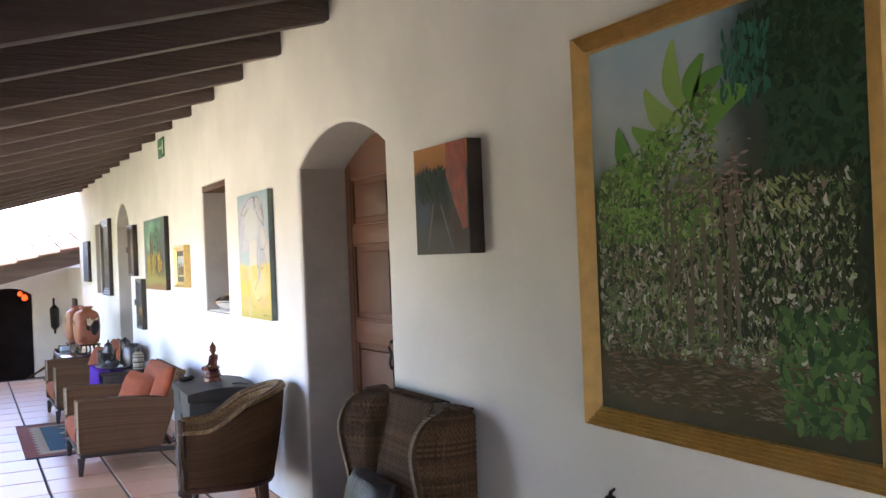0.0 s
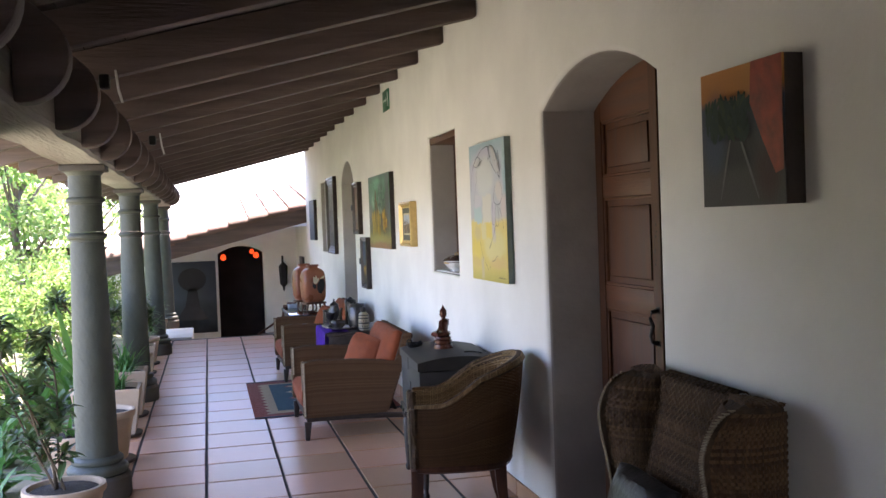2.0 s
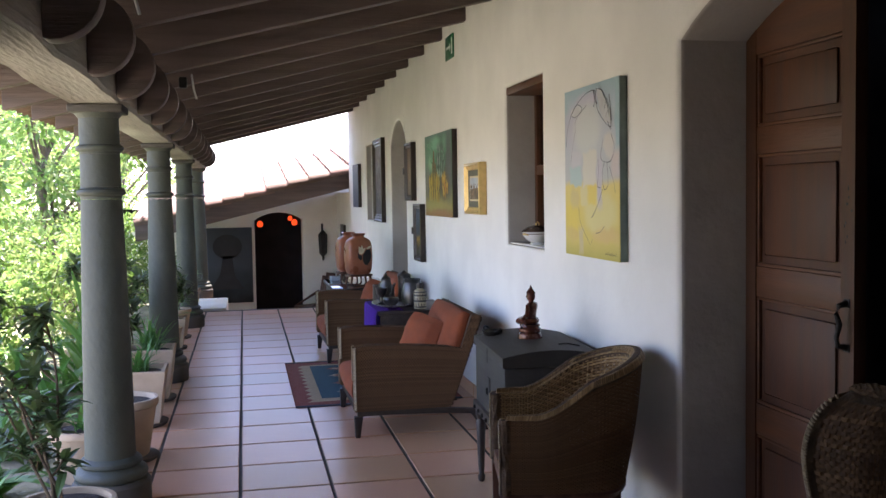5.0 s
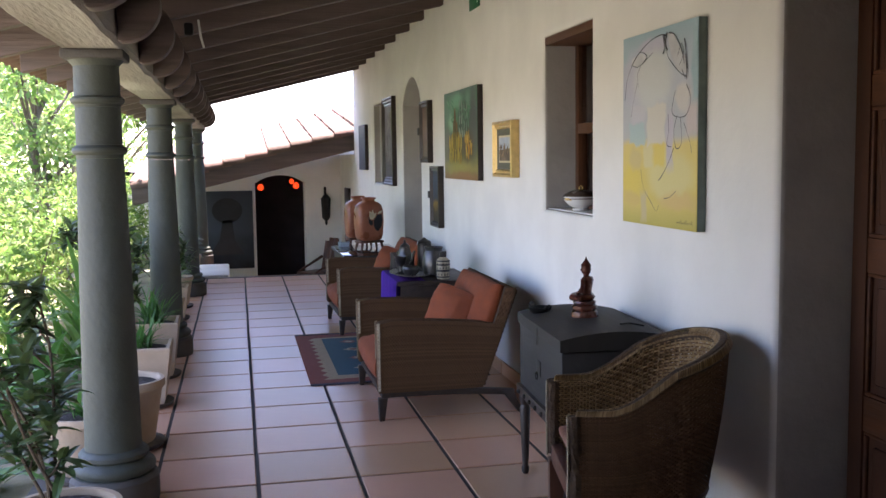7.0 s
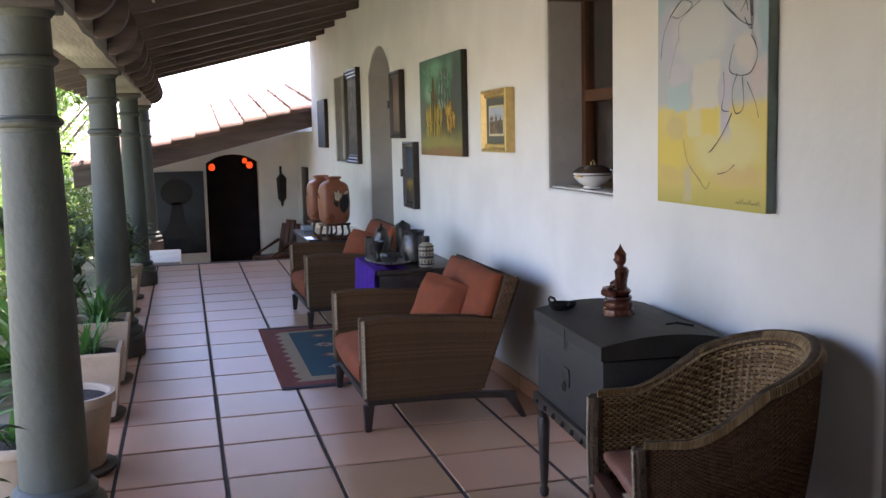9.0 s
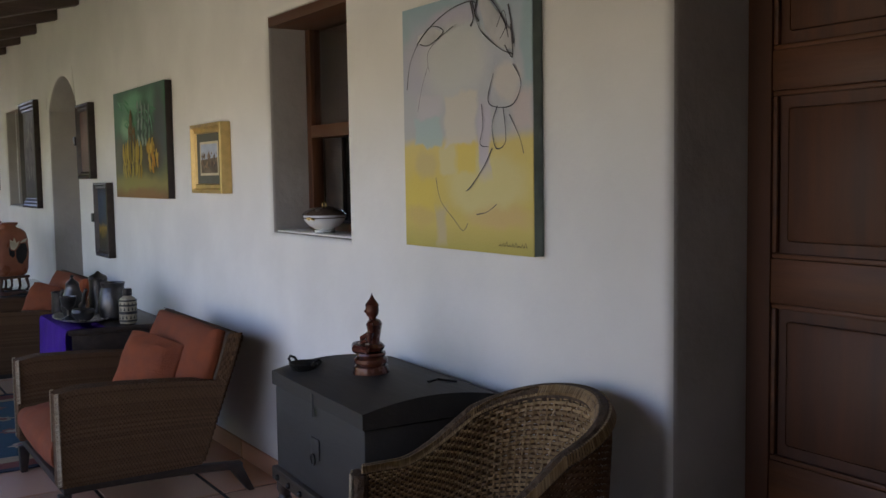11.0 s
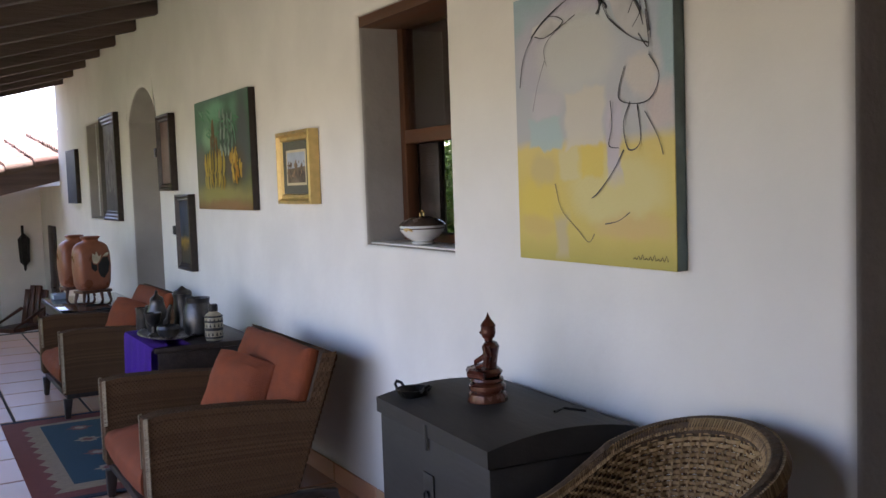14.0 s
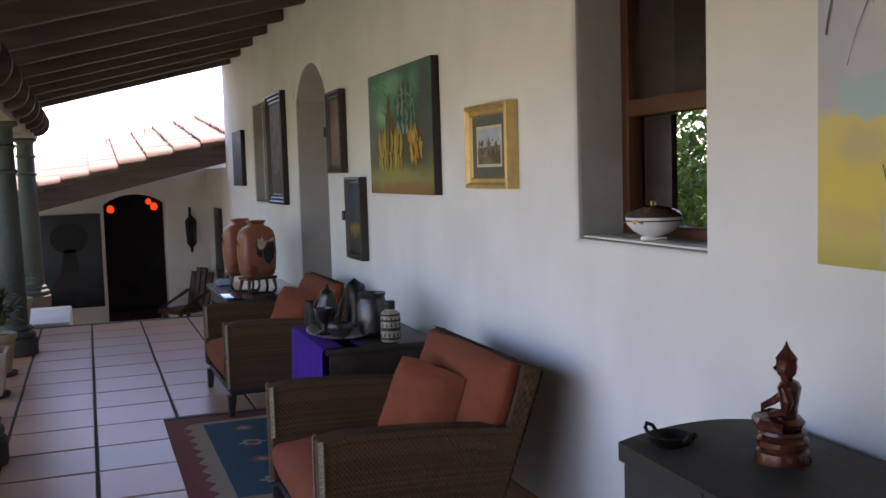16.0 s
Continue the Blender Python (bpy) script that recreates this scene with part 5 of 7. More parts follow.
def armchair():
    """Low lounge chair; local x runs from its front edge to its back, y across it."""
    c = thing("armchair", "low woven seagrass armchair with burnt orange cushions, on the tiled floor", "armchair", (1.02, 8.13, 0), group="woven armchairs")
    W, T = 1.02, 0.10
    top = lambda x: 0.592 - 0.03 * x - 0.10 * max(0, x - 0.2) ** 2 + 0.02 * math.sin(min(1, x / 0.12) * math.pi / 2) - 0.02
    for y0 in (0.0, W - T):
        pts = [(0.012, 0.175)] + [(0.012 + 0.735 * i / 12, top(0.012 + 0.735 * i / 12) - 0.008) for i in range(13)] + [(0.615, 0.175)]
        a = part("arm", slab(list(reversed(pts)), y0 + 0.008, y0 + T - 0.008, bevel=0.006), WICKER_CORE, c, "woven seagrass side panel")
        bm = bmesh.new()
        xe = lambda v: 0.62 + 0.13 * v

        def side(yy, sgn):
            def f(u, v):
                x = u * xe(v)
                return Vector((x, yy, 0.17 + (top(x) - 0.17) * v)), Vector((0, sgn, 0))
            return f
        weave(side(y0 + 0.004, -1), 84, 40, 0.96, 0.0028, bm=bm, upright=0.25)
        weave(side(y0 + T - 0.004, 1), 70, 40, 0.96, 0.0028, bm=bm)
        weave(lambda u, v: (Vector((u * 0.75, y0 + 0.004 + v * (T - 0.008), top(u * 0.75))), Vector((0, 0, 1))), 84, 9, 0.96, 0.0028, bm=bm)
        weave(lambda u, v: (Vector((0.004, y0 + 0.004 + u * (T - 0.008), 0.17 + v * (top(0) - 0.17))), Vector((-1, 0, 0))), 9, 40, 0.96, 0.0028, bm=bm)
        part("weave", bm, WICKER, a, smooth=False)
        yo = y0 if y0 == 0 else y0 + T
        bm = stitches(lambda t: (Vector((0.004, yo, 0.18 + t * 0.40)), Vector((0, 0, 1)), Vector((0.75, 0.65 if y0 else -0.65, 0))), 46, 0.0055, 0.011)
        part("whipstitch", bm, STITCH, a, "pale stitched edge")
        yi = y0 + T if y0 == 0 else y0
        bm = stitches(lambda t: (Vector((0.004, yi, 0.36 + t * 0.22)), Vector((0, 0, 1)), Vector((0.75, -0.65 if y0 else 0.65, 0))), 25, 0.0055, 0.011)
        part("whipstitch", bm, STITCH, a, "pale stitched edge")
    # frame and legs
    part("front_rail", boxm(0.02, 0.07, 0.02, W - 0.02, 0.135, 0.172, bevel=0.005), DARKWOOD, c)
    for y0 in (0.015, W - 0.065):
        n = 8
        pts = [(0.02 + 0.80 * i / n, 0.172 - 0.0 * i - 0.03 * (i / n) ** 3) for i in range(n + 1)]
        low = [(x, z - 0.035) for x, z in pts]
        part("side_rail", slab(pts + list(reversed(low)), y0 + 0.004, y0 + 0.046, bevel=0.004), DARKWOOD, c)
        part("leg", slab([(0.0, 0.136), (0.055, 0.136), (0.035, 0.0), (0.004, 0.0)], y0, y0 + 0.05, bevel=0.005), DARKWOOD, c)
        part("leg", slab([(0.74, 0.14), (0.81, 0.14), (0.875, 0.0), (0.845, 0.0)], y0, y0 + 0.05, bevel=0.005), DARKWOOD, c)
    # back
    bk = part("backrest", slab([(0.57, 0.176), (0.625, 0.176), (0.832, 0.735), (0.815, 0.757), (0.785, 0.768), (0.765, 0.755)], 0.012, W - 0.012, bevel=0.010), WICKER_CORE, c, "reclined woven back")
    bm = bmesh.new()
    weave(lambda u, v: (Vector((0.633 + 0.205 * v, 0.008 + u * (W - 0.016), 0.18 + 0.56 * v)), Vector((0.91, 0, -0.41))), 70, 40, 0.96, 0.0028, bm=bm)
    weave(lambda u, v: (Vector((0.775 + v * 0.05, 0.008 + u * (W - 0.016), 0.768 - v * 0.020)), Vector((0, 0, 1))), 70, 6, 0.96, 0.0028, bm=bm)
    for yy, sg in ((0.008, -1), (W - 0.008, 1)):
        weave(lambda u, v: (Vector((0.565 + 0.065 * u + v * 0.203, yy, 0.18 + 0.575 * v)), Vector((0, sg, 0))), 5, 28, 0.96, 0.0028, bm=bm)
    part("weave", bm, WICKER, bk, smooth=False)
    # cushions
    bm = cushion(0.66, W - 2 * T - 0.012, 0.215, 0.35)
    bmesh.ops.translate(bm, verts=bm.verts[:], vec=(0.312, W / 2, 0.178))
    part("seat_cushion", bm, ORANGE, c, "thick burnt orange seat cushion")
    bm = cushion(0.41, W - 0.13, 0.165, 0.45)
    bmesh.ops.transform(bm, matrix=Matrix.Translation((0.738, W / 2 - 0.03, 0.558)) @ Matrix.Rotation(-math.radians(70), 4, "Y") @ Matrix.Translation((0.0, 0, -0.02)), verts=bm.verts[:])
    part("back_cushion", bm, ORANGE, c, "burnt orange back cushion")
    bm = cushion(0.37, 0.42, 0.15, 0.7)
    bmesh.ops.transform(bm, matrix=Matrix.Translation((0.515, W * 0.42, 0.53)) @ Matrix.Rotation(math.radians(22), 4, "Z") @ Matrix.Rotation(-math.radians(66), 4, "Y") @ Matrix.Rotation(-math.radians(6), 4, "Z") @ Matrix.Translation((0, 0, -0.06)), verts=bm.verts[:])
    part("pillow", bm, ORANGE, c, "loose orange pillow leaning on the back")
    return c


chair = armchair()
copy_thing(chair, pose(1.08, 10.93, 0, 0, 0, 1))


def tub_chair():
    """Rounded woven tub chair; local -x is forward."""
    c = thing("tub_chair", "rounded wicker tub chair with lattice back and reddish wooden legs", "chair", (1.715, 5.912, 0), -10.6)
    hw, fx, bx = 0.262, -0.315, 0.15

    def plan(u):
        # u 0..1 from the front of one arm round the back to the other
        s = u * 3.2
        if s < 1:
            return Vector((fx + (0.02 - fx) * s, hw + 0.012 * math.sin(s * math.pi), 0)), Vector((0, 1, 0))
        if s > 2.2:
            return Vector((fx + (0.02 - fx) * (3.2 - s), -hw - 0.012 * math.sin((3.2 - s) * math.pi), 0)), Vector((0, -1, 0))
        a = math.pi / 2 - (s - 1) / 1.2 * math.pi
        return Vector((0.02 + bx * math.cos(a), hw * math.sin(a), 0)), Vector((math.cos(a), math.sin(a), 0)).normalized()

    def top(u):
        b = math.sin(math.pi * min(1, max(0, (u - 0.10) / 0.80))) ** 1.7
        return 0.650 + 0.205 * b

    def shell(off):
        def f(u, v):
            p, n = plan(u)
            z = 0.36 + (top(u) - 0.36) * v
            lean = 0.075 * max(0.0, n.x) * v ** 1.3
            flare = 0.015 * math.sin(math.pi * v)
            q = p + n * (off + flare) + Vector((lean, 0, z))
            return q, n
        return f
    bm = weave(shell(0.022), 130, 58, 0.95, 0.0028, upright=0.3)
    part("outer_shell", bm, WICKER, c, smooth=False)
    bm = weave(lambda u, v: (lambda q: (q[0], -q[1]))(shell(-0.016)(u, v)), 84, 34, 0.62, 0.005)
    part("inner_shell", bm, WICKER_PALE, c, "openwork woven lining", smooth=False)
    bm = bmesh.new()
    rows = []
    for i in range(49):
        u = i / 48
        k = 0.93 if u < 0.22 or u > 0.78 else 0.52
        rows.append([bm.verts.new(shell(0.004)(u, v * k)[0]) for v in (0, 0.25, 0.5, 0.75, 1.0)])
    for a, b in zip(rows, rows[1:]):
        for k in range(4):
            bm.faces.new((a[k], b[k], b[k + 1], a[k + 1]))
    part("core", bm, WICKER_CORE, c)
    rim = [shell(0.003)(i / 60, 1.0)[0] + Vector((0, 0, 0.004)) for i in range(61)]
    r = part("rim", tube(rim, [0.016 + 0.012 * math.sin(math.pi * i / 60) ** 2 for i in range(61)], 10), WICKER_CORE, c)
    bm = bmesh.new()
    for i in range(250):
        u = (i + 0.5) / 250
        p0 = shell(0.003)(u, 1.0)[0]
        p1 = shell(0.003)(min(1, u + 0.004), 1.0)[0]
        al = (p1 - p0).normalized()
        n = plan(u)[1]
        k = 1 + 0.75 * math.sin(math.pi * u) ** 2
        tube([p0 + n * 0.0165 * k + Vector((0, 0, 0.001)) + al * 0.008, p0 + n * 0.010 * k + Vector((0, 0, 0.004 + 0.012 * k)) + al * 0.003, p0 - n * 0.010 * k + Vector((0, 0, 0.004 + 0.012 * k)) - al * 0.003, p0 - n * 0.0165 * k + Vector((0, 0, 0.001)) - al * 0.008], 0.0042, 5, bm)
    part("rim_wrapping", bm, WICKER_PALE, r)
    for u in (0.0, 1.0):
        pts = [shell(0.003)(u, v)[0] + Vector((-0.008, 0, 0)) for v in (0, 0.3, 0.6, 1.0)]
        fpost = part("front_edge", tube(pts, 0.028, 10), WICKER_CORE, c)
        bm = stitches(lambda t: (shell(0.003)(u, t)[0] + Vector((-0.030, 0, 0)), Vector((0, 0, 1)), Vector((0.3, 0.95, 0))), 34, 0.005, 0.020)
        part("whipstitch", bm, STITCH, fpost, "pale stitched edge")
    bm = cushion(0.44, 0.48, 0.07, 0.3)
    bmesh.ops.translate(bm, verts=bm.verts[:], vec=(-0.09, 0, 0.425))
    part("seat_cushion", bm, TANSEAT, c, "brown leather seat")
    ap = []
    for i in range(33):
        p, n = plan(i / 32)
        ap.append(p + Vector((0, 0, 0.345)))
    part("apron", tube(ap, 0.026, 8), REDWOOD, c)
    part("front_rail", boxm(fx - 0.02, fx + 0.025, -hw, hw, 0.325, 0.40, bevel=0.006), REDWOOD, c)
    for sx, sy in ((fx, 1), (fx, -1), (0.11, 0.72), (0.11, -0.72)):
        k = 1 if sx > 0 else -0.3
        y = sy * (hw - 0.01)
        bm = bmesh.new()
        rows = []
        for z, dx, w in ((0.34, 0, 0.030), (0.2, 0.006 * k, 0.026), (0.1, 0.02 * k, 0.022), (0.0, 0.05 * k, 0.020)):
            rows.append([bm.verts.new((sx + dx + a * w, y + b * w, z)) for a, b in ((-1, -1), (1, -1), (1, 1), (-1, 1))])
        for a, b in zip(rows, rows[1:]):
            for q in range(4):
                bm.faces.new((b[q], b[(q + 1) % 4], a[(q + 1) % 4], a[q]))
        bm.faces.new(rows[0])
        bm.faces.new(list(reversed(rows[-1])))
        bmesh.ops.recalc_face_normals(bm, faces=bm.faces[:])
        part("leg", bm, REDWOOD, c, "reddish brown wooden leg", smooth=False)
    return c


tub_chair()


def wing_chair():
    """High wicker chair with thick rolled wings; local -x is forward."""
    c = thing("wing_chair", "dark woven wicker wing chair with black leather cushion by wall", "chair", (1.985, 3.93, 0), 0)
    Z0, H = 0.36, 0.642
    ease = lambda t: t * t * (3 - 2 * t)

    def lead(v):
        """How far the front edge of a wing stands out, low to high."""
        k = max(0, (v - 0.74) / 0.26)
        return -0.155 - 0.055 * ease(min(1, max(0, (v - 0.30) / 0.5))) + 0.125 * (1 - math.sqrt(max(0, 1 - k * k))) - 0.04 * (1 - v) ** 2

    def inner(sy, u, v):
        b = Vector((-0.175 + 0.145 * v, sy * (0.235 - 0.01 * v), Z0 + H * v))
        f = Vector((lead(v), sy * (0.345 + 0.03 * v) - 0.012, Z0 + H * v))
        p = b.lerp(f, u)
        p.y -= sy * 0.035 * math.sin(math.pi * u)
        return p

    def outer(sy, u, v):
        f = Vector((lead(v), sy * (0.375 + 0.03 * v) - 0.012, Z0 + H * v))
        b = Vector((0.03, sy * (0.425 + 0.015 * v), Z0 + H * v))
        p = f.lerp(b, u)
        p.y += sy * 0.03 * math.sin(math.pi * u)
        return p

    back = part("backrest", slab([(-0.168, Z0), (0.02, Z0), (0.03, 0.97), (0.02, 1.0), (-0.002, 1.010), (-0.022, 1.000)], -0.23, 0.23, bevel=0.008), WICKER_CORE, c)
    bm = bmesh.new()
    weave(lambda u, v: (Vector((-0.180 + 0.145 * v, -0.245 + u * 0.49, Z0 + 0.645 * v)), Vector((-0.97, 0, 0.22))), 34, 50, 0.98, 0.005, bm=bm, upright=0.6)
    weave(lambda u, v: (Vector((-0.035 + 0.065 * v, -0.245 + u * 0.49, 1.006 + 0.010 * math.sin(math.pi * v))), Vector((0, 0, 1))), 30, 4, 0.98, 0.005, bm=bm, upright=0.7)
    part("weave", bm, WICKER_DARK, back, smooth=False)
    for sy in (1, -1):
        bm = bmesh.new()
        rings = []
        for j in range(19):
            v = j / 18
            ring = [inner(sy, i / 8, v) for i in range(9)]
            nose = (inner(sy, 1, v) + outer(sy, 0, v)) / 2 + Vector((-0.014, 0, 0))
            ring += [nose] + [outer(sy, i / 8, v) for i in range(9)]
            if j == 18:
                mid = sum(ring, Vector()) / len(ring)
                ring = [p.lerp(mid, 0.10) + Vector((0, 0, 0.004)) for p in ring]
            rings.append([bm.verts.new(p) for p in ring])
        m = len(rings[0])
        for a, b in zip(rings, rings[1:]):
            for k in range(m):
                bm.faces.new((a[k], a[(k + 1) % m], b[(k + 1) % m], b[k]))
        bm.faces.new(rings[0])
        centre = sum((q.co for q in rings[-1]), Vector()) / m
        tip = bm.verts.new(centre + Vector((0, 0, 0.006)))
        for k in range(m):
            bm.faces.new((rings[-1][k], rings[-1][(k + 1) % m], tip))
        bmesh.ops.recalc_face_normals(bm, faces=bm.faces[:])
        w = part("wing", bm, WICKER_CORE, c, "thick dark woven side wing")
        bm = bmesh.new()
        weave(lambda u, v: (inner(sy, u, v * 0.985) + Vector((0, -sy * 0.003, 0)), Vector((-0.3, -sy * 0.95, 0))), 20, 58, 0.98, 0.004, bm=bm, upright=0.6)
        weave(lambda u, v: (outer(sy, u, v * 0.985) + Vector((0, sy * 0.003, 0)), Vector((-0.2, sy * 0.98, 0))), 24, 58, 0.98, 0.004, bm=bm, upright=0.6)
        weave(lambda u, v: (inner(sy, u, 1.0).lerp(outer(sy, 1 - u, 1.0), v) + Vector((0, 0, 0.006 + 0.006 * math.sin(math.pi * v))), Vector((0, 0, 1))), 12, 9, 0.98, 0.005, bm=bm, upright=0.7)
        part("weave", bm, WICKER_DARK, w, smooth=False)

        def seam(t):
            q = lambda t_: (inner(sy, 1, t_) + outer(sy, 0, t_)) / 2 + Vector((-0.016, 0, 0))
            return q(t), (q(min(1, t + 0.02)) - q(max(0, t - 0.02))).normalized(), Vector((0.15, sy * 0.98, 0))
        part("whipstitch", stitches(seam, 80, 0.0045, 0.012), STITCH, w, "pale stitched edge")
        part("side_skirt", slab([(-0.60, 0.14), (-0.06, 0.14), (-0.06, 0.359), (-0.235, 0.359), (-0.25, 0.52), (-0.56, 0.54), (-0.60, 0.50)], min(sy * 0.335, sy * 0.425), max(sy * 0.335, sy * 0.425), bevel=0.012), WICKER_CORE, c)
        for lx in (-0.55, -0.11):
            part("leg", tube([(lx, sy * 0.38, 0.139), (lx, sy * 0.38, 0.0)], [0.026, 0.018], 10), DARKWOOD, c)
    part("front_panel", boxm(-0.60, -0.555, -0.334, 0.334, 0.14, 0.36, bevel=0.012), WICKER_CORE, c)
    bm = cushion(0.38, 0.62, 0.16, 0.4)
    bmesh.ops.translate(bm, verts=bm.verts[:], vec=(-0.385, 0, 0.363))
    part("seat_cushion", bm, BLACKCUSH, c, "black leather seat cushion")
    bm = cushion(0.26, 0.42, 0.13, 0.6)
    bmesh.ops.transform(bm, matrix=Matrix.Translation((-0.235, 0.03, 0.58)) @ Matrix.Rotation(-math.radians(68), 4, "Y") @ Matrix.Translation((0, 0, -0.065)), verts=bm.verts[:])
    part("pillow", bm, BLACKCUSH, c, "dark pillow leaning on the back")
    part("seat_base", boxm(-0.554, -0.10, -0.334, 0.334, 0.28, 0.3595, bevel=0.004), DARKWOOD, c)
    return c


wing_chair()


def chest():
    c = thing("chest_on_stand", "blackened wooden chest with a domed lid on a low turned-leg stand", "chest", (1.512, 6.325, 0), -3.5)
    D, L = 0.46, 0.75
    box_ = part("body", boxm(0.0, D, 0.0, L, 0.442, 0.735, bevel=0.008), CHESTWOOD, c)
    n = 14
    prof = [(-0.008, 0.739)] + [(-0.008 + (D + 0.016) * i / n, 0.775 + 0.040 * math.sin(math.pi * (0.06 + 0.88 * i / n)) ** 0.8) for i in range(n + 1)] + [(D + 0.008, 0.739)]
    bm = slab(list(reversed(prof)), -0.008, L + 0.008, bevel=0.0)
    lid = part("lid", bm, CHESTWOOD, c, "domed blackened lid")
    part("hasp", boxm(-0.0115, -0.0085, L / 2 - 0.008, L / 2 + 0.008, 0.70, 0.775, bevel=0.001), CHESTWOOD, lid, "iron hasp")
    lock = part("lock_plate", boxm(-0.006, -0.0005, L / 2 - 0.035, L / 2 + 0.035, 0.56, 0.63, bevel=0.003), CHESTWOOD, c, "blackened lock plate")
    part("ring", tube([(-0.012, L / 2 + 0.018 * math.cos(a), 0.56 + 0.018 * math.sin(a)) for a in [k * 0.63 for k in range(11)]], 0.003, 6), IRON, lock)
    part("apron", boxm(-0.015, D + 0.015, -0.02, L + 0.02, 0.392, 0.441, bevel=0.006), DARKWOOD, c)
    for i in range(7):
        part("stud", lathe([(0.012, 0), (0.010, 0.008), (0.004, 0.012)], 10, (0, 0, 0)), IRON, c).matrix_basis = pose(-0.0145, 0.06 + i * 0.107, 0.413, 0, -90, 0)
    prof = [(0.012, 0.0), (0.018, 0.01), (0.020, 0.03), (0.013, 0.045), (0.016, 0.07), (0.022, 0.20), (0.026, 0.32), (0.020, 0.34), (0.028, 0.36), (0.028, 0.391)]
    for lx in (0.02, D - 0.02):
        for ly in (0.015, L - 0.015):
            part("leg", lathe(prof, 14, (lx, ly, 0)), DARKWOOD, c, "turned dark wooden leg")
    bm = tube([(0.30, 0.16, 0.816), (0.35, 0.19, 0.813), (0.40, 0.15, 0.806)], 0.004, 6)
    part("strap", bm, IRON, lid)
    return c


chest()


def seated_statue():
    """A small seated figure, kept plain: one mesh."""
    bm = bmesh.new()
    lathe([(0.060, 0), (0.062, 0.006), (0.057, 0.030), (0.050, 0.036), (0.056, 0.044), (0.056, 0.056), (0.046, 0.064), (0.051, 0.070), (0.049, 0.078), (0.030, 0.083)], 24, bm=bm)
    lathe([(0.020, 0.080), (0.050, 0.085), (0.056, 0.096), (0.046, 0.107), (0.020, 0.112)], 24, (-0.008, 0, 0), bm=bm)
    lathe([(0.026, 0.100), (0.026, 0.125), (0.033, 0.155), (0.038, 0.172), (0.028, 0.184), (0.011, 0.190)], 20, (0.014, 0, 0), (0.68, 1.0), bm)
    lathe([(0.012, 0.187), (0.013, 0.194), (0.020, 0.202), (0.023, 0.216), (0.022, 0.230), (0.024, 0.236), (0.017, 0.246), (0.009, 0.256), (0.003, 0.268), (0.001, 0.275)], 18, (0.008, 0, 0), (1.0, 0.85), bm)
    tube([(-0.012, 0, 0.224), (-0.018, 0, 0.214), (-0.013, 0, 0.208)], [0.003, 0.004, 0.003], 6, bm)
    tube([(0.010, 0.040, 0.177), (0.0, 0.053, 0.150), (-0.028, 0.054, 0.127), (-0.050, 0.050, 0.114), (-0.058, 0.048, 0.092)], [0.011, 0.011, 0.009, 0.008, 0.006], 8, bm)
    tube([(0.014, -0.040, 0.177), (0.020, -0.053, 0.150), (0.012, -0.050, 0.126), (-0.022, -0.028, 0.113)], [0.011, 0.011, 0.010, 0.007], 8, bm)
    tube([(0.01, 0.058, 0.092), (-0.035, 0.050, 0.096), (-0.054, 0.0, 0.097), (-0.035, -0.050, 0.096), (0.01, -0.058, 0.092)], [0.013, 0.015, 0.014, 0.015, 0.013], 8, bm)
    ob = mesh_object("statue", bm, BRONZE)
    ob.matrix_basis = pose(1.752, 6.715, 0.806, 0, 0, -48)
    return tagged(ob, "small red and bronze seated statue on the dark chest", "statue")


seated_statue()

b = thing("iron_pan", "small black two-handled iron pan on the dark chest", "pan", (1.625, 6.965, 0.793), 20)
prof = [(0.7 * r_, 0.75 * z_) for r_, z_ in ((0.040, 0.0), (0.062, 0.010), (0.074, 0.030), (0.080, 0.042), (0.076, 0.042), (0.068, 0.030), (0.050, 0.014), (0.004, 0.012))]
part("bowl", lathe(prof, 24), IRON, b)
for sg in (1, -1):
    part("handle", tube([(0.016, sg * 0.052, 0.026), (0.014, sg * 0.064, 0.040), (0, sg * 0.070, 0.047), (-0.014, sg * 0.064, 0.040), (-0.016, sg * 0.052, 0.026)], 0.005, 8), IRON, b)

t = thing("tureen", "white ceramic tureen with a brown lid on the window sill", "tureen", (2.15, 7.855, 1.219), 25)
part("bowl", lathe([(0.045, 0.0), (0.048, 0.008), (0.040, 0.014), (0.070, 0.030), (0.092, 0.055), (0.096, 0.072), (0.094, 0.078), (0.088, 0.078)], 32), CERAMIC, t)
part("gilt_line", lathe([(0.0955, 0.064), (0.0972, 0.066), (0.0968, 0.069)], 32), LIDBROWN, t)
lid = part("lid", lathe([(0.098, 0.0785), (0.099, 0.082), (0.085, 0.095), (0.060, 0.108), (0.030, 0.116), (0.010, 0.118)], 32), LIDBROWN, t, "brown glazed lid")
part("knob", tube([(0.012, 0, 0.117), (0.013, 0, 0.130), (0, 0, 0.138), (-0.013, 0, 0.130), (-0.012, 0, 0.117)], 0.004, 8), GOLD, lid)
for sg in (1, -1):
    part("handle", tube([(0.09 * sg, 0.014, 0.060), (0.108 * sg, 0.012, 0.066), (0.110 * sg, 0, 0.068), (0.108 * sg, -0.012, 0.066), (0.09 * sg, -0.014, 0.060)], 0.005, 8), GOLD, t)


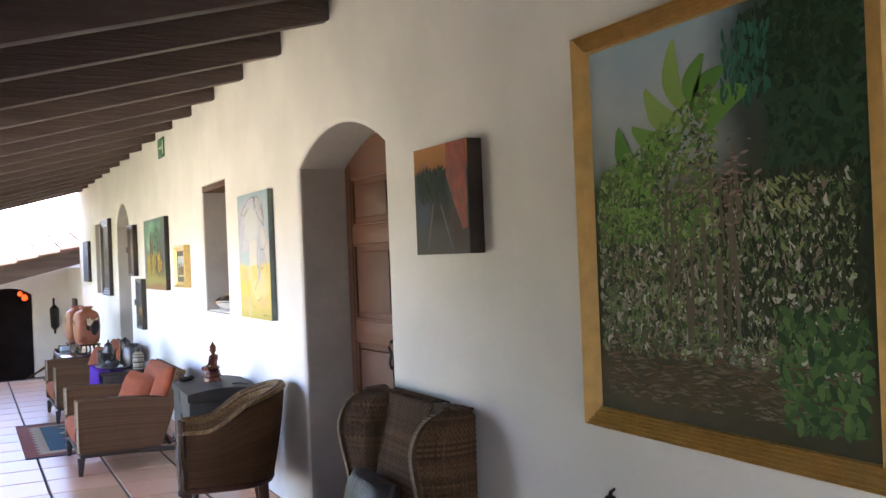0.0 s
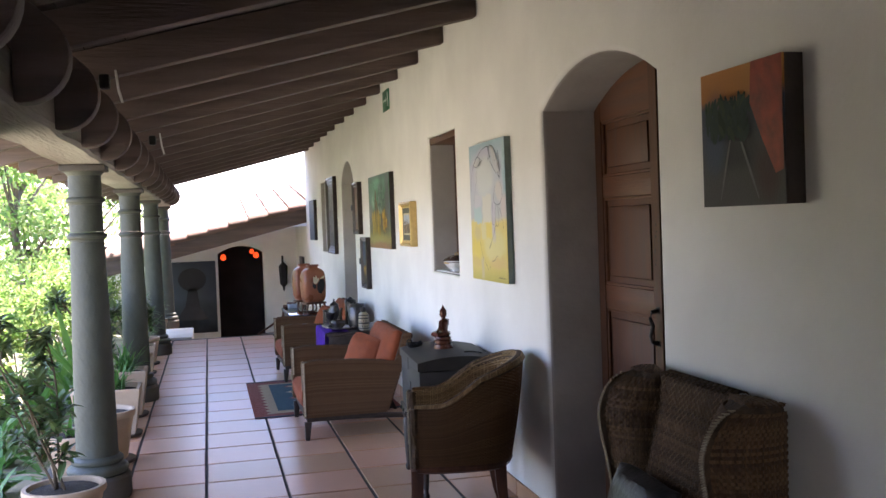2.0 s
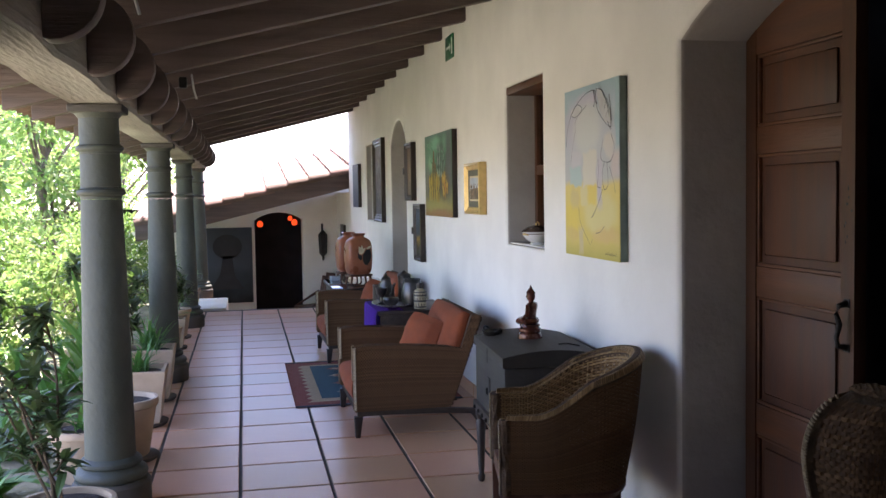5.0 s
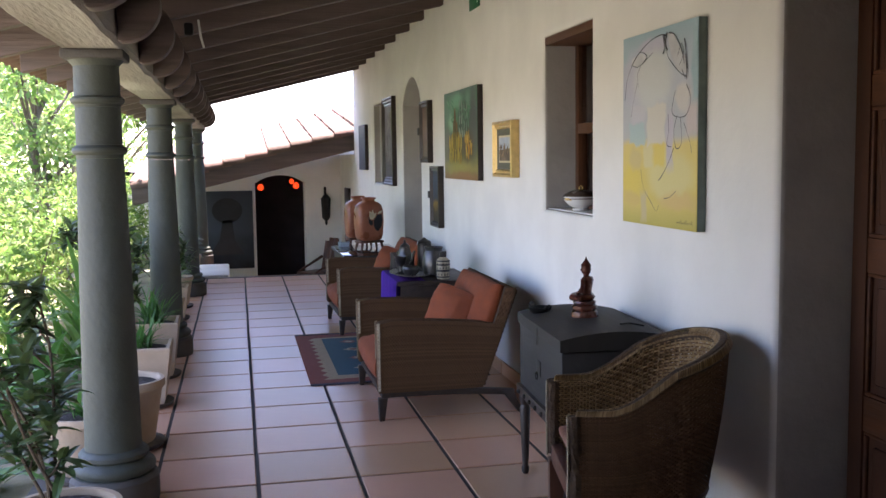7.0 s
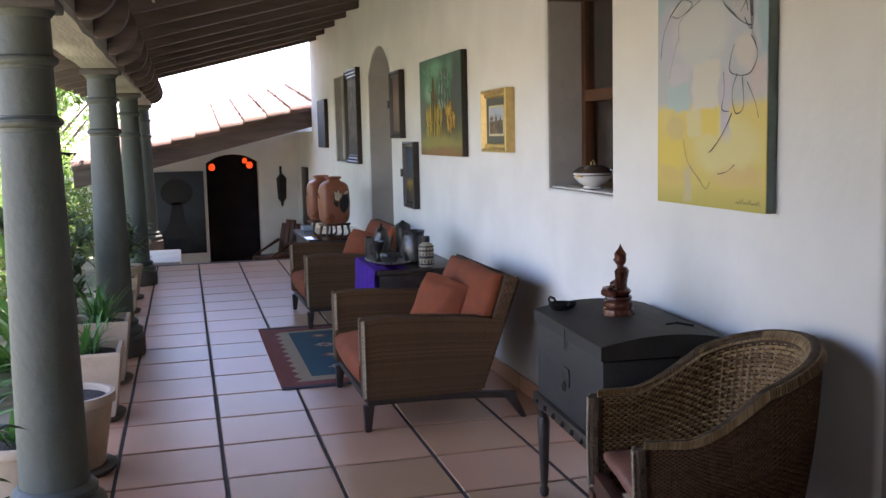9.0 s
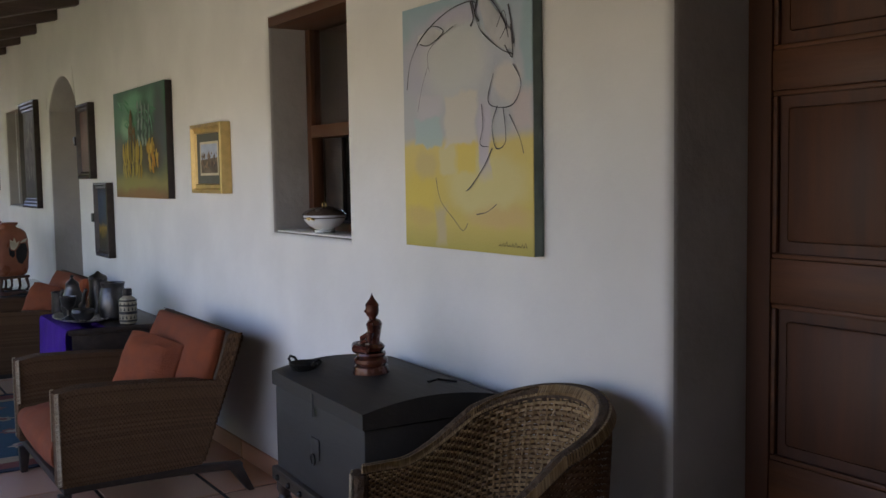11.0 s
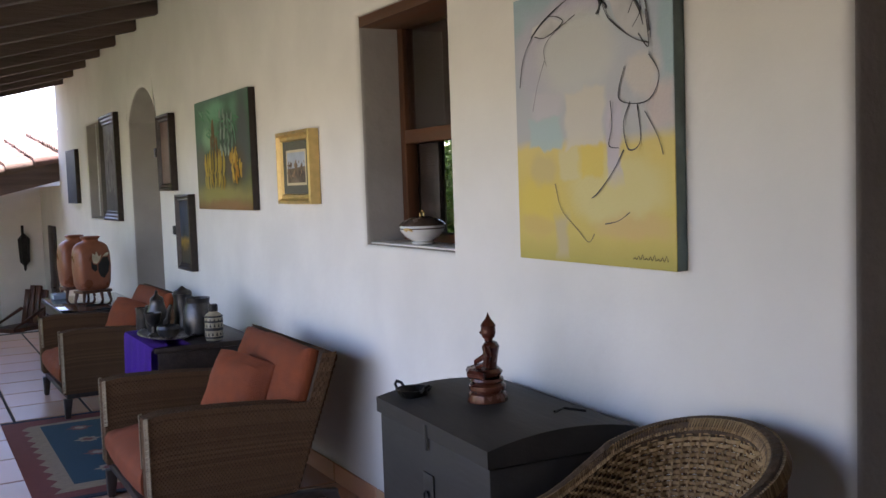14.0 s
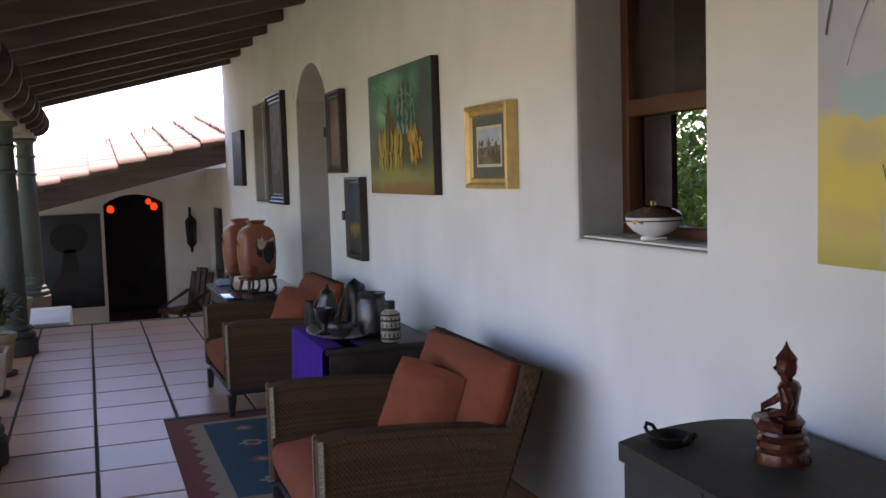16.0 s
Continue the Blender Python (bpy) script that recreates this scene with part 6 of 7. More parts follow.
# side table with the violet cloth
TABLE_Z = 0.64
s = thing("side_table", "dark wooden side table between the armchairs", "table", (1.36, 9.47, 0))
part("top", boxm(0.0, 0.58, 0.0, 0.76, TABLE_Z - 0.03, TABLE_Z, bevel=0.005), DARKWOOD, s)
part("front_drawer", boxm(0.02, 0.56, 0.02, 0.74, TABLE_Z - 0.20, TABLE_Z - 0.031, bevel=0.005), DARKWOOD, s)
for lx in (0.02, 0.50):
    for ly in (0.02, 0.68):
        part("leg", boxm(lx, lx + 0.06, ly, ly + 0.06, 0.0, TABLE_Z - 0.201, bevel=0.006), DARKWOOD, s)
bm = bmesh.new()
rows = []
for i in range(17):
    y = 0.01 + 0.74 * i / 16
    row = []
    for k, (x, z) in enumerate([(0.20, 0.004), (0.16, 0.005), (0.09, 0.005), (0.03, 0.006), (-0.006, 0.002), (-0.012, -0.02), (-0.014, -0.15), (-0.018, -0.29)]):
        fold = 0.006 * math.sin(i * 1.7) * max(0, k - 4) / 3
        row.append(bm.verts.new((x + fold - 0.003 * max(0, k - 4), y, z)))
    rows.append(row)
for a, b_ in zip(rows, rows[1:]):
    for k in range(7):
        bm.faces.new((a[k], a[k + 1], b_[k + 1], b_[k]))
r = bmesh.ops.solidify(bm, geom=bm.faces[:], thickness=0.003)
bmesh.ops.recalc_face_normals(bm, faces=bm.faces[:])
cl = mesh_object("table_cloth", bm, PURPLE)
cl.matrix_basis = pose(1.36, 9.47, TABLE_Z + 0.001)
tagged(cl, "violet cloth hanging over the front of the side table", "cloth")
TZ = TABLE_Z + 0.0075


def tray():
    t = thing("tray", "oval patterned silver tray on the violet cloth", "tray", (1.53, 9.90, TZ), 0)
    part("plate", lathe([(0.17, 0.0), (0.18, 0.004), (0.20, 0.012), (0.205, 0.014), (0.20, 0.0155), (0.175, 0.007), (0.01, 0.006)], 40, squash=(0.75, 1.3)), SILVER, t)
    bm = bmesh.new()
    for i in range(44):
        a = 2 * math.pi * i / 44
        lathe([(0.008, 0), (0.009, 0.004), (0.004, 0.008)], 6, (0.205 * 0.75 * math.cos(a), 0.205 * 1.3 * math.sin(a), 0.012), bm=bm)
    part("beaded_rim", bm, SILVER, t)


tray()


def jug(name, label, place, prof, handle, spout=None, lid=None, turn=0, material=PEWTER):
    j = thing(name, label, "jug", place, turn, group="metal vessels on the side table")
    j.scale = (1.14, 1.14, 1.14)
    part("body", lathe(prof, 28), material, j)
    if handle:
        part("handle", tube(handle, 0.008, 8), material, j)
    if spout:
        part("spout", tube(spout, [0.016, 0.012, 0.010, 0.009][:len(spout)], 8), material, j)
    if lid:
        part("lid", lathe(lid, 24), material, j)
    return j


TT = TZ + 0.008
jug("mug", "dark pewter mug on the tray", (1.46, 10.17, TT), [(0.04, 0), (0.043, 0.01), (0.040, 0.10), (0.043, 0.115), (0.039, 0.115), (0.036, 0.02), (0.002, 0.018)], [(0, 0.040, 0.09), (0, 0.075, 0.088), (0, 0.085, 0.06), (0, 0.072, 0.03), (0, 0.042, 0.028)])
jug("coffee_pot", "tarnished pewter coffee pot with a curved spout", (1.50, 9.99, TT), [(0.046, 0), (0.052, 0.01), (0.062, 0.05), (0.058, 0.09), (0.040, 0.135), (0.034, 0.16), (0.036, 0.166)], [(0, 0.04, 0.13), (0, 0.085, 0.13), (0, 0.10, 0.09), (0, 0.085, 0.05), (0, 0.06, 0.04)],
    [(0, -0.055, 0.05), (0, -0.085, 0.075), (0, -0.095, 0.12), (0, -0.112, 0.145)], [(0.036, 0.1665), (0.030, 0.180), (0.014, 0.19), (0.006, 0.20), (0.009, 0.21), (0.001, 0.218)], 25)
jug("goblet", "small pewter goblet on the tray", (1.44, 9.83, TT), [(0.035, 0), (0.030, 0.008), (0.010, 0.020), (0.010, 0.05), (0.034, 0.075), (0.042, 0.12), (0.038, 0.12), (0.030, 0.08), (0.002, 0.07)], None)
jug("large_jug", "large dark pewter jug with a wide handle", (1.68, 9.76, TZ), [(0.055, 0), (0.070, 0.015), (0.078, 0.07), (0.070, 0.13), (0.056, 0.165), (0.062, 0.19), (0.058, 0.19), (0.050, 0.165), (0.002, 0.15)], [(0, 0.056, 0.175), (0, 0.10, 0.17), (0, 0.115, 0.11), (0, 0.10, 0.06), (0, 0.074, 0.05)], None, None, 20)
jug("tall_flagon", "tall dark flagon with a lid", (1.66, 10.03, TT), [(0.05, 0), (0.055, 0.012), (0.046, 0.05), (0.046, 0.16), (0.050, 0.185)], [(0, -0.048, 0.165), (0, -0.085, 0.15), (0, -0.088, 0.09), (0, -0.05, 0.05)], None, [(0.051, 0.1855), (0.044, 0.20), (0.020, 0.212), (0.004, 0.225)], 60)
jug("sugar_bowl", "low dark metal bowl on the tray", (1.50, 9.73, TT), [(0.03, 0), (0.050, 0.02), (0.058, 0.045), (0.052, 0.06), (0.046, 0.058), (0.002, 0.03)], None)

bt = thing("patterned_bottle", "small cream bottle with black geometric bands on the side table", "bottle", (1.70, 9.52, TZ), 15)
part("body", lathe([(0.044, 0), (0.048, 0.008), (0.050, 0.06), (0.049, 0.12), (0.042, 0.145), (0.026, 0.155), (0.024, 0.160)], 28), mat("grey_cream_slip", (0.27, 0.24, 0.17), 0.5, var=0.3, scale=30, bump=0.1), bt)
part("cap", lathe([(0.0245, 0.1605), (0.026, 0.165), (0.026, 0.195), (0.022, 0.20)], 20), BLACKP, bt, "black stopper")
for z, w in ((0.012, 0.010), (0.055, 0.016), (0.10, 0.010), (0.128, 0.008)):
    part("band", lathe([(0.0495, z), (0.0515, z + 0.001), (0.0515, z + w), (0.0495, z + w + 0.001)], 28), BLACKP, bt)
bm = bmesh.new()
for i in range(14):
    for z in (0.028, 0.076, 0.104):
        a = 2 * math.pi * (i + (z > 0.05) * 0.5) / 14
        q = [(a - 0.12, z), (a + 0.12, z), (a, z + 0.022)]
        bm.faces.new([bm.verts.new((0.0512 * math.cos(x), 0.0512 * math.sin(x), y)) for x, y in q])
part("triangle_pattern", bm, BLACKP, bt, smooth=False)


# long low table with the painted jars
JZ = 0.555
s = thing("low_table", "long dark table with a glass top under the clay jars", "table", (1.27, 12.28, 0))
part("top", boxm(0.0, 0.66, 0.0, 1.33, JZ - 0.04, JZ - 0.006, bevel=0.006), DARKWOOD, s)
part("glass_plate", boxm(0.01, 0.65, 0.01, 1.32, JZ - 0.0055, JZ, bevel=0.002), mat("dark_glass_top", (0.02, 0.03, 0.035), 0.06, var=0.1, scale=4, bump=0), s, "dark polished glass plate")
part("apron", boxm(0.03, 0.63, 0.03, 1.30, JZ - 0.13, JZ - 0.041, bevel=0.004), DARKWOOD, s)
for lx in (0.03, 0.57):
    for ly in (0.03, 1.24):
        part("leg", boxm(lx, lx + 0.06, ly, ly + 0.06, 0, JZ - 0.131, bevel=0.006), DARKWOOD, s)


def flask(place, turn, scale=1.0):
    """A flat-sided clay jar in a four-legged wooden stand."""
    j = thing("clay_jar", "burnished terracotta jar with a painted motif, in a small wooden stand", "jar", place, turn, group="painted clay jars")
    bm = bmesh.new()
    rings = []
    n = 28
    for z, w, d in ((0.10, 0.105, 0.07), (0.115, 0.125, 0.085), (0.16, 0.140, 0.095), (0.30, 0.150, 0.10), (0.42, 0.145, 0.095), (0.475, 0.130, 0.085), (0.505, 0.095, 0.066), (0.518, 0.062, 0.05), (0.530, 0.056, 0.046), (0.545, 0.070, 0.058), (0.556, 0.074, 0.062), (0.560, 0.066, 0.054), (0.54, 0.045, 0.036)):
        ring = []
        for i in range(n):
            a = 2 * math.pi * i / n
            ca, sa = math.cos(a), math.sin(a)
            e = 0.42
            ring.append(bm.verts.new((d * math.copysign(abs(ca) ** e, ca), w * math.copysign(abs(sa) ** e, sa), z)))
        rings.append(ring)
    for a, b_ in zip(rings, rings[1:]):
        for i in range(n):
            bm.faces.new((a[i], a[(i + 1) % n], b_[(i + 1) % n], b_[i]))
    bm.faces.new(list(reversed(rings[0])))
    bm.faces.new(rings[-1])
    body = part("body", bm, TERRA, j)
    for nm, m_, pts in (("pale_motif", CREAM, [(-0.03, 0.335), (0.0, 0.325), (0.03, 0.36), (0.045, 0.40), (0.02, 0.385), (0.0, 0.43), (-0.01, 0.40), (-0.035, 0.415), (-0.04, 0.37)]), ("pale_motif", CREAM, [(0.055, 0.385), (0.10, 0.39), (0.115, 0.42), (0.08, 0.41)]), ("dark_motif", BLACKP, [(0.01, 0.318), (0.03, 0.34), (0.055, 0.378), (0.10, 0.38), (0.115, 0.32), (0.10, 0.25), (0.06, 0.20), (0.03, 0.215), (0.01, 0.26)]), ("dark_motif", BLACKP, [(-0.05, 0.355), (-0.05, 0.29), (-0.02, 0.26), (0.0, 0.275), (0.0, 0.315), (-0.035, 0.325)])):
        bm = bmesh.new()
        bm.faces.new([bm.verts.new((-0.1015, -u, v)) for u, v in pts])
        r = bmesh.ops.extrude_face_region(bm, geom=bm.faces[:])
        for v in r["geom"]:
            if isinstance(v, bmesh.types.BMVert):
                v.co.x += 0.006
        bmesh.ops.recalc_face_normals(bm, faces=bm.faces[:])
        part(nm, bm, m_, body, smooth=False)
    st = part("stand", boxm(-0.085, 0.085, -0.135, 0.135, 0.075, 0.099, bevel=0.005), REDWOOD, j, "small reddish wooden stand")
    for sx in (-1, 1):
        for sy in (-1, 1):
            part("stand_leg", tube([(sx * 0.065, sy * 0.11, 0.0749), (sx * 0.075, sy * 0.125, 0.0)], [0.016, 0.011], 8), REDWOOD, st)
    return j


flask((1.62, 12.98, JZ), 108)
flask((1.56, 13.44, JZ), 102)
bx = thing("small_box", "small pale blue box on the low table", "box", (1.40, 13.42, JZ), 8)
part("base", boxm(-0.06, 0.06, -0.05, 0.05, 0, 0.035, bevel=0.004), mat("pale_blue_card", (0.30, 0.36, 0.42), 0.6, var=0.1, scale=10, bump=0.05), bx)
part("lid", boxm(-0.062, 0.062, -0.052, 0.052, 0.0355, 0.05, bevel=0.004), mat("pale_blue_card_lid", (0.33, 0.39, 0.45), 0.6, var=0.1, scale=10, bump=0.05), bx)


# kilim rug
def rug():
    r = thing("rug", "flat kilim rug, dark teal field, rust and cream zigzag border", "rug", (0.70, 9.19, 0.0))
    W, L = 1.25, 1.84
    wool = lambda n, c: mat(n, c, 0.95, var=0.18, scale=25, bump=0.5, bump_scale=160, stretch=(1, 4, 1))
    part("red_border", boxm(0, W, 0, L, 0.0005, 0.007, bevel=0.002), wool("rust_wool", (0.20, 0.055, 0.04)), r)
    part("dark_edge", boxm(0.0, W, -0.05, -0.0005, 0.0005, 0.007, bevel=0.002), wool("navy_wool", (0.025, 0.03, 0.045)), r)
    part("dark_edge", boxm(0.0, W, L + 0.0005, L + 0.05, 0.0005, 0.007, bevel=0.002), wool("navy_wool_end", (0.025, 0.03, 0.045)), r)
    cream = wool("cream_wool", (0.36, 0.27, 0.17))
    teal = wool("teal_wool", (0.022, 0.065, 0.085))

    def zig(x0, y0, x1, y1, z, tooth, m_, name):
        bm = bmesh.new()
        pts = []
        n = 22
        for i in range(n):
            y = y0 + (y1 - y0) * i / n
            pts.append((x0 + (tooth if i % 2 else 0), y))
        for i in range(n):
            y = y1 - (y1 - y0) * i / n
            pts.append((x1 - (tooth if i % 2 else 0), y))
        f = bm.faces.new([bm.verts.new((x, y, z)) for x, y in pts])
        e = bmesh.ops.extrude_face_region(bm, geom=[f])
        for v in e["geom"]:
            if isinstance(v, bmesh.types.BMVert):
                v.co.z -= 0.0012
        bmesh.ops.recalc_face_normals(bm, faces=bm.faces[:])
        bmesh.ops.triangulate(bm, faces=bm.faces[:])
        return part(name, bm, m_, r, smooth=False)
    zig(0.10, 0.09, W - 0.10, L - 0.09, 0.0086, 0.045, cream, "cream_zigzag")
    part("teal_field", boxm(0.21, W - 0.21, 0.21, L - 0.21, 0.0072, 0.0102, bevel=0.001), teal, r)

    def motif(cx, cy, s, m_, z, name):
        bm = bmesh.new()
        pts = [(1, 0), (0.5, 0.25), (0.55, 0.6), (0.2, 0.5), (0, 0.8), (-0.2, 0.5), (-0.55, 0.6), (-0.5, 0.25), (-1, 0), (-0.5, -0.25), (-0.55, -0.6), (-0.2, -0.5), (0, -0.8), (0.2, -0.5), (0.55, -0.6), (0.5, -0.25)]
        bm.faces.new([bm.verts.new((cx + s * x, cy + s * y, z)) for x, y in pts])
        bmesh.ops.triangulate(bm, faces=bm.faces[:])
        part(name, bm, m_, r, smooth=False)
    rust2 = wool("rust_motif_wool", (0.22, 0.08, 0.06))
    cream2 = wool("cream_motif_wool", (0.38, 0.30, 0.21))
    for k, (cx, cy) in enumerate(((0.42, 0.42), (0.42, 0.78), (0.42, 1.12), (0.42, 1.45), (0.82, 0.6), (0.82, 0.95), (0.82, 1.3))):
        motif(cx, cy, 0.085, rust2 if k % 2 else cream2, 0.0106, "outer_motif")
        motif(cx, cy, 0.045, cream2 if k % 2 else rust2, 0.0109, "inner_motif")


rug()

# slim iron candle stand whose tip rises before the wall
cs = thing("candle_stand", "thin black iron candle stand against the wall", "candle stand", (1.93, 2.52, 0))
part("foot", lathe([(0.11, 0), (0.115, 0.008), (0.05, 0.02), (0.02, 0.03)], 20), IRON, cs)
part("rod", tube([(0, 0, 0.03), (0, 0, 0.86)], 0.008, 8), IRON, cs)
part("cup", lathe([(0.010, 0.86), (0.016, 0.865), (0.016, 0.89), (0.010, 0.895)], 14), IRON, cs)
part("hook", tube([(0, 0, 0.894), (0.0, -0.004, 0.905), (0.0, -0.022, 0.918)], [0.006, 0.006, 0.004], 8), IRON, cs)

# brackets of hidden lamps by the lintel
for xx, yy, zz in ((-0.06, 5.75, 2.21), (0.02, 8.25, 2.16)):
    l = thing("floodlight", "small black floodlight with a pale bracket under the rafters", "lamp", (xx, yy, zz), 0)
    part("housing", boxm(-0.02, 0.03, -0.03, 0.03, 0.05, 0.12, bevel=0.012), IRON, l)
    part("bracket", tube([(0.085, -0.055, -0.02), (0.07, -0.06, 0.04), (0.06, -0.055, 0.13)], 0.006, 6), WHITE_CABLE, l)

# ---- the far end ----
m_ = thing("dark_mural", "large dark painted panel with plain blue-grey shapes on the end wall", "painting", (-0.36, END_WALL_Y - 0.001, -0.36))
part("panel", boxm(0, 0.86, -0.03, -0.001, 0, 1.36, bevel=0.003), gradient_canvas("dark_mural_paint", [(0.0, (0.012, 0.014, 0.018)), (0.2, (0.03, 0.04, 0.05)), (0.5, (0.06, 0.075, 0.09)), (1.0, (0.05, 0.06, 0.075))], 3, 0.5, 1.36), m_)
for nm, pts in (("dark_crown", oval(0.42, 1.02, 0.26, 0.22)), ("dark_trunk", [(0.34, 0.86), (0.50, 0.86), (0.54, 0.5), (0.70, 0.25), (0.10, 0.25), (0.28, 0.52)])):
    bm = bmesh.new()
    bm.faces.new([bm.verts.new((u, -0.0312, v)) for u, v in pts])
    bmesh.ops.recalc_face_normals(bm, faces=bm.faces[:])
    part(nm, bm, mat(nm + "_paint", (0.014, 0.016, 0.02), 0.5, var=0.3, scale=6, bump=0.05), m_, smooth=False)

for x, z in ((0.66, 0.98), (1.30, 1.0), (1.22, 1.09)):
    l = thing("hanging_lamp", "small amber glass lamp hanging glowing in the dark doorway", "lamp", (x, END_WALL_Y + 0.62, z), 0, group="amber lamps in the doorway")
    k = 0.78 if z < 1.05 else 0.62
    part("shade", lathe([(0.03 * k, 0), (0.065 * k, 0.03 * k), (0.072 * k, 0.08 * k), (0.05 * k, 0.13 * k), (0.02 * k, 0.15 * k)], 18), LAMPGLOW, l, "glowing amber glass")
    part("cord", tube([(0, 0, 0.1501 * k), (0, 0, 2.6 - z)], 0.004, 6), IRON, l)

l = thing("wall_lantern", "black iron wall lantern with a pointed foot on the end wall", "lantern", (1.77, END_WALL_Y - 0.001, 0.42))
part("back_plate", boxm(-0.02, 0.02, -0.012, -0.001, 0.1, 0.62, bevel=0.003), IRON, l)
part("cage", lathe([(0.02, 0.02), (0.07, 0.08), (0.085, 0.42), (0.06, 0.45), (0.02, 0.50)], 6, (0, -0.12, 0)), IRON, l, smooth=False)
part("foot", lathe([(0.004, -0.06), (0.02, -0.03), (0.022, 0.019)], 8, (0, -0.12, 0)), IRON, l)
part("arm", tube([(0, -0.012, 0.55), (0, -0.08, 0.57), (0, -0.12, 0.50)], 0.01, 6), IRON, l)

d = thing("lower_door", "narrow dark wooden door on the lower wing wall", "door", (WALL_X - 0.001, 18.72, LOW_Z))
part("leaf", boxm(-0.04, -0.001, -0.30, 0.30, 0.0, 1.85, bevel=0.006), DARKWOOD, d)
part("rail", boxm(-0.048, -0.0405, -0.29, 0.29, 0.95, 1.05, bevel=0.004), DARKWOOD, d)
part("handle", tube([(-0.041, -0.22, 1.0), (-0.07, -0.22, 1.0), (-0.07, -0.16, 1.0)], 0.008, 6), IRON, d)

s = thing("slatted_chair", "brown wooden chair with a tall back on the lower floor", "chair", (1.62, 19.35, LOW_Z), 35)
part("seat", boxm(-0.35, 0.2, -0.24, 0.24, 0.36, 0.42, bevel=0.01), REDWOOD, s)
for i in range(4):
    y0 = -0.22 + i * 0.115
    part("back_slat", slab([(0.18, 0.421), (0.22, 0.421), (0.33, 0.98 - 0.06 * abs(i - 1.5)), (0.29, 1.0 - 0.06 * abs(i - 1.5))], y0, y0 + 0.10, bevel=0.004), REDWOOD, s)
for lx in (-0.32, 0.14):
    for ly in (-0.21, 0.17):
        part("leg", boxm(lx, lx + 0.05, ly, ly + 0.05, 0, 0.359, bevel=0.004), REDWOOD, s)
part("arm", slab([(-0.34, 0.421), (-0.30, 0.421), (0.22, 0.62), (0.20, 0.66)], -0.24, -0.20, bevel=0.004), REDWOOD, s)
part("arm", slab([(-0.34, 0.421), (-0.30, 0.421), (0.22, 0.62), (0.20, 0.66)], 0.20, 0.24, bevel=0.004), REDWOOD, s)


# ---- pots and plants ----
def leaf_blade(bm, base, direction, length, width, droop, n=5, up=Vector((0, 0, 1)), fold=0.25):
    """A strap leaf that arches over and tapers to a point."""
    d = direction.normalized()
    side = d.cross(up)
    if side.length < 0.05:
        side = Vector((1, 0, 0))
    side.normalize()
    rows = []
    p = base.copy()
    for i in range(n + 1):
        s = i / n
        w = width * (math.sin(math.pi * min(1, 0.18 + 0.82 * s)) ** 0.8) * 0.5
        nrm = side.cross(d).normalized()
        rows.append([bm.verts.new(p + side * w + nrm * w * fold), bm.verts.new(p), bm.verts.new(p - side * w + nrm * w * fold)])
        p = p + d * (length / n)
        d = (d + Vector((0, 0, -droop / n))).normalized()
    for a, b in zip(rows, rows[1:]):
        bm.faces.new((a[0], a[1], b[1], b[0]))
        bm.faces.new((a[1], a[2], b[2], b[1]))


def pot(place, r, h, kind="round", name="plant_pot", label="pale clay plant pot with dark soil on the veranda edge"):
    p = thing(name, label, "plant pot", place, random.uniform(0, 360) if kind == "round" else 0, group="clay pots along the columns")
    z0 = 0.028
    if kind == "round":
        prof = [(r * 0.66, z0), (r * 0.70, z0 + 0.01), (r * 0.93, z0 + h * 0.84), (r * 0.94, z0 + h * 0.85), (r * 1.0, z0 + h * 0.87), (r * 1.02, z0 + h * 0.93), (r * 1.0, z0 + h), (r * 0.90, z0 + h), (r * 0.87, z0 + h * 0.90)]
        part("body", lathe(prof, 28), POT, p)
    else:
        bm = bmesh.new()
        prof = [(r * 0.70, z0), (r * 0.74, z0 + 0.01), (r * 1.0, z0 + h * 0.97), (r * 0.98, z0 + h), (r * 0.86, z0 + h), (r * 0.84, z0 + h * 0.9)]
        lathe([(a * 1.35, b) for a, b in prof], 4, bm=bm)
        bmesh.ops.rotate(bm, cent=(0, 0, 0), matrix=Matrix.Rotation(math.pi / 4, 3, "Z"), verts=bm.verts[:])
        part("body", bm, POT, p, smooth=False)
    part("soil", lathe([(r * 0.85, z0 + h * 0.905), (r * 0.8, z0 + h * 0.93), (r * 0.4, z0 + h * 0.94), (0.004, z0 + h * 0.95)], 20), SOIL, p, "dark potting soil")
    part("saucer", lathe([(r * 0.80, 0.0), (r * 0.92, 0.004), (r * 0.97, 0.027), (r * 0.90, 0.027)], 26), SAUCER, p, "dark clay saucer")
    return p, z0 + h * 0.93


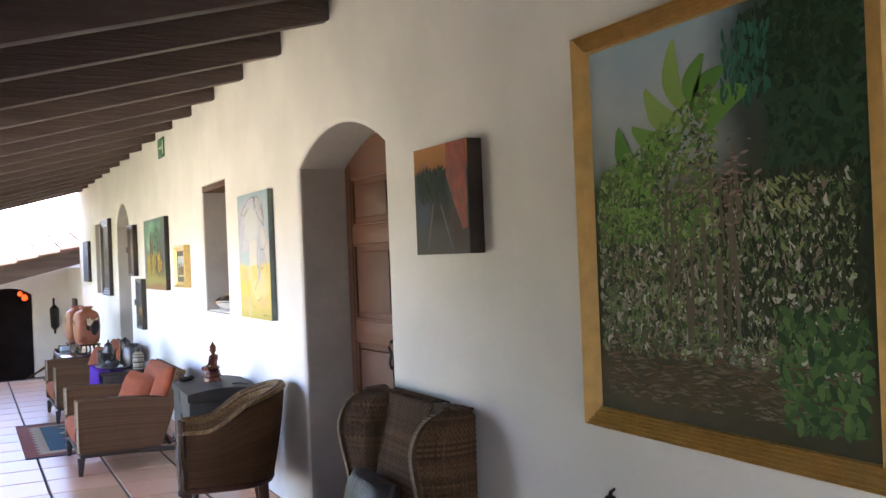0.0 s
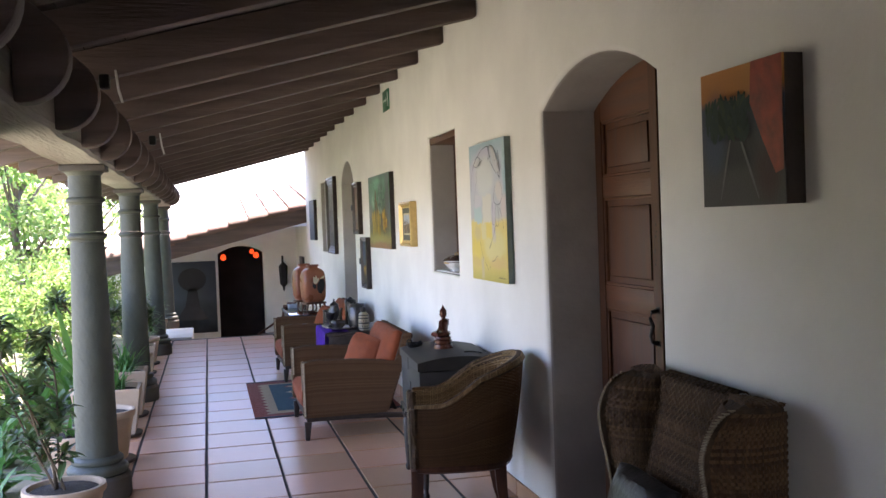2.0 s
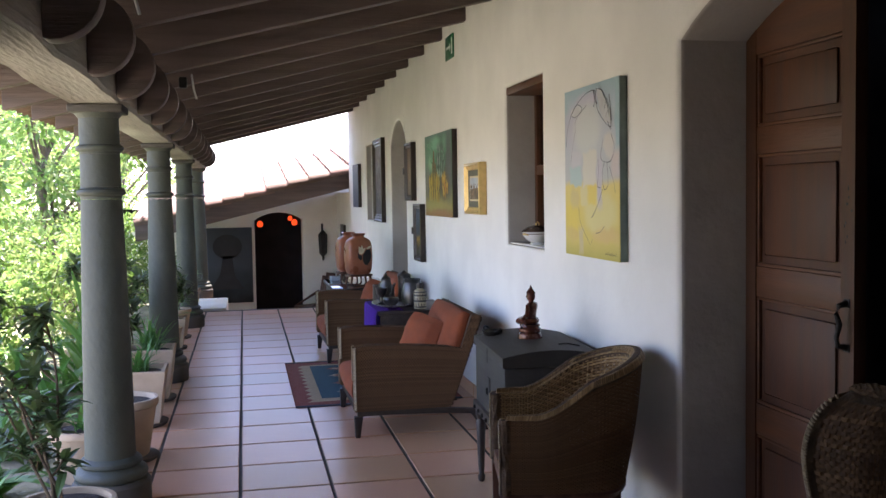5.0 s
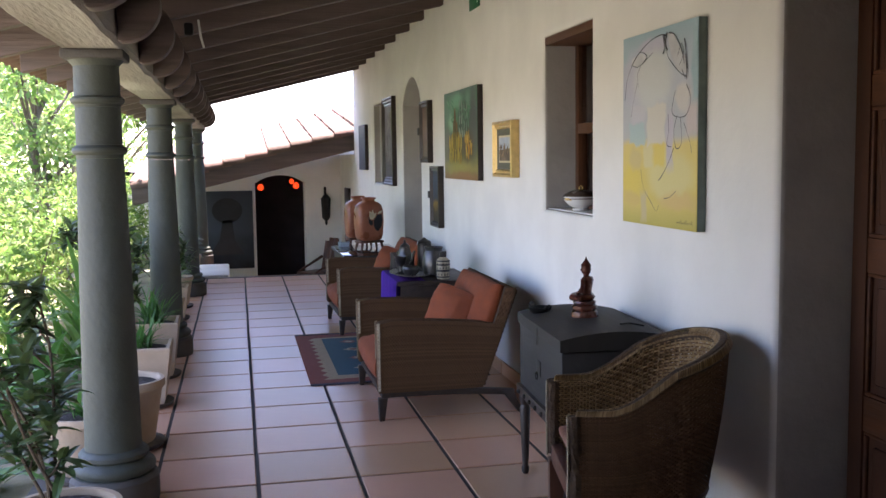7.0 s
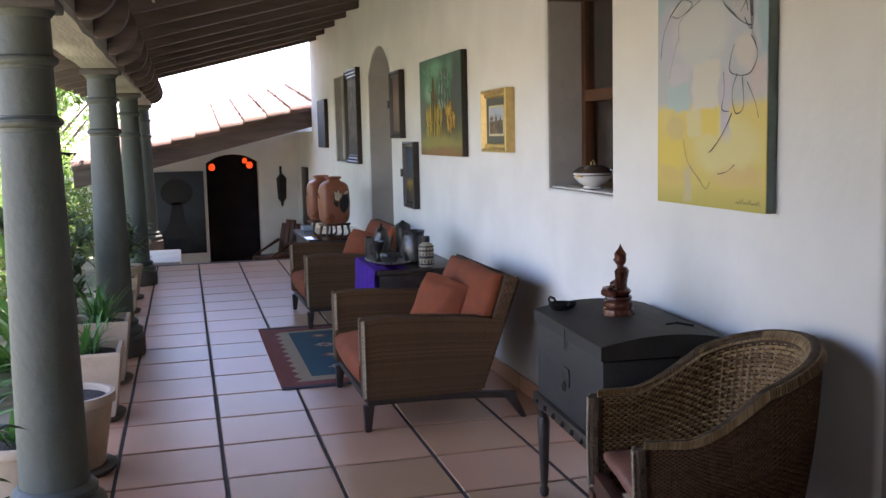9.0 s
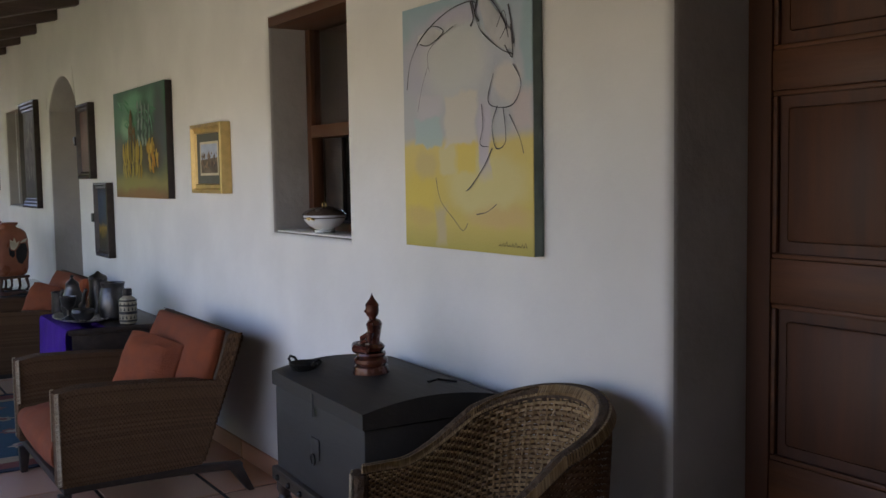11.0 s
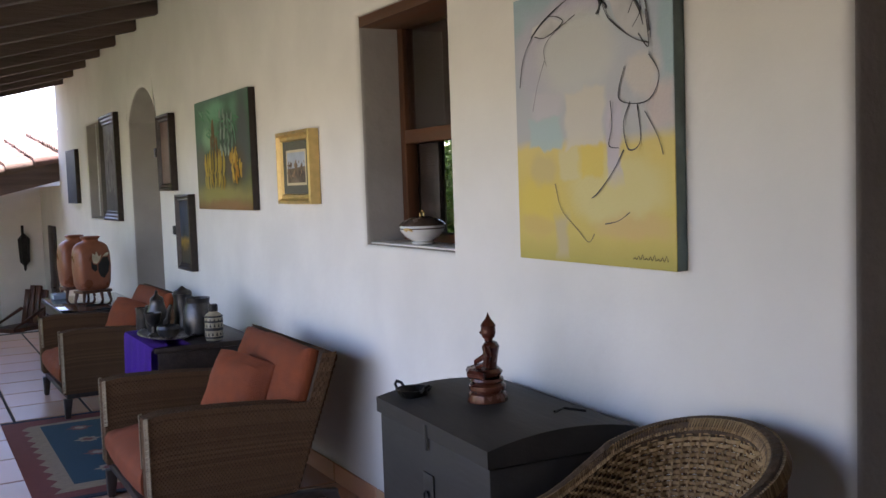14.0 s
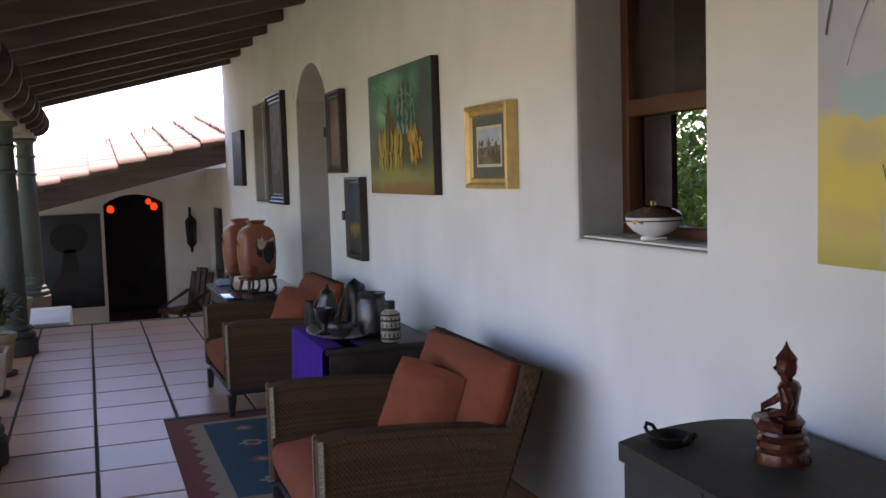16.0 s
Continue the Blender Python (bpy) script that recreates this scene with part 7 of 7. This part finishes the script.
def cane_plant(place, stems, height, seed, leaf=0.17):
    """Thin bare stems that end in rosettes of dark strap leaves."""
    rg = random.Random(seed)
    p = thing("cane_plant", "tall cane plant with dark strap leaves growing in a clay pot", "plant", place)
    bm, lm = bmesh.new(), bmesh.new()
    for s in range(stems):
        a = rg.uniform(0, 6.28)
        lean = Vector((math.cos(a) * 0.14 - 0.20, math.sin(a) * 0.16, 0))
        hgt = height * rg.uniform(0.5, 1.0)
        pts = []
        for i in range(9):
            k = i / 8
            pts.append(Vector((0.03 * math.cos(a), 0.03 * math.sin(a), 0)) + lean * k ** 1.4 + Vector((0.02 * math.sin(5 * k + s), 0.02 * math.cos(4 * k + s), hgt * k)))
        tube(pts, [0.007 - 0.0025 * i / 8 for i in range(9)], 7, bm)
        tips = [pts[-1]]
        for k in (2, 3, 4, 5, 6, 7):
            if rg.random() < 0.7:
                o = pts[k] + Vector((rg.uniform(-0.12, 0.12), rg.uniform(-0.12, 0.12), rg.uniform(0.03, 0.10)))
                tube([pts[k], (pts[k] + o) / 2 + Vector((0, 0, -0.01)), o], [0.005, 0.004, 0.004], 6, bm)
                tips.append(o)
        for tip in tips:
            for i in range(rg.randint(13, 19)):
                b = rg.uniform(0, 6.28)
                el = rg.uniform(-0.35, 1.1)
                d = Vector((math.cos(b) * math.cos(el), math.sin(b) * math.cos(el), math.sin(el)))
                leaf_blade(lm, tip + Vector((0, 0, rg.uniform(-0.07, 0.02))), d, leaf * rg.uniform(0.6, 1.1), 0.038, 0.7)
    part("stem", bm, STEM, p)
    part("leaf", lm, LEAF_DARK, p, "dark pointed strap leaves", smooth=False)
    return p


def grass_plant(place, count, length, width, seed, material=LEAF_BROAD, name="strap_leaf_plant", label="clump of arching green strap leaves", droop=1.1, spread=0.06):
    rg = random.Random(seed)
    p = thing(name, label, "plant", place)
    bm = bmesh.new()
    for i in range(count):
        a = rg.uniform(0, 6.28)
        el = rg.uniform(0.5, 1.45)
        d = Vector((math.cos(a) * math.cos(el), math.sin(a) * math.cos(el), math.sin(el)))
        leaf_blade(bm, Vector((rg.uniform(-spread, spread), rg.uniform(-spread, spread), 0)), d, length * rg.uniform(0.5, 1.1), width * rg.uniform(0.7, 1.2), droop * rg.uniform(0.5, 1.3), 7)
    part("leaf", bm, material, p, smooth=False)
    return p


_, z = pot((-0.39, 6.26, 0), 0.205, 0.27)
cane_plant((-0.41, 6.26, z), 5, 1.05, 5, 0.13)
_, z = pot((-0.50, 7.56, 0), 0.20, 0.29)
grass_plant((-0.50, 7.56, z), 14, 0.26, 0.03, 4)
_, z = pot((-0.36, 8.02, 0), 0.20, 0.34)
_, z = pot((-0.36, 8.92, 0), 0.19, 0.36, "square")
grass_plant((-0.36, 8.92, z), 70, 0.26, 0.014, 7, name="grass_plant", label="tufted green grass plant in a clay pot")
_, z = pot((-0.36, 9.74, 0), 0.19, 0.38, "square")
grass_plant((-0.36, 9.74, z), 90, 0.30, 0.014, 8, name="grass_plant", label="tufted green grass plant in a clay pot")
_, z = pot((-0.62, 9.35, 0), 0.15, 0.30)
grass_plant((-0.62, 9.35, z), 9, 0.75, 0.085, 12, droop=0.25, label="upright broad green leaves in a clay pot")
for k, yy in enumerate((11.5, 12.3, 13.1, 14.9, 15.5)):
    _, z = pot((-0.40, yy, 0), 0.17, 0.30, "square" if k % 2 else "round")
    if k % 2:
        grass_plant((-0.40, yy, z), 40, 0.30, 0.02, 20 + k)
    else:
        cane_plant((-0.40, yy, z), 3, 0.75, 30 + k, 0.14)
_, z = pot((-0.58, 10.15, -0.0), 0.13, 0.28)
cane_plant((-0.58, 10.15, z), 5, 1.15, 41, 0.14)


# ---- the garden ----
def leaf_cloud(name, centres, per, spread, size, seed, material, parent, aspect=0.5):
    """Many small pointed leaves around clump centres, one mesh."""
    rs = np.random.RandomState(seed)
    c = np.repeat(np.array(centres), per, axis=0)
    n = len(c)
    off = rs.normal(size=(n, 3))
    off *= (rs.rand(n, 1) ** 0.45) * spread / np.linalg.norm(off, axis=1, keepdims=True)
    off[:, 2] *= 0.75
    p = c + off
    d = off / (np.linalg.norm(off, axis=1, keepdims=True) + 1e-6) + rs.normal(size=(n, 3)) * 0.7
    d[:, 2] -= 0.25
    d /= np.linalg.norm(d, axis=1, keepdims=True)
    s = np.cross(d, rs.normal(size=(n, 3)))
    s /= np.linalg.norm(s, axis=1, keepdims=True) + 1e-9
    ln = size * (0.6 + 0.8 * rs.rand(n, 1))
    nr = np.cross(s, d)
    v = np.stack([p, p + d * ln * 0.5 + s * ln * aspect * 0.5 + nr * ln * 0.08, p + d * ln, p + d * ln * 0.5 - s * ln * aspect * 0.5 + nr * ln * 0.08], axis=1).reshape(-1, 3)
    f = np.arange(n * 4).reshape(-1, 4)
    me = bpy.data.meshes.new(name)
    me.from_pydata(v.tolist(), [], f.tolist())
    me.materials.append(material)
    ob = new(name, me)
    ob.parent = parent
    return ob


def tree(place, height, spread, clumps, per, seed, leaf=0.11, name="garden_tree", label="leafy green garden tree in bright sun", base=0.35):
    rg = random.Random(seed)
    t = thing(name, label, "tree", place, group="garden trees")
    bm = bmesh.new()
    trunk = [Vector((0.06 * math.sin(i * 0.9 + seed), 0.06 * math.cos(i * 0.8 + seed), height * 0.62 * i / 7)) for i in range(8)]
    tube(trunk, [0.10 * height / 4 * (1 - 0.09 * i) for i in range(8)], 9, bm)
    centres = []
    for k in range(clumps):
        a = rg.uniform(0, 6.28)
        r = spread * rg.random() ** 0.5
        zz = height * rg.uniform(base, 1.0)
        r *= 1.0 - 0.45 * abs(zz / height - 0.62)
        tip = Vector((r * math.cos(a), r * math.sin(a), zz))
        centres.append(tuple(tip))
        if k % 2 == 0:
            j = min(7, max(2, int(7 * min(1, zz / height * 0.95))))
            m0 = trunk[j]
            tube([m0, (m0 + tip) / 2 + Vector((0, 0, 0.08 * height / 4)), tip], [0.03 * height / 4, 0.018 * height / 4, 0.006], 6, bm)
    part("trunk", bm, BARK, t)
    leaf_cloud("crown", centres, per, spread * 0.30, leaf, seed, LEAF_SUN, t)
    return t


def shrub(place, r, h, clumps, per, seed, leaf=0.07, material=LEAF_SUN, label="dense sunlit green shrub in the garden"):
    rg = random.Random(seed)
    t = thing("shrub", label, "shrub", place, group="garden shrubs")
    centres = []
    bm = bmesh.new()
    for k in range(clumps):
        a, q = rg.uniform(0, 6.28), rg.random() ** 0.5
        tip = Vector((r * q * math.cos(a), r * q * math.sin(a), h * (0.12 + 0.88 * rg.random() * (1 - 0.5 * q))))
        centres.append(tuple(tip))
        if k % 3 == 0:
            tube([(0.02 * k / clumps, 0, -0.02), tuple(tip * 0.5 + Vector((0, 0, 0.05))), tuple(tip)], [0.014, 0.009, 0.004], 5, bm)
    part("twig", bm, BARK, t)
    leaf_cloud("leaf", centres, per, r * 0.36, leaf, seed, material, t)
    return t


rg = random.Random(77)
G = -0.06
for k, (x, y, h_, s_) in enumerate(((-3.0, 13.5, 3.6, 1.2), (-2.6, 18.0, 4.2, 1.4), (-4.6, 22.0, 5.0, 2.0), (-2.4, 25.5, 4.6, 1.8), (-6.6, 27.0, 6.0, 2.4), (-4.2, 31.0, 4.6, 1.8), (-5.4, 15.5, 4.2, 1.6))):
    tree((x, y, G), h_, s_, 34, 130, 100 + k, 0.12)
for k, (x, y, r_, h_) in enumerate(((-1.9, 10.4, 0.55, 1.3), (-1.75, 12.6, 0.6, 1.7), (-1.6, 15.2, 0.6, 1.5), (-2.1, 16.6, 0.7, 2.0), (-2.7, 11.6, 0.7, 1.6), (-1.5, 18.6, 0.6, 1.5), (-3.2, 16.0, 0.9, 2.0), (-2.0, 21.0, 0.9, 2.0), (-3.4, 19.6, 1.0, 2.2))):
    shrub((x, y, G), r_, h_, 26, 110, 200 + k, 0.075)
for k, (x, y, ln, n_) in enumerate(((-1.05, 7.6, 0.55, 20), (-1.2, 8.5, 0.65, 22), (-1.15, 9.6, 0.65, 22), (-1.5, 9.2, 0.7, 22), (-1.0, 10.6, 0.6, 20), (-1.2, 11.7, 0.65, 22), (-0.95, 6.7, 0.5, 18), (-1.1, 13.4, 0.6, 20))):
    grass_plant((x, y, G), n_, ln, 0.085, 300 + k, label="clump of broad bright green leaves at the veranda edge", droop=1.3, spread=0.12)


def fern(place, seed):
    rg = random.Random(seed)
    f = thing("fern", "bright green fern with feathery fronds", "fern", place)
    bm = bmesh.new()
    for k in range(16):
        a = rg.uniform(0, 6.28)
        d = Vector((math.cos(a) * 0.6, math.sin(a) * 0.6, 0.8)).normalized()
        p = Vector((0, 0, 0))
        ln = rg.uniform(0.5, 0.8)
        for i in range(14):
            p = p + d * (ln / 14)
            d = (d + Vector((0, 0, -0.09))).normalized()
            s = d.cross(Vector((0, 0, 1))).normalized()
            w = 0.11 * math.sin(math.pi * (0.1 + 0.88 * i / 14))
            for sg in (1, -1):
                leaf_blade(bm, p, s * sg + d * 0.4, w, 0.018, 0.2, 2)
    part("frond", bm, LEAF_BROAD, f, smooth=False)


fern((-1.35, 10.2, G + 0.25), 1)
fern((-1.75, 8.0, G + 0.1), 2)
fern((-1.0, 12.4, G + 0.1), 3)

# trees seen through the window, behind the rooms
for k, (x, y) in enumerate(((4.6, 13.6), (5.9, 14.8), (7.2, 16.5), (5.4, 13.0), (6.7, 13.9))):
    shrub((x, y, -0.3), 1.1, 3.0, 40, 120, 400 + k, 0.10, label="sunlit green bush behind the house")

# low wall and distant planting that close the garden
tagged(mesh_object("wall_garden", boxm(-9.0, -1.9, 23.2, 23.5, -0.1, 0.95, bevel=0.02), GREYWALL), "low grey rendered garden wall", "wall", kind="structure")
far = thing("distant_trees", "distant bright tree line beyond the garden", "trees", (0, 0, G), kind="stuff")
cs_ = []
for k in range(150):
    a = rg.uniform(0, 1)
    cs_.append((-26 + 18 * a + rg.uniform(-1, 1), 40 + rg.uniform(-3, 3) - 14 * (1 - a), rg.uniform(0.3, 5.5)))
leaf_cloud("leaf", cs_, 110, 1.8, 0.38, 9, LEAF_SUN, far)

# ---- floor tiles ----
tile_bm = boxm(-PITCH / 2 + 0.009, PITCH / 2 - 0.009, -PITCH_Y / 2 + 0.009, PITCH_Y / 2 - 0.009, -0.0079, 0.0, bevel=0.004, seg=1)
floor_ob = bpy.data.objects["floor"]
first = part("tile", tile_bm, TILE, floor_ob)
k0 = True
x = JOINT_X + PITCH / 2 - 2 * PITCH
while x < WALL_X + PITCH / 2:
    y = JOINT_Y + PITCH_Y / 2 - 22 * PITCH_Y
    while y < FLOOR_END - 0.2:
        wide = min(x + PITCH / 2, WALL_X) - (x - PITCH / 2)
        if wide > 0.06 and y > BACK_Y:
            if wide < PITCH - 0.01:
                me = bpy.data.meshes.get("tile_cut")
                if me is None:
                    b_ = boxm(-PITCH / 2 + 0.009, -PITCH / 2 + wide - 0.004, -PITCH_Y / 2 + 0.009, PITCH_Y / 2 - 0.009, -0.0079, 0.0, bevel=0.004, seg=1)
                    me = bpy.data.meshes.new("tile_cut")
                    b_.to_mesh(me)
                    b_.free()
                    me.materials.append(TILE)
            else:
                me = first.data
            o = first if k0 else new("tile", me)
            if k0:
                o.data = me
            k0 = False
            o.parent = floor_ob
            o.location = (x + random.uniform(-0.0015, 0.0015), y + random.uniform(-0.0015, 0.0015), random.uniform(-0.0012, 0.0))
            o.rotation_euler = (random.uniform(-0.0015, 0.0015), random.uniform(-0.0015, 0.0015), random.uniform(-0.003, 0.003))
        y += PITCH_Y
    x += PITCH
